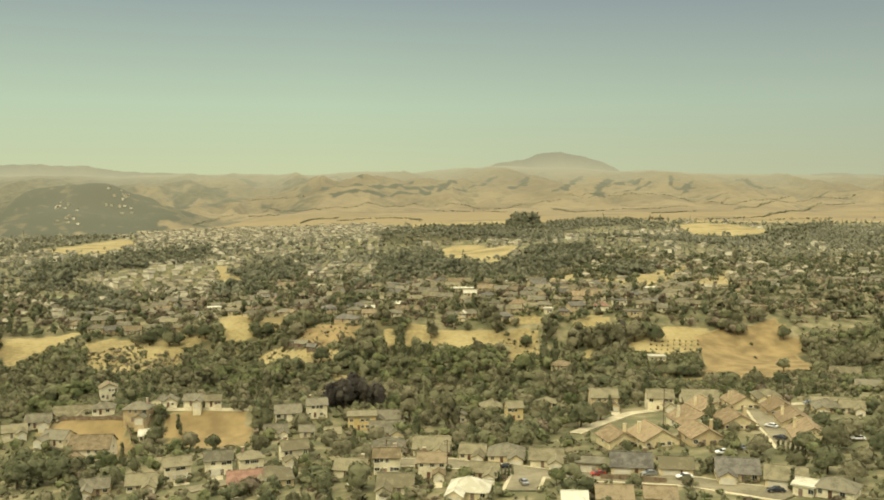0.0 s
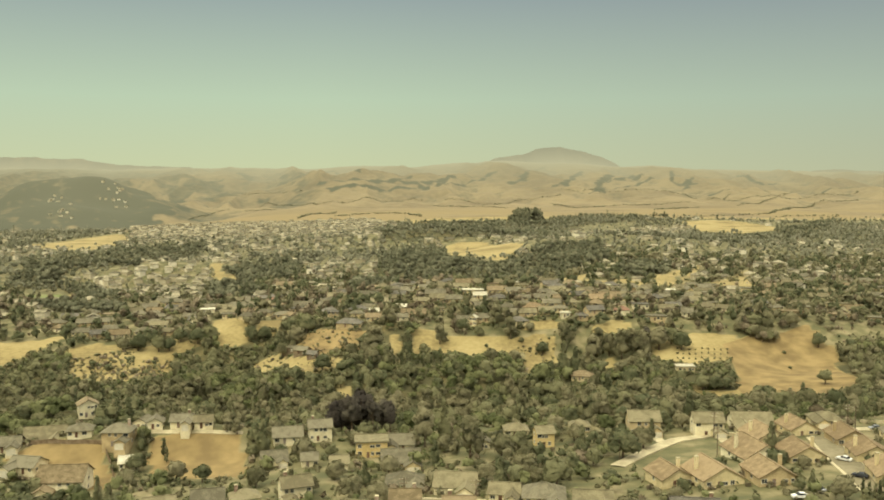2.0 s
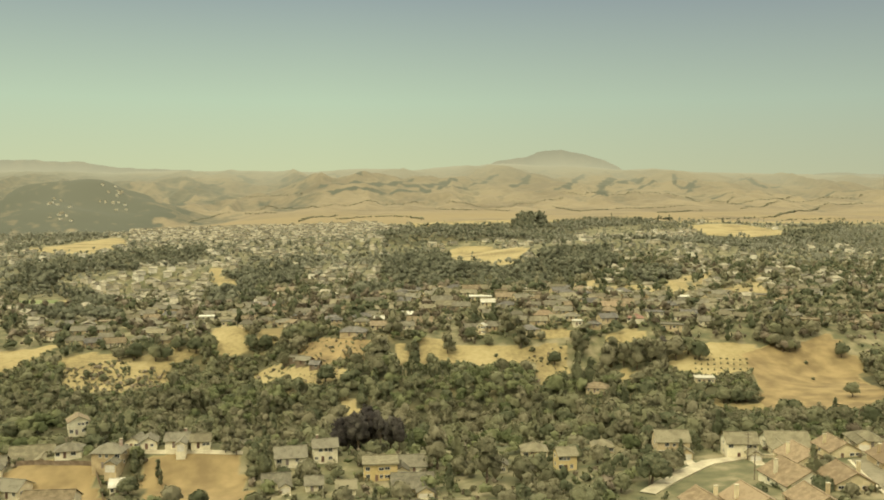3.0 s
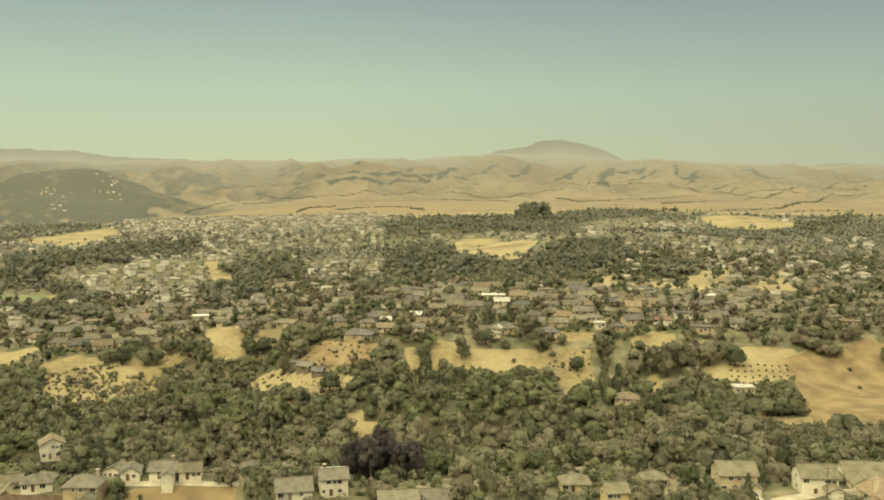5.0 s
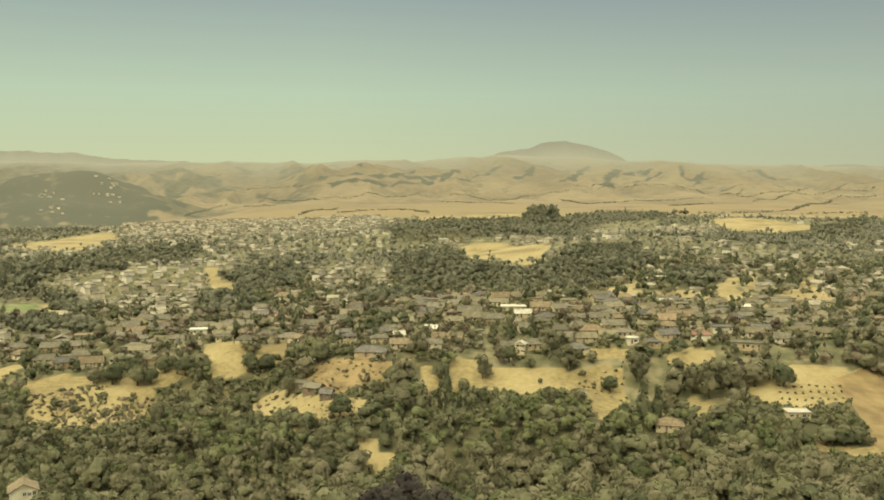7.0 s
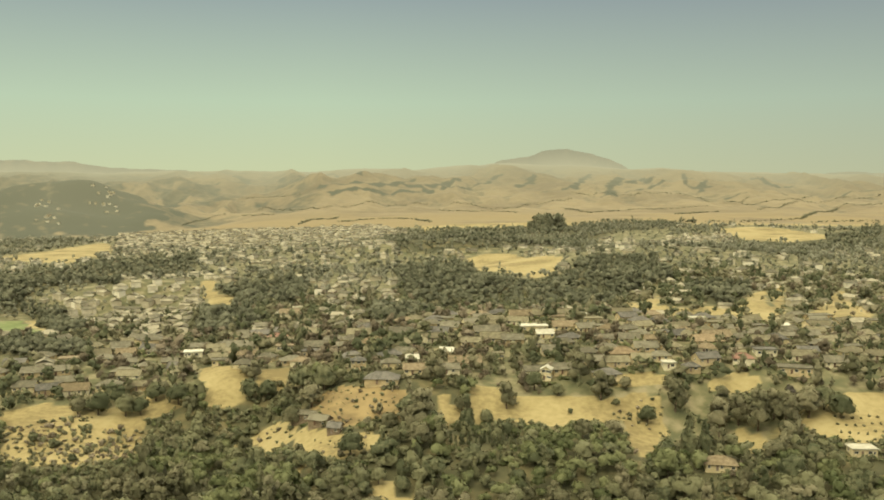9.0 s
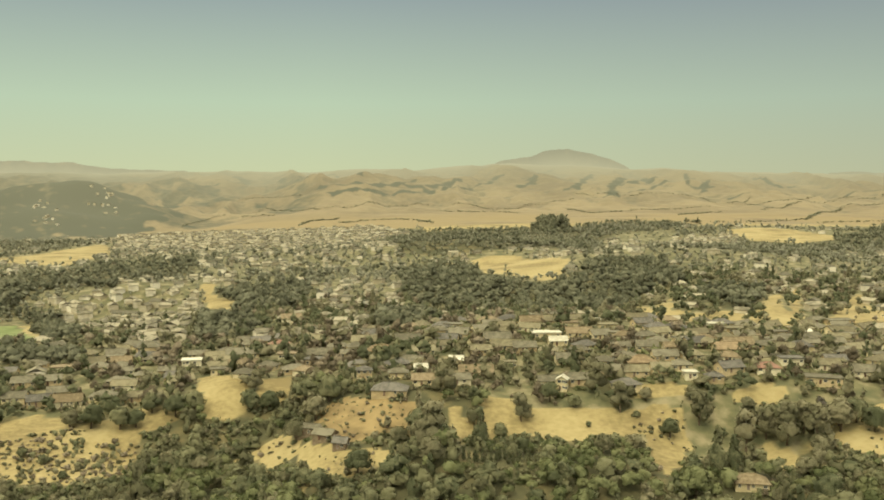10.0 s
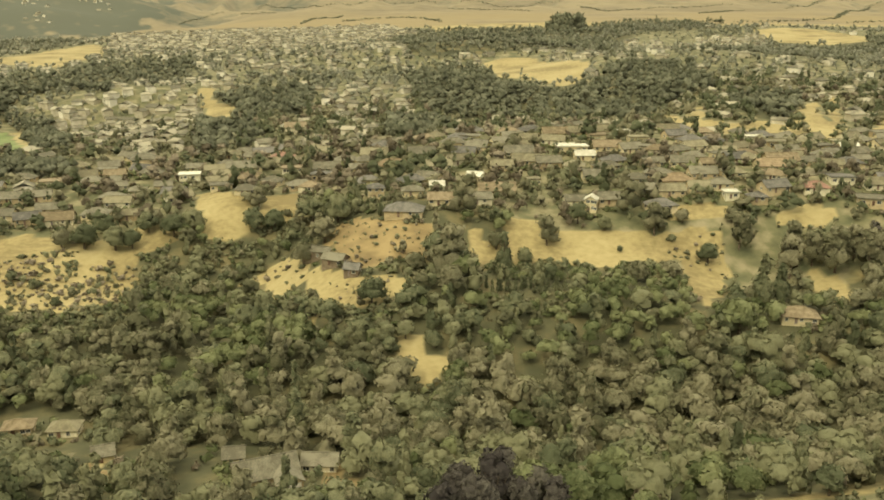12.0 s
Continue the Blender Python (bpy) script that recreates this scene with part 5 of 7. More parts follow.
house(222.6, 707.2, 8.8, 6.2, -7, 1, "flat", "pale", "white", 0, 0, 0, group="houses on the ridge")
house(231.2, 696.9, 13.5, 9.5, -7, 1, "flat", "tan", "tan", 0, 0, 0, group="houses on the ridge")
house(224.2, 675.6, 11.2, 7.8, -7, 1, "gable", "grey", "tan", 0, 0, 0, group="houses on the ridge")
house(206.6, 646.5, 14.8, 9.5, -7, 1, "gable", "brown", "tan", 0, 0, 0, group="houses on the ridge")
house(195.7, 633.2, 14.8, 9.5, -7, 1, "gable", "terracotta", "cream", 0, 0, 0, group="houses on the ridge")
house(231.8, 672.7, 8.8, 6.2, -8, 1, "flat", "brown", "white", 0, 0, 0, group="houses on the ridge")
house(201.2, 604.3, 10.4, 7.3, -14, 1, "hip", "red", "white", 0, 0, 0, group="houses on the ridge")
house(280.6, 715.0, 14.2, 9.5, -9, 1, "flat", "tan", "cream", 0, 0, 0, group="houses on the ridge")
house(268.7, 692.1, 9.3, 6.5, -9, 1, "gable", "pale", "cream", 0, 0, 0, group="houses on the ridge")
house(217.0, 611.8, 10.2, 7.1, -8, 1, "flat", "dark", "white", 0, 0, 0, group="houses on the ridge")
house(269.4, 662.0, 11.0, 7.7, -9, 1, "gable", "grey", "cream", 0, 0, 0, group="houses on the ridge")
house(240.0, 612.5, 10.2, 7.2, -9, 1, "gable", "dark", "tan", 0, 0, 0, group="houses on the ridge")
house(249.6, 650.6, 8.4, 5.9, -9, 1, "gable", "grey", "tan", 0, 0, 0, group="houses on the ridge")
house(-12.8, 598.3, 10.4, 7.3, -31, 1, "flat", "grey", "wood", 0, 0, 0, group="houses on the ridge")
house(-6.0, 582.2, 8.7, 6.1, -32, 1, "gable", "grey", "wood", 0, 0, 0, group="houses on the ridge")
house(0.3, 569.3, 5.5, 5.5, -20, 1, "gable", "dark", "wood", 0, 0, 0, group="houses on the ridge")
house(-83.6, 487.7, 8.0, 5.8, -2, 1, "hip", "tan", "white", 0, 0, 0, group="houses on the ridge")
house(-25.4, 445.0, 14.8, 9.5, 15, 1, "gable", "grey", "tan", 0, 1, 0, group="houses on the ridge")
house(-12.0, 450.3, 8.4, 5.9, -9, 1, "gable", "grey", "white", 0, 0, 0, group="houses on the ridge")
house(-33.9, 457.1, 5.0, 5.5, 2, 1, "gable", "grey", "cream", 0, 0, 0, group="houses on the ridge")
house(-67.2, 462.6, 5.0, 5.5, 14, 1, "gable", "grey", "cream", 0, 0, 0, group="houses on the ridge")
house(-90.5, 421.0, 7.5, 6.5, 20, 2, "front", "brown", "white", 0, 0, 0, group="houses of the near town")
house(-97.0, 490.7, 7.9, 5.5, 5, 1, "hip", "brown", "tan", 0, 0, 0, group="houses on the ridge")
house(149.5, 516.9, 11.9, 8.4, -17, 1, "hip", "brown", "cream", 0, 0, 0, group="houses on the ridge")
house(209.0, 515.9, 9.5, 6.7, -9, 1, "flat", "pale", "cream", 0, 0, 0, group="houses on the ridge")
house(278.7, 429.9, 14.6, 9.5, -24, 1, "gable", "tan", "cream", 0, 0, 0, group="houses on the ridge")
house(249.8, 365.2, 10.0, 7.0, -25, 1, "gable", "grey", "tan", 0, 0, 0, group="houses on the ridge")

# single trees that stand out, in gardens, on the slopes and in the ravine
tree("oak", -99.3, 632.5, 1.39, 0, 0)
tree("oak", -112.6, 634.7, 1.53, 1, 47)
tree("olive_oak", -122.7, 637.7, 1.22, 2, 94)
tree("oak", -92.4, 633.4, 1.11, 0, 141)
tree("oak", -87.1, 645.3, 1.29, 1, 188)
tree("oak", -75.3, 638.7, 1.36, 2, 235)
tree("oak", -67.1, 641.9, 1.31, 0, 282)
tree("tall_olive", -39.6, 656.6, 0.99, 1, 329)
tree("oak", -41.5, 641.7, 1.32, 2, 16)
tree("oak", -32.0, 640.4, 1.32, 0, 63)
tree("bush", -26.7, 650.7, 1.86, 1, 110)
tree("oak", -15.0, 634.5, 1.59, 2, 157)
tree("oak", -4.0, 621.6, 1.65, 0, 204)
tree("olive_oak", -10.2, 607.4, 1.63, 1, 251)
tree("olive_oak", -18.4, 599.0, 1.32, 2, 298)
tree("tall_olive", 19.9, 577.8, 0.51, 0, 345)
tree("tall_olive", 36.2, 561.1, 1.71, 1, 32)
tree("olive_oak", 30.8, 568.7, 1.07, 2, 79)
tree("olive_oak", 57.6, 584.6, 1.07, 0, 126)
tree("tall_olive", 78.9, 587.2, 1.13, 1, 173)
tree("oak", 95.1, 600.3, 1.19, 2, 220)
tree("oak", 104.6, 593.8, 0.8, 0, 267)
tree("tall_olive", 117.7, 602.5, 1.39, 1, 314)
tree("tall_olive", 123.9, 588.2, 1.22, 2, 1)
tree("oak", 140.7, 572.3, 1.08, 0, 48)
tree("olive_oak", 104.3, 551.1, 1.18, 1, 95)
tree("olive_oak", 119.7, 557.0, 1.02, 2, 142)
tree("oak", 67.2, 575.8, 0.86, 0, 189)
tree("conifer", 55.9, 560.6, 1.48, 1, 236)
tree("tall_olive", 156.3, 578.4, 1.34, 2, 283)
tree("tall_olive", 169.6, 560.9, 1.61, 0, 330)
tree("conifer", 142.2, 528.8, 1.68, 1, 17)
tree("conifer", 149.4, 530.5, 1.41, 2, 64)
tree("green_tree", 126.1, 511.7, 1.77, 0, 111)
tree("tall_olive", 180.7, 564.8, 1.3, 1, 158)
tree("tall_olive", 186.0, 557.4, 1.6, 2, 205)
tree("tall_olive", 196.1, 551.4, 1.58, 0, 252)
tree("olive_oak", 138.2, 594.5, 0.88, 1, 299)
tree("olive_oak", 159.0, 591.2, 1.0, 2, 346)
tree("olive_oak", 132.0, 597.6, 0.71, 0, 33)
tree("oak", 6.0, 543.7, 1.35, 1, 80)
tree("oak", -8.9, 537.4, 1.21, 2, 127)
tree("oak", -13.7, 546.4, 0.9, 0, 174)
tree("oak", 24.5, 516.4, 0.84, 1, 221)
tree("oak", 15.8, 522.0, 0.85, 2, 268)
tree("oak", 1.0, 522.0, 1.27, 0, 315)
tree("oak", 8.3, 520.5, 1.05, 1, 2)
tree("olive_oak", 22.9, 564.1, 1.05, 2, 49)
tree("olive_oak", 34.0, 545.3, 1.5, 0, 96)
tree("oak", 53.6, 526.9, 1.31, 1, 143)
tree("bush", 13.9, 569.9, 1.53, 2, 190)
tree("bush", 2.1, 545.2, 1.17, 0, 237)
tree("dark_bush", -110.0, 579.3, 1.4, 1, 284)
tree("bush", -106.6, 589.7, 1.43, 2, 331)
tree("bush", -100.7, 609.4, 1.36, 0, 18)
tree("dark_bush", -83.5, 611.9, 1.9, 1, 65)
tree("dark_bush", -123.3, 598.0, 1.71, 2, 112)
tree("dark_bush", -134.1, 605.6, 1.9, 0, 159)
tree("bush", 176.9, 568.9, 1.48, 1, 206)
tree("dark_bush", 179.5, 571.9, 0.88, 2, 253)
tree("dark_bush", 106.8, 579.1, 1.0, 0, 300)
tree("dark_bush", 130.0, 585.0, 1.27, 1, 347)
tree("cypress", 47.0, 547.5, 0.64, 2, 34)
tree("cypress", 48.4, 543.7, 0.63, 0, 81)
tree("cypress", 50.6, 543.8, 0.63, 1, 128)
tree("cypress", 51.8, 544.3, 0.63, 2, 175)
tree("cypress", 53.9, 544.4, 0.63, 0, 222)
tree("cypress", 55.2, 545.0, 0.63, 1, 269)
tree("cypress", 57.3, 545.1, 0.64, 2, 316)
tree("cypress", 59.6, 545.5, 0.64, 0, 3)
tree("cypress", 60.8, 545.7, 0.64, 1, 50)
tree("cypress", 63.0, 546.1, 0.64, 2, 97)
tree("cypress", 63.3, 542.1, 0.63, 0, 144)
tree("cypress", 65.4, 542.2, 0.63, 1, 191)
tree("cypress", 67.7, 542.6, 0.63, 2, 238)
tree("cypress", 68.8, 542.8, 0.63, 0, 285)
tree("cypress", 71.1, 543.2, 0.64, 1, 332)
tree("cypress", 72.3, 543.4, 0.64, 2, 19)
tree("cypress", 74.6, 543.8, 0.64, 0, 66)
tree("oak", 228.0, 497.0, 0.76, 1, 113)
tree("oak", 268.2, 473.0, 1.03, 2, 160)
tree("oak", 220.8, 550.0, 1.42, 0, 207)
tree("olive_oak", 208.6, 555.2, 1.9, 1, 254)
tree("oak", 309.9, 551.3, 1.2, 2, 301)
tree("olive_oak", 278.6, 560.0, 1.23, 0, 348)
tree("olive_oak", 303.5, 574.2, 1.46, 1, 35)
tree("oak", 209.8, 494.9, 0.83, 2, 82)
tree("dark_bush", 284.7, 546.4, 0.92, 0, 129)
tree("dark_bush", 277.2, 524.9, 0.69, 1, 176)
tree("olive_oak", 182.5, 378.4, 1.09, 2, 223)
tree("oak", 189.0, 370.5, 1.03, 0, 270)
tree("olive_oak", 200.7, 372.7, 1.21, 1, 317)
tree("oak", 213.9, 374.8, 1.0, 2, 4)
tree("olive_oak", 228.1, 383.2, 1.12, 0, 51)
tree("oak", -57.9, 354.0, 0.9, 1, 98)
tree("oak", -32.8, 332.4, 0.8, 2, 145)
tree("olive_oak", -41.6, 337.5, 0.99, 0, 192)
tree("cypress", -50.1, 364.1, 0.79, 1, 239)
tree("cypress", -48.8, 360.9, 0.63, 2, 286)
tree("cypress", -61.4, 314.9, 0.95, 0, 333)
tree("conifer", -55.2, 303.2, 0.72, 1, 20)
tree("oak", -84.4, 298.7, 1.24, 2, 67)
tree("oak", -78.0, 297.6, 1.24, 0, 114)
tree("oak", -94.7, 317.1, 1.32, 1, 161)
tree("oak", -89.7, 294.0, 1.22, 2, 208)
tree("oak", -58.5, 284.9, 0.96, 0, 255)
tree("olive_oak", -73.5, 300.0, 1.15, 1, 302)
tree("oak", -42.1, 278.9, 0.55, 2, 349)
tree("conifer", -14.9, 359.2, 1.18, 0, 36)
tree("oak", -18.9, 359.7, 0.62, 1, 83)
tree("olive_oak", -0.7, 350.8, 1.16, 2, 130)
tree("oak", 8.3, 254.2, 0.85, 0, 177)
tree("conifer", -0.6, 278.8, 0.55, 1, 224)
tree("oak", 5.7, 273.7, 0.51, 2, 271)
tree("olive_oak", 14.2, 292.4, 1.07, 0, 318)
tree("olive_oak", 21.6, 283.4, 0.99, 1, 5)
tree("olive_oak", 2.5, 303.5, 0.72, 2, 52)
tree("oak", 73.4, 285.3, 1.14, 0, 99)
tree("olive_oak", 66.2, 296.7, 1.1, 1, 146)
tree("dry_tree", 86.0, 305.5, 0.87, 2, 193)
tree("olive_oak", 83.0, 254.0, 0.79, 0, 240)
tree("oak", 102.4, 312.4, 1.31, 1, 287)
tree("olive_oak", 113.0, 322.4, 1.06, 2, 334)
tree("conifer", 89.2, 314.1, 0.93, 0, 21)
tree("green_tree", 73.4, 236.0, 0.71, 1, 68)
tree("oak", 89.7, 244.6, 0.44, 2, 115)
tree("dry_tree", 112.6, 279.5, 0.54, 0, 162)
tree("olive_oak", 119.4, 236.7, 0.67, 1, 209)
tree("olive_oak", 140.6, 249.8, 0.97, 2, 256)
tree("conifer", 136.6, 258.2, 0.55, 0, 303)
tree("oak", 134.0, 260.6, 0.48, 1, 350)
tree("olive_oak", 165.8, 252.2, 1.29, 2, 37)
tree("oak", 149.3, 227.5, 1.06, 0, 84)
tree("oak", 174.2, 272.3, 1.06, 1, 131)
tree("olive_oak", 179.0, 264.1, 1.04, 2, 178)
tree("cypress", 130.5, 212.4, 0.71, 0, 225)
tree("olive_oak", 106.5, 223.6, 0.49, 1, 272)
tree("tall_olive", 55.1, 328.3, 1.23, 2, 319)
tree("tall_olive", 42.6, 352.7, 1.31, 0, 6)
tree("conifer", 50.5, 358.1, 1.2, 1, 53)
tree("olive_oak", 65.4, 325.9, 1.16, 2, 100)
tree("oak", 18.6, 251.6, 1.1, 0, 147)
tree("oak", 34.0, 248.1, 0.73, 1, 194)
tree("olive_oak", 39.4, 298.5, 0.72, 2, 241)
tree("olive_oak", -11.6, 373.8, 0.88, 0, 288)
tree("tall_olive", -25.4, 373.7, 0.54, 1, 335)
tree("tall_olive", -29.1, 374.6, 0.48, 2, 22)
tree("green_tree", -58.6, 373.0, 0.74, 0, 69)
tree("oak", -92.9, 507.9, 1.07, 1, 116)
tree("oak", 156.1, 251.2, 0.97, 2, 163)
tree("cypress", 129.3, 223.0, 0.74, 0, 210)
tree("olive_oak", 162.4, 230.2, 0.99, 1, 257)
tree("olive_oak", 151.6, 218.6, 0.94, 2, 304)
tree("olive_oak", 99.8, 261.7, 0.65, 0, 351)
tree("olive_oak", 27.2, 318.2, 0.91, 1, 38)
tree("olive_oak", 10.1, 316.0, 0.9, 2, 85)
tree("oak", -8.5, 355.8, 0.66, 0, 132)
tree("cypress", 57.5, 244.4, 0.39, 1, 179)
tree("cypress", 58.7, 245.6, 0.39, 2, 226)
tree("cypress", 59.9, 247.0, 0.39, 0, 273)
tree("cypress", 61.2, 248.4, 0.4, 1, 320)
tree("cypress", 62.5, 249.8, 0.4, 2, 7)
tree("cypress", 63.8, 251.3, 0.4, 0, 54)
tree("cypress", 149.5, 255.7, 0.48, 1, 101)
tree("cypress", 150.2, 253.9, 0.48, 2, 148)
tree("cypress", 150.9, 252.2, 0.48, 0, 195)
tree("cypress", 154.0, 254.9, 0.48, 1, 242)
tree("cypress", 154.6, 253.1, 0.48, 2, 289)
tree("cypress", 155.3, 251.3, 0.48, 0, 336)
tree("cypress", 158.3, 253.7, 0.48, 1, 23)
tree("cypress", 159.1, 252.2, 0.48, 2, 70)
tree("cypress", 159.7, 250.5, 0.48, 0, 117)
tree("cypress", 162.8, 252.9, 0.48, 1, 164)
tree("cypress", 163.3, 251.1, 0.48, 2, 211)
tree("cypress", 164.1, 249.6, 0.48, 0, 258)
# the crest and the foot of the eastern hill
tree("olive_oak", 266.3, 569.7, 1.00, 0, 0)
tree("dry_tree", 269.3, 567.3, 1.20, 1, 53)
tree("oak", 271.8, 564.2, 0.90, 2, 106)
tree("olive_oak", 274.6, 562.2, 1.30, 0, 159)
tree("dry_tree", 276.8, 558.2, 1.20, 1, 212)
tree("oak", 281.1, 558.3, 1.00, 2, 265)
tree("olive_oak", 285.9, 560.2, 0.90, 0, 318)
tree("dry_tree", 272.5, 576.0, 1.10, 1, 11)
tree("oak", 279.7, 573.8, 1.20, 2, 64)
tree("olive_oak", 286.2, 570.6, 1.20, 0, 117)
tree("dry_tree", 297.2, 572.0, 1.00, 1, 170)
tree("tall_olive", 195.7, 561.6, 1.27, 0, 0)
tree("eucalyptus", 202.9, 560.0, 0.84, 1, 71)
tree("tall_olive", 210.2, 559.1, 1.10, 2, 142)
tree("oak", 217.8, 558.3, 1.36, 0, 213)
tree("oak", 186.4, 573.8, 1.02, 1, 284)
tree("tall_olive", 176.6, 572.9, 1.19, 2, 355)
tree("olive_oak", 194.6, 570.5, 1.19, 0, 66)
tree("oak", 196.8, 491.3, 0.94, 1, 137)
tree("oak", 207.5, 488.3, 1.02, 2, 208)
tree("oak", 213.4, 486.7, 1.02, 0, 279)
tree("oak", 218.9, 486.8, 0.85, 1, 350)
tree("oak", 210.7, 489.1, 0.94, 2, 61)
tree("oak", 221.8, 454.3, 1.10, 0, 132)
tree("oak", 224.8, 449.3, 1.10, 1, 203)
tree("oak", 200.4, 501.2, 0.85, 2, 274)
tree("olive_oak", 176.5, 506.5, 1.02, 0, 345)
tree("oak", 165.3, 499.5, 0.85, 1, 56)
tree("oak", 155.2, 501.1, 0.85, 2, 127)
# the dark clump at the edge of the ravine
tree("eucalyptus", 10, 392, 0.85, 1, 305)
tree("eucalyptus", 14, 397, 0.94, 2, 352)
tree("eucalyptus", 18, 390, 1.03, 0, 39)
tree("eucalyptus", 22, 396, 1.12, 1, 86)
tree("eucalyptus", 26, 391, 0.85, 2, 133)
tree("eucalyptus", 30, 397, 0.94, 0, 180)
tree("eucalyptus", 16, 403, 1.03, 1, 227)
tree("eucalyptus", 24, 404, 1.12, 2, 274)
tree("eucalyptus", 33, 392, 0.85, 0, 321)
tree("bush", 219.0, 551.5, 0.5, 1, 8)
tree("bush", 216.2, 544.7, 0.5, 2, 55)
tree("bush", 213.2, 537.5, 0.5, 0, 102)
tree("bush", 208.4, 529.7, 0.5, 1, 149)
tree("bush", 205.1, 522.0, 0.8, 2, 196)
tree("bush", 222.0, 549.7, 0.5, 0, 243)
tree("bush", 219.1, 542.9, 0.5, 1, 290)
tree("bush", 216.1, 535.7, 0.5, 2, 337)
tree("bush", 211.5, 528.4, 0.5, 0, 24)
tree("bush", 208.1, 520.7, 0.8, 1, 71)
tree("bush", 225.3, 548.3, 0.5, 2, 118)
tree("bush", 222.3, 541.5, 0.5, 0, 165)
tree("bush", 219.2, 534.3, 0.5, 1, 212)
tree("bush", 214.4, 526.7, 0.5, 2, 259)
tree("bush", 211.2, 519.4, 0.5, 0, 306)
tree("bush", 228.7, 547.4, 0.5, 1, 353)
tree("bush", 225.7, 540.5, 0.5, 2, 40)
tree("bush", 222.4, 533.0, 0.5, 0, 87)
tree("bush", 217.7, 525.8, 0.5, 1, 134)
tree("bush", 214.2, 518.1, 0.5, 2, 181)
tree("bush", 233.4, 548.7, 0.5, 0, 228)
tree("bush", 230.3, 541.8, 0.5, 1, 275)
tree("bush", 227.1, 534.7, 0.5, 2, 322)
tree("bush", 222.3, 527.4, 0.5, 0, 9)
tree("bush", 218.8, 519.7, 0.8, 1, 56)
tree("bush", 236.8, 547.7, 0.5, 2, 103)
tree("bush", 234.0, 541.3, 0.5, 0, 150)
tree("bush", 230.7, 534.2, 0.5, 1, 197)
tree("bush", 225.6, 526.5, 0.5, 2, 244)
tree("bush", 222.0, 518.8, 0.8, 0, 291)
tree("bush", 240.6, 547.2, 0.5, 1, 338)
tree("bush", 237.4, 540.4, 0.5, 2, 25)
tree("bush", 234.1, 533.3, 0.5, 0, 72)
tree("bush", 228.9, 525.6, 0.5, 1, 119)
tree("bush", 225.2, 517.9, 0.8, 2, 166)
tree("bush", 244.3, 546.7, 0.5, 0, 213)
tree("bush", 241.3, 540.3, 0.5, 1, 260)
tree("bush", 237.6, 532.8, 0.5, 2, 307)
tree("bush", 232.4, 525.1, 0.5, 0, 354)
tree("bush", 228.5, 517.0, 0.5, 1, 41)
tree("bush", 249.3, 548.4, 0.5, 2, 88)
tree("bush", 246.5, 542.5, 0.5, 0, 135)
tree("bush", 243.0, 535.3, 0.5, 1, 182)
tree("bush", 237.7, 527.6, 0.5, 2, 229)
tree("bush", 233.4, 519.1, 0.8, 0, 276)

# ---- houses on the eastern ridge, cars, poles and fences ----
house(221.5, 590.6, 15.3, 9.2, -23, 1, "flat", "grey", "tan", group="houses on the ridge")
house(244.8, 594.8, 11.0, 8.9, -15, 1, "gable", "grey", "white", group="houses on the ridge")
house(316.6, 595.3, 13.6, 7.7, -25, 1, "flat", "brown", "tan", group="houses on the ridge")
house(350.4, 595.3, 11.6, 7.9, -5, 1, "flat", "brown", "tan", group="houses on the ridge")
house(374.4, 586.9, 14.8, 8.1, -27, 1, "flat", "grey", "tan", group="houses on the ridge")
house(431.8, 591.5, 13.2, 9.1, -24, 1, "hip", "tan", "tan", group="houses on the ridge")
house(464.3, 587.8, 15.2, 8.4, 15, 1, "gable", "brown", "cream", group="houses on the ridge")
house(263.4, 610.8, 12.0, 9.0, 17, 1, "hip", "tan", "cream", group="houses on the ridge")
house(296.2, 616.9, 13.9, 9.5, -7, 1, "flat", "grey", "tan", group="houses on the ridge")
house(345.1, 621.6, 16.3, 8.9, -15, 1, "flat", "grey", "cream", group="houses on the ridge")
house(375.9, 620.8, 14.7, 7.7, 5, 1, "gable", "brown", "white", group="houses on the ridge")
house(403.8, 610.0, 11.9, 8.3, 6, 1, "flat", "tan", "cream", group="houses on the ridge")
house(437.2, 612.1, 13.8, 9.4, 6, 1, "hip", "grey", "white", group="houses on the ridge")
house(486.2, 618.7, 11.1, 9.7, -7, 1, "gable", "grey", "tan", group="houses on the ridge")
house(269.0, 640.9, 14.1, 8.7, 13, 1, "gable", "tan", "white", group="houses on the ridge")
house(294.7, 645.2, 11.4, 7.8, 6, 1, "gable", "tan", "white", group="houses on the ridge")
house(319.2, 645.3, 14.9, 8.3, 20, 1, "flat", "grey", "tan", group="houses on the ridge")
house(346.7, 641.1, 14.6, 8.2, 6, 1, "gable", "tan", "white", group="houses on the ridge")
house(376.3, 641.8, 16.7, 7.5, -18, 1, "flat", "tan", "cream", group="houses on the ridge")
house(429.3, 636.4, 16.7, 8.6, -1, 1, "gable", "tan", "cream", group="houses on the ridge")
house(455.2, 641.6, 15.5, 7.7, -1, 1, "flat", "grey", "white", group="houses on the ridge")
house(482.7, 646.6, 12.0, 8.1, -32, 1, "gable", "grey", "tan", group="houses on the ridge")
house(344.5, 663.1, 12.2, 8.2, 16, 1, "flat", "brown", "cream", group="houses on the ridge")
house(380.3, 673.4, 13.9, 9.1, -25, 1, "gable", "tan", "white", group="houses on the ridge")
house(456.4, 662.5, 13.4, 8.9, -0, 1, "gable", "brown", "cream", group="houses on the ridge")
house(488.4, 673.4, 12.9, 8.8, -30, 1, "gable", "brown", "tan", group="houses on the ridge")
house(351.2, 693.3, 12.2, 8.6, 2, 1, "hip", "brown", "cream", group="houses on the ridge")
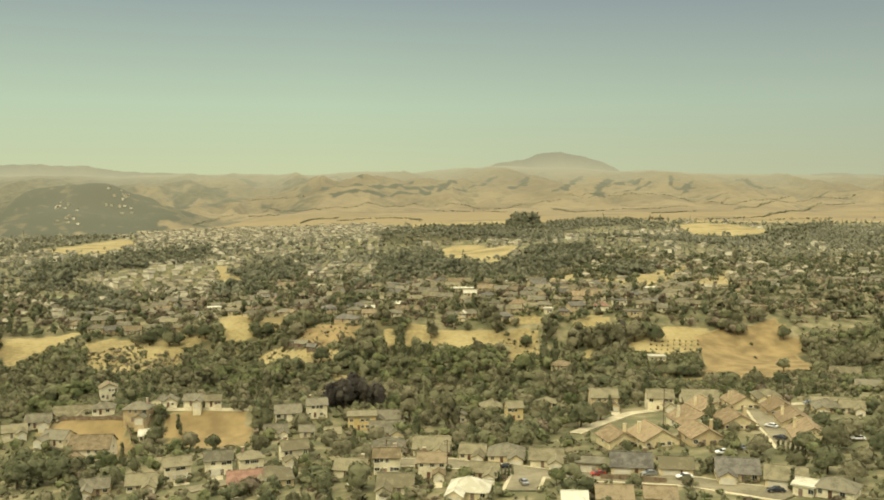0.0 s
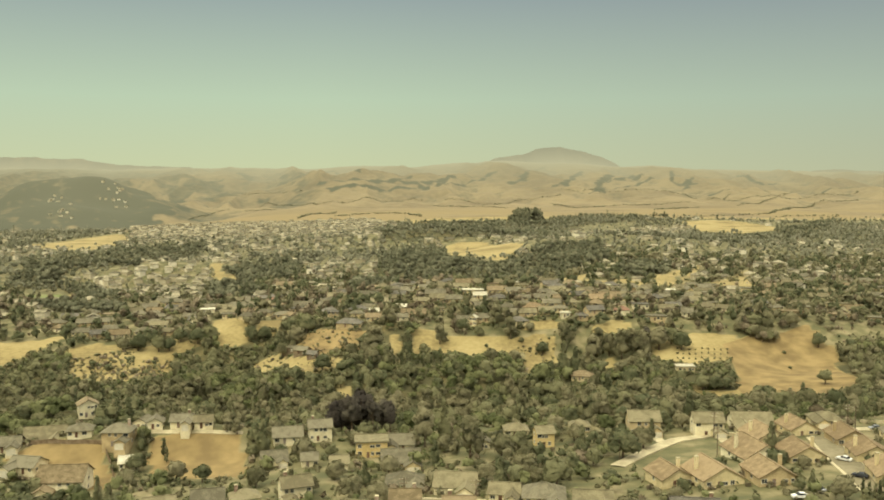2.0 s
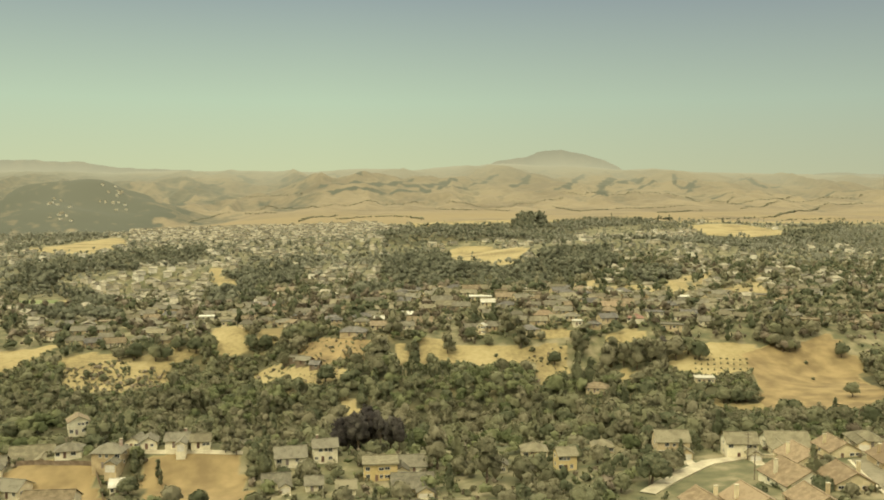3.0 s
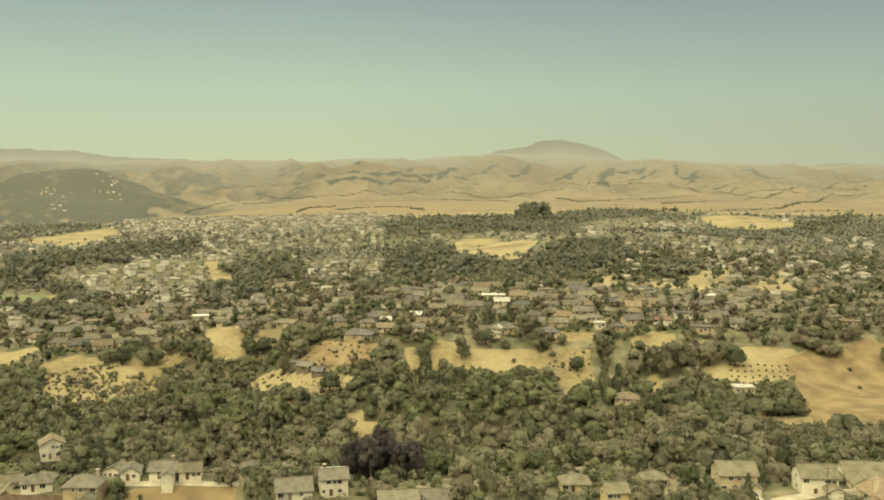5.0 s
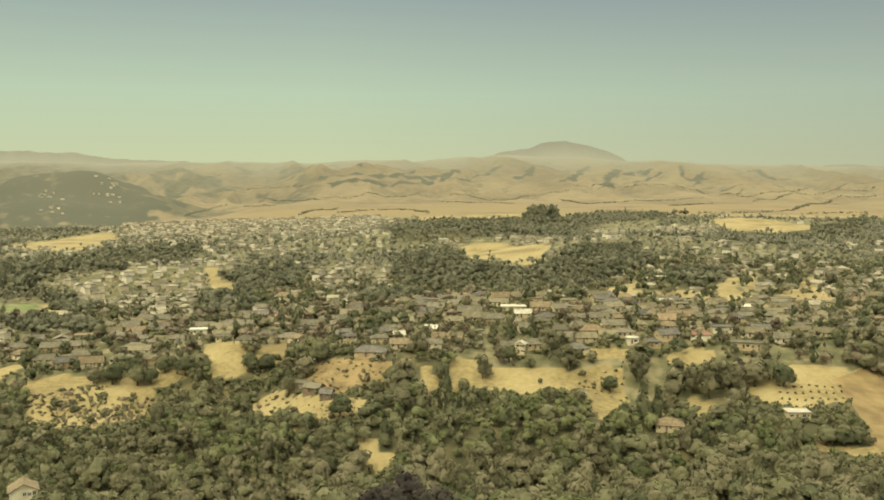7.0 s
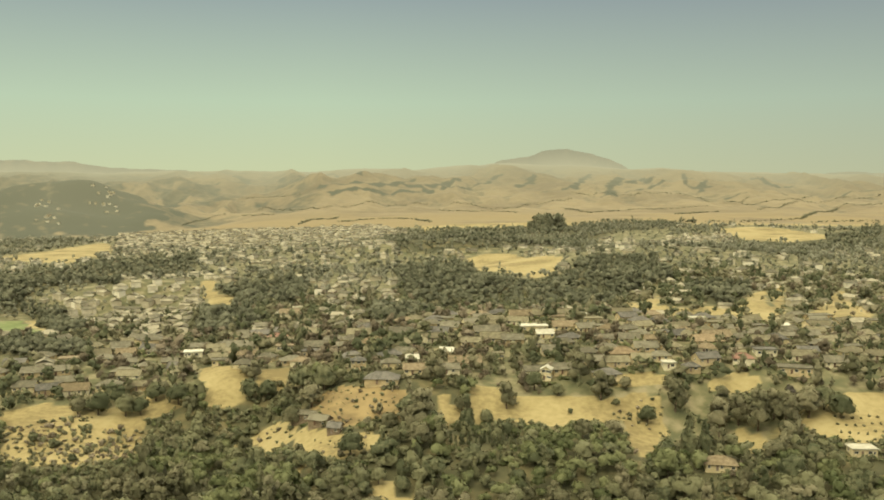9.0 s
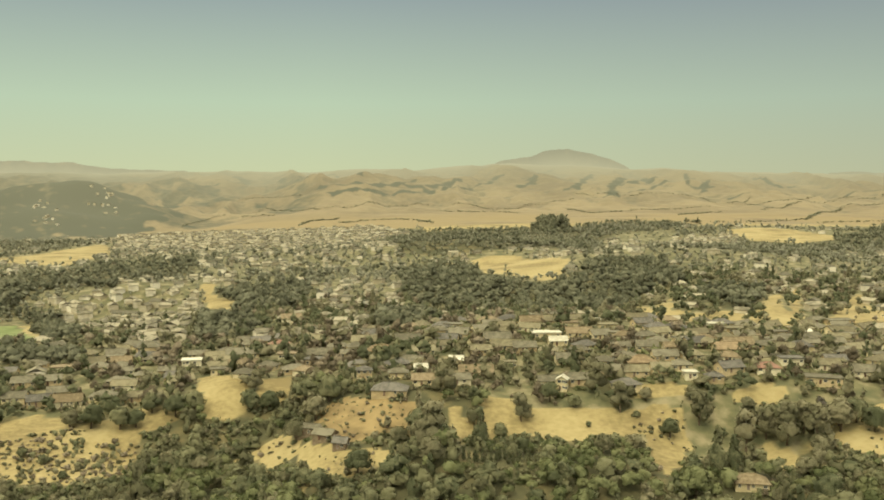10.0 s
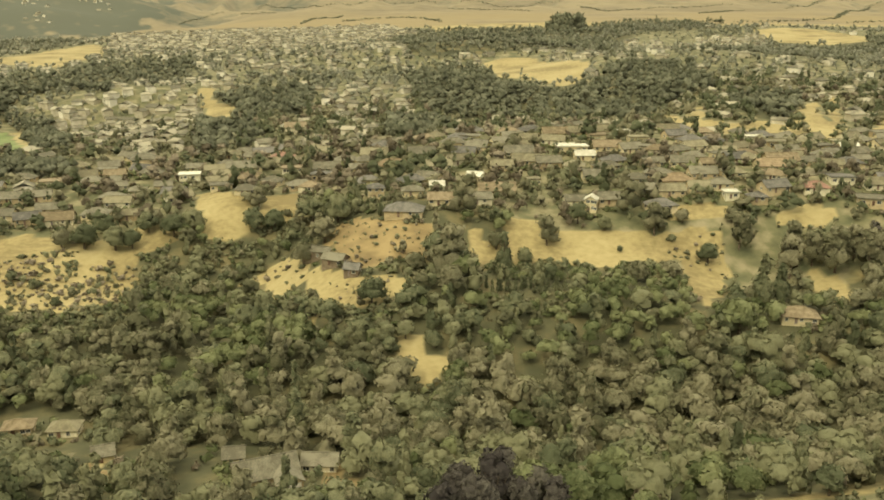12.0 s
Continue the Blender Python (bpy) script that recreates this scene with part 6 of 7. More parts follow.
house(400.7, 698.6, 12.4, 8.7, 6, 1, "gable", "tan", "tan", group="houses on the ridge")
house(426.9, 698.1, 16.8, 8.0, 18, 1, "hip", "grey", "white", group="houses on the ridge")
house(460.5, 691.8, 13.8, 8.9, -4, 1, "gable", "tan", "white", group="houses on the ridge")
house(484.9, 699.8, 12.6, 9.1, -22, 1, "hip", "tan", "tan", group="houses on the ridge")
house(243.0, 715.4, 12.9, 7.8, 4, 1, "gable", "grey", "tan", group="houses on the ridge")
house(265.4, 724.9, 13.2, 8.5, 19, 1, "gable", "tan", "white", group="houses on the ridge")
house(296.5, 725.3, 11.4, 9.6, 17, 1, "hip", "grey", "cream", group="houses on the ridge")
house(328.2, 722.9, 15.5, 8.0, 20, 1, "gable", "tan", "cream", group="houses on the ridge")
house(347.0, 723.0, 13.0, 7.7, -32, 1, "flat", "grey", "cream", group="houses on the ridge")
house(370.0, 725.9, 16.8, 8.8, 6, 1, "gable", "brown", "cream", group="houses on the ridge")
house(431.2, 719.8, 16.1, 8.7, -4, 1, "gable", "brown", "white", group="houses on the ridge")
house(457.3, 716.0, 15.7, 9.3, -8, 1, "flat", "grey", "cream", group="houses on the ridge")
house(486.0, 725.4, 14.8, 8.5, 8, 1, "gable", "grey", "cream", group="houses on the ridge")
house(325.5, 746.7, 16.1, 8.2, -2, 1, "flat", "grey", "tan", group="houses on the ridge")
house(398.5, 746.2, 16.0, 8.9, -17, 1, "gable", "tan", "tan", group="houses on the ridge")
house(428.7, 741.5, 14.2, 8.6, -22, 1, "flat", "tan", "white", group="houses on the ridge")
house(463.8, 743.3, 15.4, 7.9, -25, 1, "flat", "tan", "white", group="houses on the ridge")
house(377.3, 768.3, 15.5, 8.7, 7, 1, "gable", "tan", "cream", group="houses on the ridge")
house(400.5, 766.8, 14.8, 9.3, -30, 1, "gable", "grey", "white", group="houses on the ridge")
house(432.0, 769.6, 13.9, 10.0, -11, 1, "hip", "grey", "tan", group="houses on the ridge")
house(463.7, 769.6, 14.7, 8.6, 4, 1, "gable", "grey", "tan", group="houses on the ridge")
house(484.4, 777.5, 13.8, 8.0, 11, 1, "gable", "grey", "white", group="houses on the ridge")
car(129.7, 252.1, 80, "white")
car(118.1, 223.6, 88, "white")
car(180.4, 262.2, 70, "white")
car(101.0, 237.7, 86, "silver")
car(56.5, 264.3, 85, "silver")
car(108.2, 229.9, 86, "white")
car(125.8, 212.1, 75, "dark")
car(79.3, 248.5, 86, "dark")
car(87.5, 242.8, 86, "red")
car(63.2, 258.7, 86, "dark")
car(138.0, 258.1, 20, "silver")
car(164.0, 287.9, 40, "white")
car(157.2, 269.0, 40, "dark")
car(64.9, 240.4, 5, "silver")
car(-18.3, 276.2, 80, "white")
car(161.7, 334.5, 88, "white")
car(154.9, 335.0, 88, "dark")
car(200.7, 328.0, 88, "silver")
utility_pole(190.0, 327.9, 10, 15)
utility_pole(193.4, 328.6, 9, 11)
utility_pole(100.4, 309.3, 8, -15)
utility_pole(140.7, 328.5, 9, -10)
utility_pole(-22.0, 709.9, 10, 3)
utility_pole(-53.0, 735.7, 9, -10)
utility_pole(28.3, 276.4, 9, 10)
utility_pole(46.7, 267.8, 9, -20)
utility_pole(131.6, 305.9, 9, -19)
fence([(-72.9, 371.7), (-68.5, 362.7), (-58.6, 329.5)], 1.8, M_FENCE, "weathered brown board fence along the dry field")
fence([(-100.4, 379.7), (-85.8, 374.5), (-73.4, 372.2)], 1.6, M_FENCE, "weathered brown board fence behind the dry field")
fence([(203.1, 340.7), (212.6, 336.1), (222.4, 328.5)], 1.5, M_CONCRETE, "long pale retaining wall above the tiled houses", "retaining_wall")
fence([(144.1, 331.3), (167.0, 330.9), (186.8, 327.6)], 1.1, M_CONCRETE, "low pale wall along the terrace road", "garden_wall")
fence([(87.1, 239.1), (95.0, 233.8), (102.2, 227.6)], 1.7, M_FENCE, "weathered brown garden fence along the street")

# ---- woods, gardens and the far town, scattered ----
HOMES = np.array([o.matrix_basis.translation[:2] for o in scene.objects if o.name.startswith("house")])
LANES = np.array([p for line in (STREET, SIDE_STREET, COURT, TERRACE_ROAD, WEST_LANE) for (x0, y0), (x1, y1) in zip(line, line[1:])
                  for p in [(x0 + (x1 - x0) * k / 6, y0 + (y1 - y0) * k / 6) for k in range(7)]])
TREES = np.array([o.matrix_basis.translation[:2] for o in scene.objects if o.name.startswith("tree")])


def grid(rng, x0, x1, y0, y1, gap):
    """Uneven places, about one to each square of the gap."""
    x, y = np.meshgrid(np.arange(x0, x1, gap), np.arange(y0, y1, gap))
    x, y = x.ravel() + (rng.rand(x.size) - 0.5) * gap * 0.95, y.ravel() + (rng.rand(y.size) - 0.5) * gap * 0.95
    keep = (x > -0.37 * (y + 30) - 25) & (x < 0.70 * (y + 30) + 35)
    return x[keep], y[keep]


def clear(x, y, points, gap):
    """Places that keep their distance from the points."""
    ok = np.ones(len(x), bool)
    for px, py in points:
        ok &= (x - px) ** 2 + (y - py) ** 2 > gap * gap
    return ok


def low_before(x, y, size, zones, homes, tall=9.5, back=200.0):
    """Trees grow lower towards an open slope or a house uphill of them: their size, cut to what leaves it clear."""
    start = np.where(x > 0.35 * y, 20.0, back)
    run = np.hypot(x, y - start)
    steep = 95.0 / run
    best = np.full(len(x), 9.9)
    for q in np.linspace(0.06, 1.0, 9):
        far = q * tall * 1.35 / steep
        px, py = x + far * x / run, y + far * (y - start) / run
        hit = soft_zone(px, py, zones) > 0.5
        if len(homes):
            hit |= ~clear(px, py, homes, 5.5)
        best = np.where(hit & (best > 9), q * 1.6, best)
    return np.maximum(np.minimum(size, best), np.where(x > 0.35 * y, 0.18, 0.36))


# the wooded ravine
ORCHARD_SLOPE = [(95, 545), (160, 595), (250, 575), (235, 515), (160, 520)]
rng = np.random.RandomState(21)
x, y = grid(rng, -260, 480, 354, 668, 5.9)
gap = smooth_noise(x, y, 26, 41)
keep = ((wood_share(x, y) > 0.5) | (soft_zone(x, y, [FOOT_BAND]) > 0.5)) & (soft_zone(x, y, GOLDEN + LAWNS) < 0.5) & clear(x, y, HOMES, 8.5) & clear(x, y + 9, HOMES[HOMES[:, 1] > 400], 7.5) & clear(x, y, LANES, 6) & clear(x, y, TREES, 3.2) & (gap < 0.95) & ((soft_zone(x, y, [ORCHARD_SLOPE, WEST_YARDS]) < 0.5) | (rng.rand(len(x)) < 0.45))
x, y = x[keep], y[keep]
HEDGE_ROW = [(44, 541), (78, 540), (78, 549), (44, 549)]
SLOPES = [HEDGE_ROW] + [p for p in GOLDEN if p not in (LOWER_FIELD, BANK_FIELD, GULLY_CLEARING, DRIVE, WEST_YARD)]
rav = np.stack([x, y, low_before(x, y, 0.7 + 0.75 * rng.rand(len(x)) ** 1.6, SLOPES, HOMES[HOMES[:, 1] > 435])], 1)
rav[:, 2] = np.where((rav[:, 0] > 165) & (rav[:, 1] < 450), np.minimum(rav[:, 2], 0.55), rav[:, 2])
rav[:, 2] = low_before(x, y, rav[:, 2], [GULLY_CLEARING, DRIVE, WEST_YARD], [], 4.5, 248.0)
# brush where the trees stay low
low = rav[rav[:, 2] < 0.6]
brush = np.concatenate([low + np.column_stack([3.2 * rng.randn(len(low)), 3.2 * rng.randn(len(low)), 0 * low[:, 2]]) for _ in range(7)])
brush = brush[(soft_zone(brush[:, 0], brush[:, 1], GOLDEN + LAWNS) < 0.5) & clear(brush[:, 0], brush[:, 1], HOMES[HOMES[:, 1] > 400], 6.5)]
brush[:, 2] = 0.7 + 0.7 * rng.rand(len(brush))
woods("brush", brush, ["dark_bush", "bush", "green_bush", "dark_bush"], 15, 24, 4, 0.46, "low green brush at the edge of the woods")
RAVINE_KINDS = ["green_tree", "oak", "conifer", "oak", "olive_oak", "oak", "tall_olive", "olive_oak"]
woods("ravine_woods", rav[rav[:, 1] < 505], RAVINE_KINDS, 5, 340, 9, 0.5, "dense dark green oak woods in the ravine")
woods("ravine_woods", rav[rav[:, 1] >= 505], RAVINE_KINDS, 13, 110, 7, 0.7, "dense dark green oak woods on the far side of the ravine")

# scrub on the dry slopes
x, y = grid(rng, -230, 420, 480, 720, 3.6)
keep = (soft_zone(x, y, [WEST_SLOPE, CENTRE_SLOPE, CENTRE_BENCH, LONG_SLOPE, EAST_SLOPE]) > 0.5) & (smooth_noise(x, y, 24, 31) + 0.7 * smooth_noise(x, y, 8, 32) - 0.35 * ((x > 40) & (x < 300)) + 0.15 * (np.abs(x) < 40) + 0.55 * soft_zone(x, y, [CENTRE_SLOPE, CENTRE_BENCH]) + 1.3 * ((x < -80) & (y < 622)) - 0.5 * ((x < -80) & (y > 630)) > 0.25) & clear(x, y, HOMES, 7)
woods("scrub", np.stack([x, y, 0.25 + 0.85 * rng.rand(len(x)) ** 2 + 0.3 * (x < -80)], 1)[keep], ["bush", "dry_bush", "bush", "dry_bush", "dark_bush"], 6, 60, 6, 0.3, "scattered low scrub on dry grass")

# gardens of the near town
x, y = grid(rng, -180, 300, 225, 402, 6.8)
keep = (soft_zone(x, y, GOLDEN + SOIL) < 0.5) & clear(x, y, HOMES, 8.2) & clear(x, y, LANES, 7.5) & clear(x, y, TREES, 4.0) & (rng.rand(len(x)) < np.where(y > 300, 0.9, 0.66))
pts = np.stack([x, y], 1)[keep]
kinds = ["oak", "olive_oak", "olive_oak", "green_tree", "conifer", "dry_tree", "bush", "dark_bush"]
order = rng.permutation(len(pts))
for k in order[:160]:
    kind = kinds[rng.randint(len(kinds))]
    tree(kind, pts[k, 0], pts[k, 1], 0.5 + 0.45 * rng.rand() if "bush" not in kind else 0.8 + 0.5 * rng.rand(), k % 3, rng.randint(360))
rest = pts[order[160:]]
woods("garden_trees", np.column_stack([rest, 0.4 + 0.5 * rng.rand(len(rest))]), ["oak", "olive_oak", "green_tree", "bush"], 7, 90, 8, 0.66, "mixed garden trees and shrubs between the houses")

# low planting that fills the gardens of the near town
x, y = grid(rng, -180, 300, 200, 402, 4.2)
keep = (soft_zone(x, y, GOLDEN + SOIL) < 0.5) & clear(x, y, HOMES, 6.3) & clear(x, y, LANES, 6.2) & (rng.rand(len(x)) < 0.55 + 0.4 * smooth_noise(x, y, 30, 47))
woods("garden_brush", np.stack([x, y, 0.45 + 0.75 * rng.rand(len(x)) ** 1.5], 1)[keep], ["dark_bush", "bush", "green_bush", "dry_bush", "dark_bush"], 18, 22, 3, 0.48, "dense low planting in the gardens of the near town")

# shrubs and small trees close round the houses
spots = []
for hx_, hy_ in HOMES:
    for k in range(9 if hy_ > 420 else 6):
        a, r = rng.rand() * 6.283, 7.2 + 3.5 * rng.rand()
        spots.append((hx_ + math.cos(a) * r, hy_ + math.sin(a) * r * 0.85, 0.7 + 0.7 * rng.rand()))
    for k in range(7 if hy_ > 420 else 1):
        spots.append((hx_ + (rng.rand() - 0.5) * 13, hy_ - 6.0 - 2.5 * rng.rand(), 0.75 + 0.75 * rng.rand()))
spots = np.array(spots)
ok = clear(spots[:, 0], spots[:, 1], HOMES, 5.6) & (soft_zone(spots[:, 0], spots[:, 1], GOLDEN) < 0.5) & clear(spots[:, 0], spots[:, 1], LANES, 5.5)
woods("garden_shrubs", spots[ok], ["bush", "dark_bush", "dry_bush", "green_bush"], 11, 16, 3, 0.55, "mixed shrubs round the houses")

# places of the houses that fill the ridge
x, y = grid(rng, -180, 330, 606, 790, 14.0)
keep = (soft_zone(x, y, GOLDEN + LAWNS + WOODS) < 0.5) & clear(x, y, HOMES, 11.5) & clear(x, y, TREES, 6) & (y > 662 - 62 * step(x, -10, 150)) & (x < 320) & (rng.rand(len(x)) < 0.58)
ridge_homes = np.stack([x, y], 1)[keep]
x, y = grid(rng, -420, 760, 690, 1010, 20.0)
keep = (soft_zone(x, y, GOLDEN + LAWNS + WOODS + [SUBURB_WEST]) < 0.5) & clear(x, y, HOMES, 14) & clear(x, y, ridge_homes, 14) & (rng.rand(len(x)) < 0.6)
far_homes = np.stack([x, y], 1)[keep]
near_homes = np.concatenate([ridge_homes[np.argsort(ridge_homes[:, 1])], far_homes[np.argsort(far_homes[:, 1])]])
ALL_HOMES = np.concatenate([HOMES, near_homes])
spots = np.array([(hx_ + (rng.rand() - 0.5) * 15, hy_ - 5.0 - 3.0 * rng.rand(), 0.7 + 0.8 * rng.rand()) for hx_, hy_ in near_homes for k in range(9)])
spots = spots[clear(spots[:, 0], spots[:, 1], ALL_HOMES, 4.8) & (soft_zone(spots[:, 0], spots[:, 1], GOLDEN + LAWNS) < 0.5)]
woods("garden_shrubs", spots, ["bush", "dark_bush", "dry_bush", "green_bush"], 16, 10, 3, 0.55, "mixed shrubs before the houses on the ridge")

# trees between the houses of the ridge, and the groves behind
x, y = grid(rng, -420, 760, 570, 1000, 6.6)
open_slope = soft_zone(x, y, GOLDEN + LAWNS) > 0.5
sparse = (soft_zone(x, y, [RIDGE_MEADOW, FAR_MEADOW, UPPER_SLOPE, BALD_HILL]) > 0.5) & (rng.rand(len(x)) < 0.16)
suburb = soft_zone(x, y, [SUBURB_WEST]) > 0.5
keep = (~open_slope | sparse) & (soft_zone(x, y, WOODS) < 0.5) & clear(x, y, ALL_HOMES, 6.2) & clear(x, y, TREES, 4) & (rng.rand(len(x)) < np.where(suburb, 0.92, 0.8 + 0.35 * smooth_noise(x, y, 60, 33))) & (y > 645 - 85 * step(x, -10, 150))
size = (0.42 + 0.95 * rng.rand(len(x)) ** 1.35) * np.where(suburb, 0.75, np.where(y < 800, 1.05, 1.0))
size = np.where(sparse, size, low_before(x, y, size, SLOPES, []))
woods("ridge_trees", np.stack([x, y, size], 1)[keep], ["oak", "olive_oak", "oak", "tall_olive", "conifer", "olive_oak", "dry_tree"], 8, 20, 5, 1.0, "trees between the houses on the ridge")


def edge_of_town(x, y):
    return y < np.where(x < 0.10 * y, 2000.0, 1850.0 + 120 * smooth_noise(x, y, 200, 36))


SUBURB = [(-330, 1650), (20, 1650), (160, 1850), (120, 2200), (-430, 2200)]
# distant kinds take the leaf colours that have haze put in
TREE_KINDS["far_oak"] = (4.6, 8.5, 1.0, 6, 10, "round", "pale", "tree with haze-paled leaves")
TREE_KINDS["far_tall"] = (4.2, 12.0, 1.0, 6, 10, "tall", "pale", "tall tree with haze-greyed leaves")
TREE_KINDS["grove_oak"] = (5.0, 8.0, 0.8, 6, 10, "round", "grove", "dark green oak")
TREE_KINDS["grove_tall"] = (4.4, 10.5, 1.0, 6, 10, "tall", "grove", "tall tree with haze-greyed leaves")
# closed groves
for y0, y1, gap, leaves, lobes in ((690, 1180, 7.2, 16, 5), (1180, 2200, 10.5, 4, 3)):
    x, y = grid(rng, -900, 1500, y0, y1, gap)
    keep = (soft_zone(x, y, WOODS) > 0.5) & (soft_zone(x, y, GOLDEN + LAWNS) < 0.5) & clear(x, y, HOMES, 7) & ((soft_zone(x, y, [CREST_GROVE, FAR_EAST_GROVE]) < 0.5) | (smooth_noise(x, y, 75, 45) + 0.5 * smooth_noise(x, y, 30, 46) > -0.25))
    woods("grove_trees", np.stack([x, y, low_before(x, y, (0.7 + 0.6 * rng.rand(len(x))) * (1.08 + 0.4 * smooth_noise(x, y, 34, 44)), SLOPES, [])], 1)[keep], ["grove_oak", "grove_oak", "grove_tall", "grove_oak"], 14, leaves, lobes, 0.95, "closed dark grove among the houses", far_land)
x, y = grid(rng, -900, 1500, 1000, 2300, 10.5)
dense = smooth_noise(x, y, 170, 35) > 0.15
thin = soft_zone(x, y, [SUBURB, SUBURB_WEST, SUBURB_EAST, PALE_RISE, TERRACES]) > 0.5
keep = (soft_zone(x, y, GOLDEN + LAWNS + [p for p in WOODS if p is not CREST_GROVE]) < 0.5) & edge_of_town(x, y) & (rng.rand(len(x)) < np.where(thin, np.where(y < 1500, 0.55, 0.25), np.where((y > 1600) & (x > 0.1 * y), np.where(smooth_noise(x, y, 110, 38) > 0.0, 0.8, 0.2), np.where(dense | (x > 0.3 * y), 0.9, 0.62))))
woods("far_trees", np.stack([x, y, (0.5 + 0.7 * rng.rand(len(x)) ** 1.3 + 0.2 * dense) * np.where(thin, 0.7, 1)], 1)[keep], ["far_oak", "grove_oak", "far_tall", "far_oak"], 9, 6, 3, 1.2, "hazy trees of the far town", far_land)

# lines of trees between the far fields, and the grove on the knoll
FIELD_ROWS = [[(471, 3461), (555, 3345), (639, 3260), (759, 3428), (864, 3463), (929, 3461)], [(955, 3632), (1042, 3582), (1229, 3594), (1356, 3623), (1398, 3528), (1470, 3561), (1472, 3272), (1621, 3442)], [(1449, 3269), (1588, 3288), (1795, 3383), (2010, 3434), (2170, 3436)],
              [(849, 3288), (852, 2968), (1037, 3121), (1216, 3167), (1340, 3171)], [(979, 2590), (1230, 2968), (1297, 2980)]]
EAST_ROWS = [[(861, 2112), (947, 2096), (1089, 2183), (1153, 2221), (1531, 2815), (1788, 3111), (1926, 3160), (2016, 3205)], [(1438, 2997), (1636, 3176), (1764, 3251), (1832, 3219)], [(1077, 2065), (1177, 2096), (1249, 2062)]]
WEST_ROWS = [[(-278, 3447), (-160, 3243)], [(-339, 3570), (-194, 3719), (-20, 3339), (98, 3374), (275, 3602), (399, 3555)], [(38, 2392), (116, 2583), (195, 2637), (247, 2545), (244, 2219)], [(-56, 2340), (-32, 2565), (49, 2929)],
             [(-457, 3210), (-393, 3428), (-341, 3495)], [(-337, 3899), (-200, 3847), (-65, 3764)], [(412, 3332), (498, 3024), (613, 2964)]]
rows = []
for hedge in FIELD_ROWS + EAST_ROWS + WEST_ROWS:
    for (x0, y0), (x1, y1) in zip(hedge, hedge[1:]):
        n = int(math.hypot(x1 - x0, y1 - y0) / 3.0) + 1
        t = rng.rand(n)
        rows.append(np.stack([x0 + (x1 - x0) * t + 3 * rng.randn(n), y0 + (y1 - y0) * t + 5 * rng.randn(n)], 1))
rows = np.concatenate(rows)
woods("hedgerows", np.column_stack([rows, 0.35 + 0.5 * rng.rand(len(rows))]), ["grove_oak"], 10, 4, 2, 1.4, "lines of trees between golden fields", far_land)
knoll = np.stack([424 + 17 * rng.randn(60), 1850 + 14 * rng.randn(60)], 1)
woods("tall_grove", np.column_stack([knoll, 1.9 + 0.9 * rng.rand(60)]), ["grove_tall"], 17, 40, 8, 1.3, "clump of tall dark trees above the town", far_land)


def far_town(name, spots, label):
    """Small houses of the distance with walls and pitched roofs, too many to count."""
    rng = np.random.RandomState(77)
    V, F, M = [], [], []
    zs = far_land(spots[:, 0], spots[:, 1])
    for (x, y), z in zip(spots, zs):
        w, d, h = 7.5 + 5 * rng.rand(), 6.5 + 3 * rng.rand(), 2.6 if rng.rand() < 0.6 else 5.2
        a = (rng.rand() - 0.5) * 3.1
        solids = (join(box(-w / 2, w / 2, -d / 2, d / 2, -3, h)), roof_solid("gable" if rng.rand() < 0.6 else "hip", w, d, h, 0.22 * d, 0.5))
        for m, (v, f) in enumerate(solids):
            base = len(V)
            c, s = math.cos(a), math.sin(a)
            V += [(p * c - q * s + x, p * s + q * c + y, r + z) for p, q, r in v]
            F += [tuple(i + base for i in q) for q in f]
            M += [m] * len(f)
    me = bpy.data.meshes.new(name)
    me.from_pydata(V, [], F)
    me.materials.append(FAR_WALL)
    me.materials.append(FAR_ROOF)
    me.polygons.foreach_set("material_index", np.array(M, np.int32))
    tagged(new(name, me), label, "houses", kind="stuff")


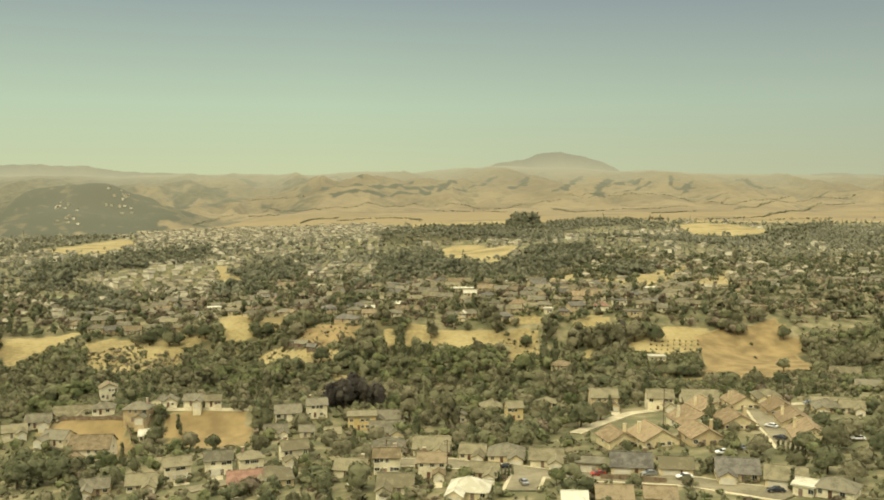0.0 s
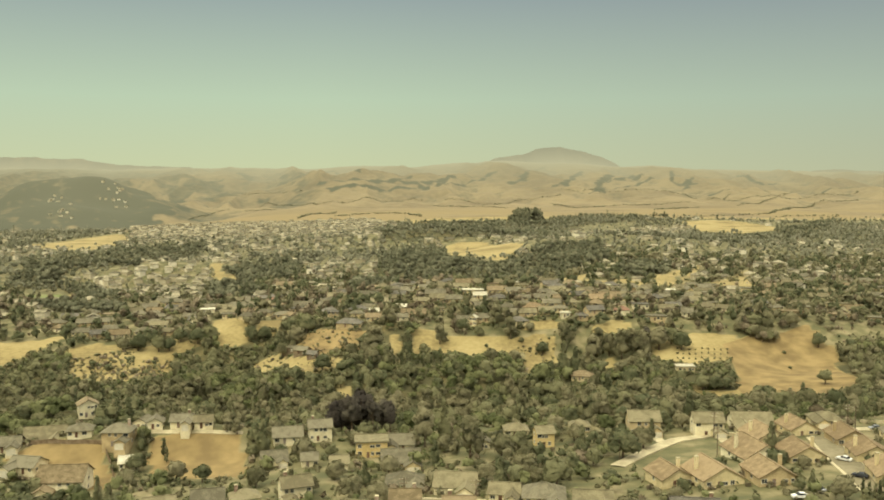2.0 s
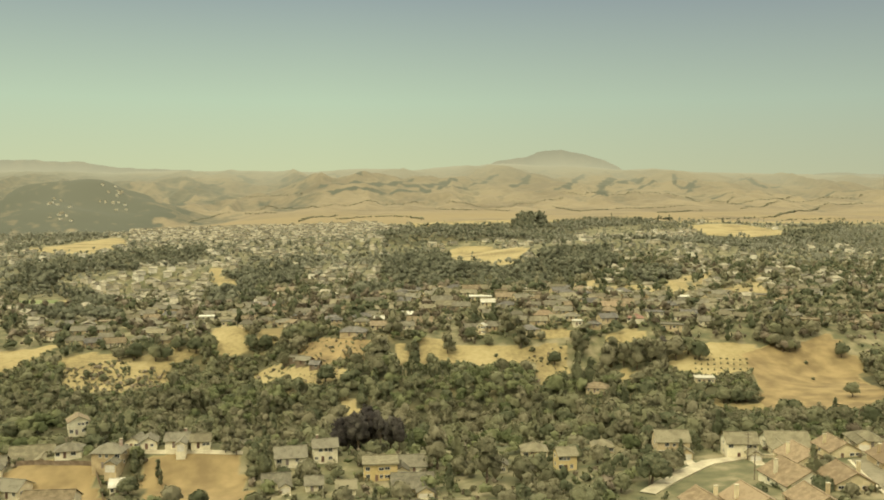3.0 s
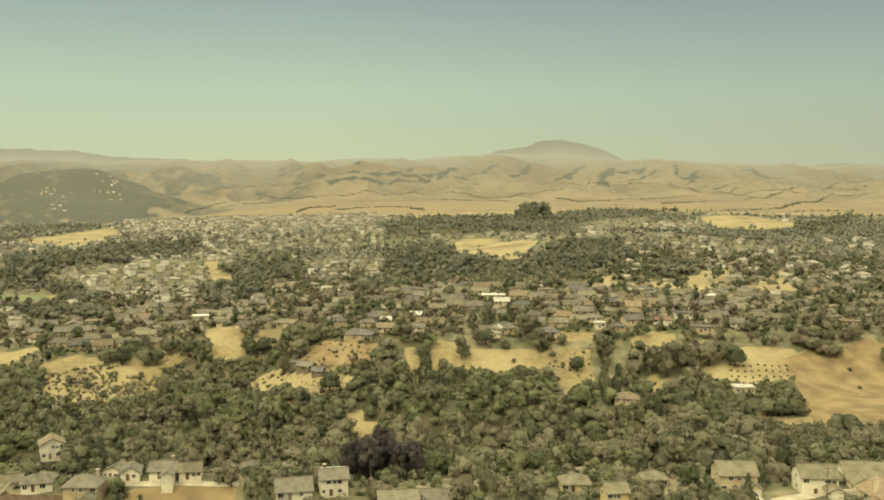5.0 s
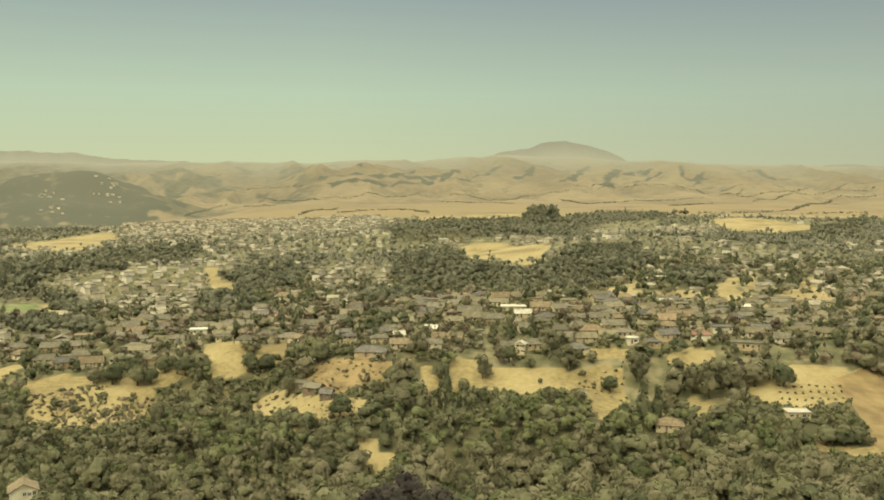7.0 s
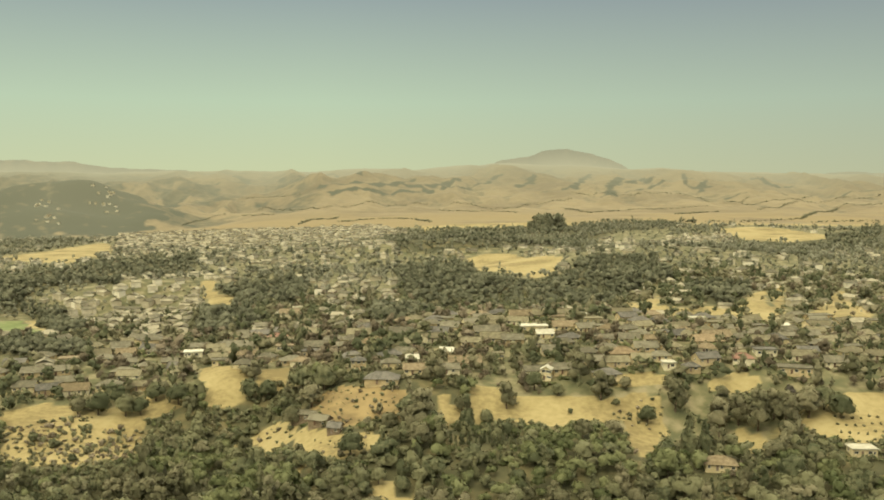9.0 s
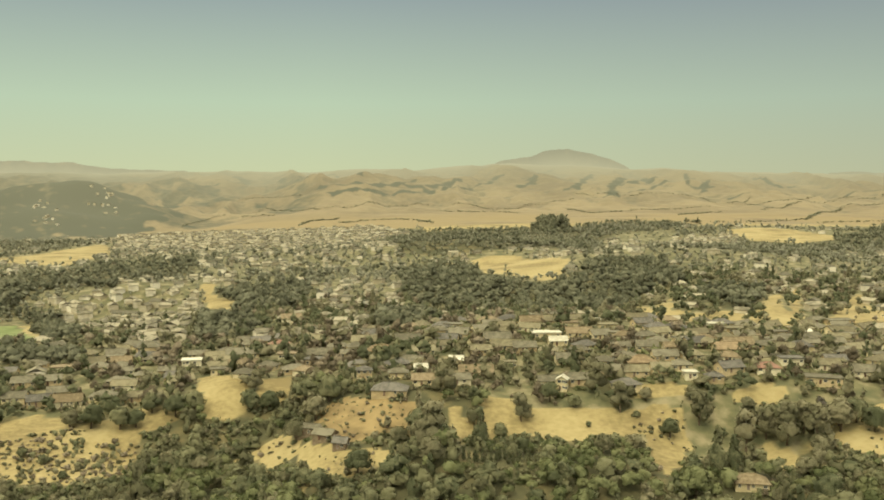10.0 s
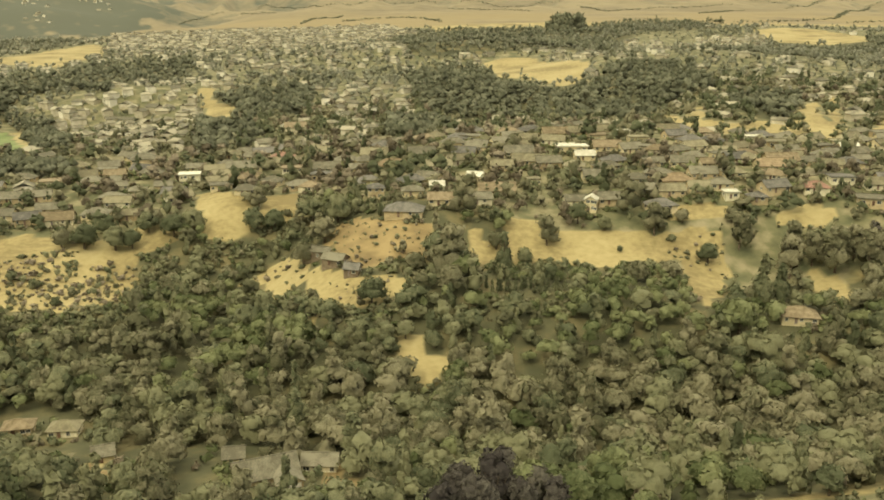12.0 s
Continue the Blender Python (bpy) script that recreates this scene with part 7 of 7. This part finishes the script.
FAR_WALL = material("far_stucco", [(0.42, 0.37, 0.255), (0.56, 0.505, 0.375), (0.72, 0.665, 0.52)], 5, 0.9, 0.3, island=0.5)
FAR_ROOF = material("far_roofs", [(0.12, 0.108, 0.072), (0.20, 0.178, 0.118), (0.32, 0.285, 0.195)], 5, 0.9, 0.3, island=0.6)
HOUSE_COUNT = 150
models_of_houses = {}
LOOKS = [("hip", "brown", "white"), ("gable", "tan", "cream"), ("hip", "grey", "tan"), ("gable", "grey", "cream"), ("hip", "dark", "cream"), ("hip", "tan", "cream"), ("flat", "grey", "cream"), ("gable", "dark", "tan"), ("hip", "grey", "cream"), ("gable", "tan", "white")]
for k, (hx_, hy_) in enumerate(near_homes[:HOUSE_COUNT]):
    look_of = LOOKS[rng.randint(len(LOOKS))]
    turn = rng.uniform(-70, 70) if hy_ > 790 else rng.uniform(-30, 25)
    if look_of not in models_of_houses:
        models_of_houses[look_of] = house(hx_, hy_, rng.uniform(8.5, 12.5), rng.uniform(6.5, 8.5), turn, 1, *look_of, group="houses on the ridge")
    else:
        copy_thing(models_of_houses[look_of], pose(hx_, hy_, height(hx_, hy_), 0, 0, turn))
spots = [near_homes[HOUSE_COUNT:]]
x, y = grid(rng, -900, 1500, 1010, 2150, 24.0)
keep = (soft_zone(x, y, GOLDEN + LAWNS + WOODS + [SUBURB, SUBURB_WEST]) < 0.5) & edge_of_town(x, y) & (smooth_noise(x, y, 170, 35) < 0.2) & (rng.rand(len(x)) < np.where(x > 0.3 * y, 0.32, 0.55))
spots.append(np.stack([x, y], 1)[keep])
x, y = grid(rng, -450, 200, 1650, 2300, 17.0)
spots.append(np.stack([x, y], 1)[soft_zone(x, y, [SUBURB]) > 0.5])
x, y = grid(rng, -300, -80, 790, 1150, 17.0)
spots.append(np.stack([x, y], 1)[soft_zone(x, y, [SUBURB_WEST]) > 0.5])
x, y = grid(rng, 480, 700, 1390, 1650, 19.0)
spots.append(np.stack([x, y], 1)[soft_zone(x, y, [SUBURB_EAST]) > 0.5])
for hx_, hy_ in [(-898, 3245), (-841, 3139), (-750, 3344), (-718, 3321), (-687, 3301), (-837, 3077)]:
    spots.append(np.stack([hx_ + 20 * rng.randn(5), hy_ + 40 * rng.randn(5)], 1))
far_town("town_houses", np.concatenate(spots), "small pale houses of the far town among trees")
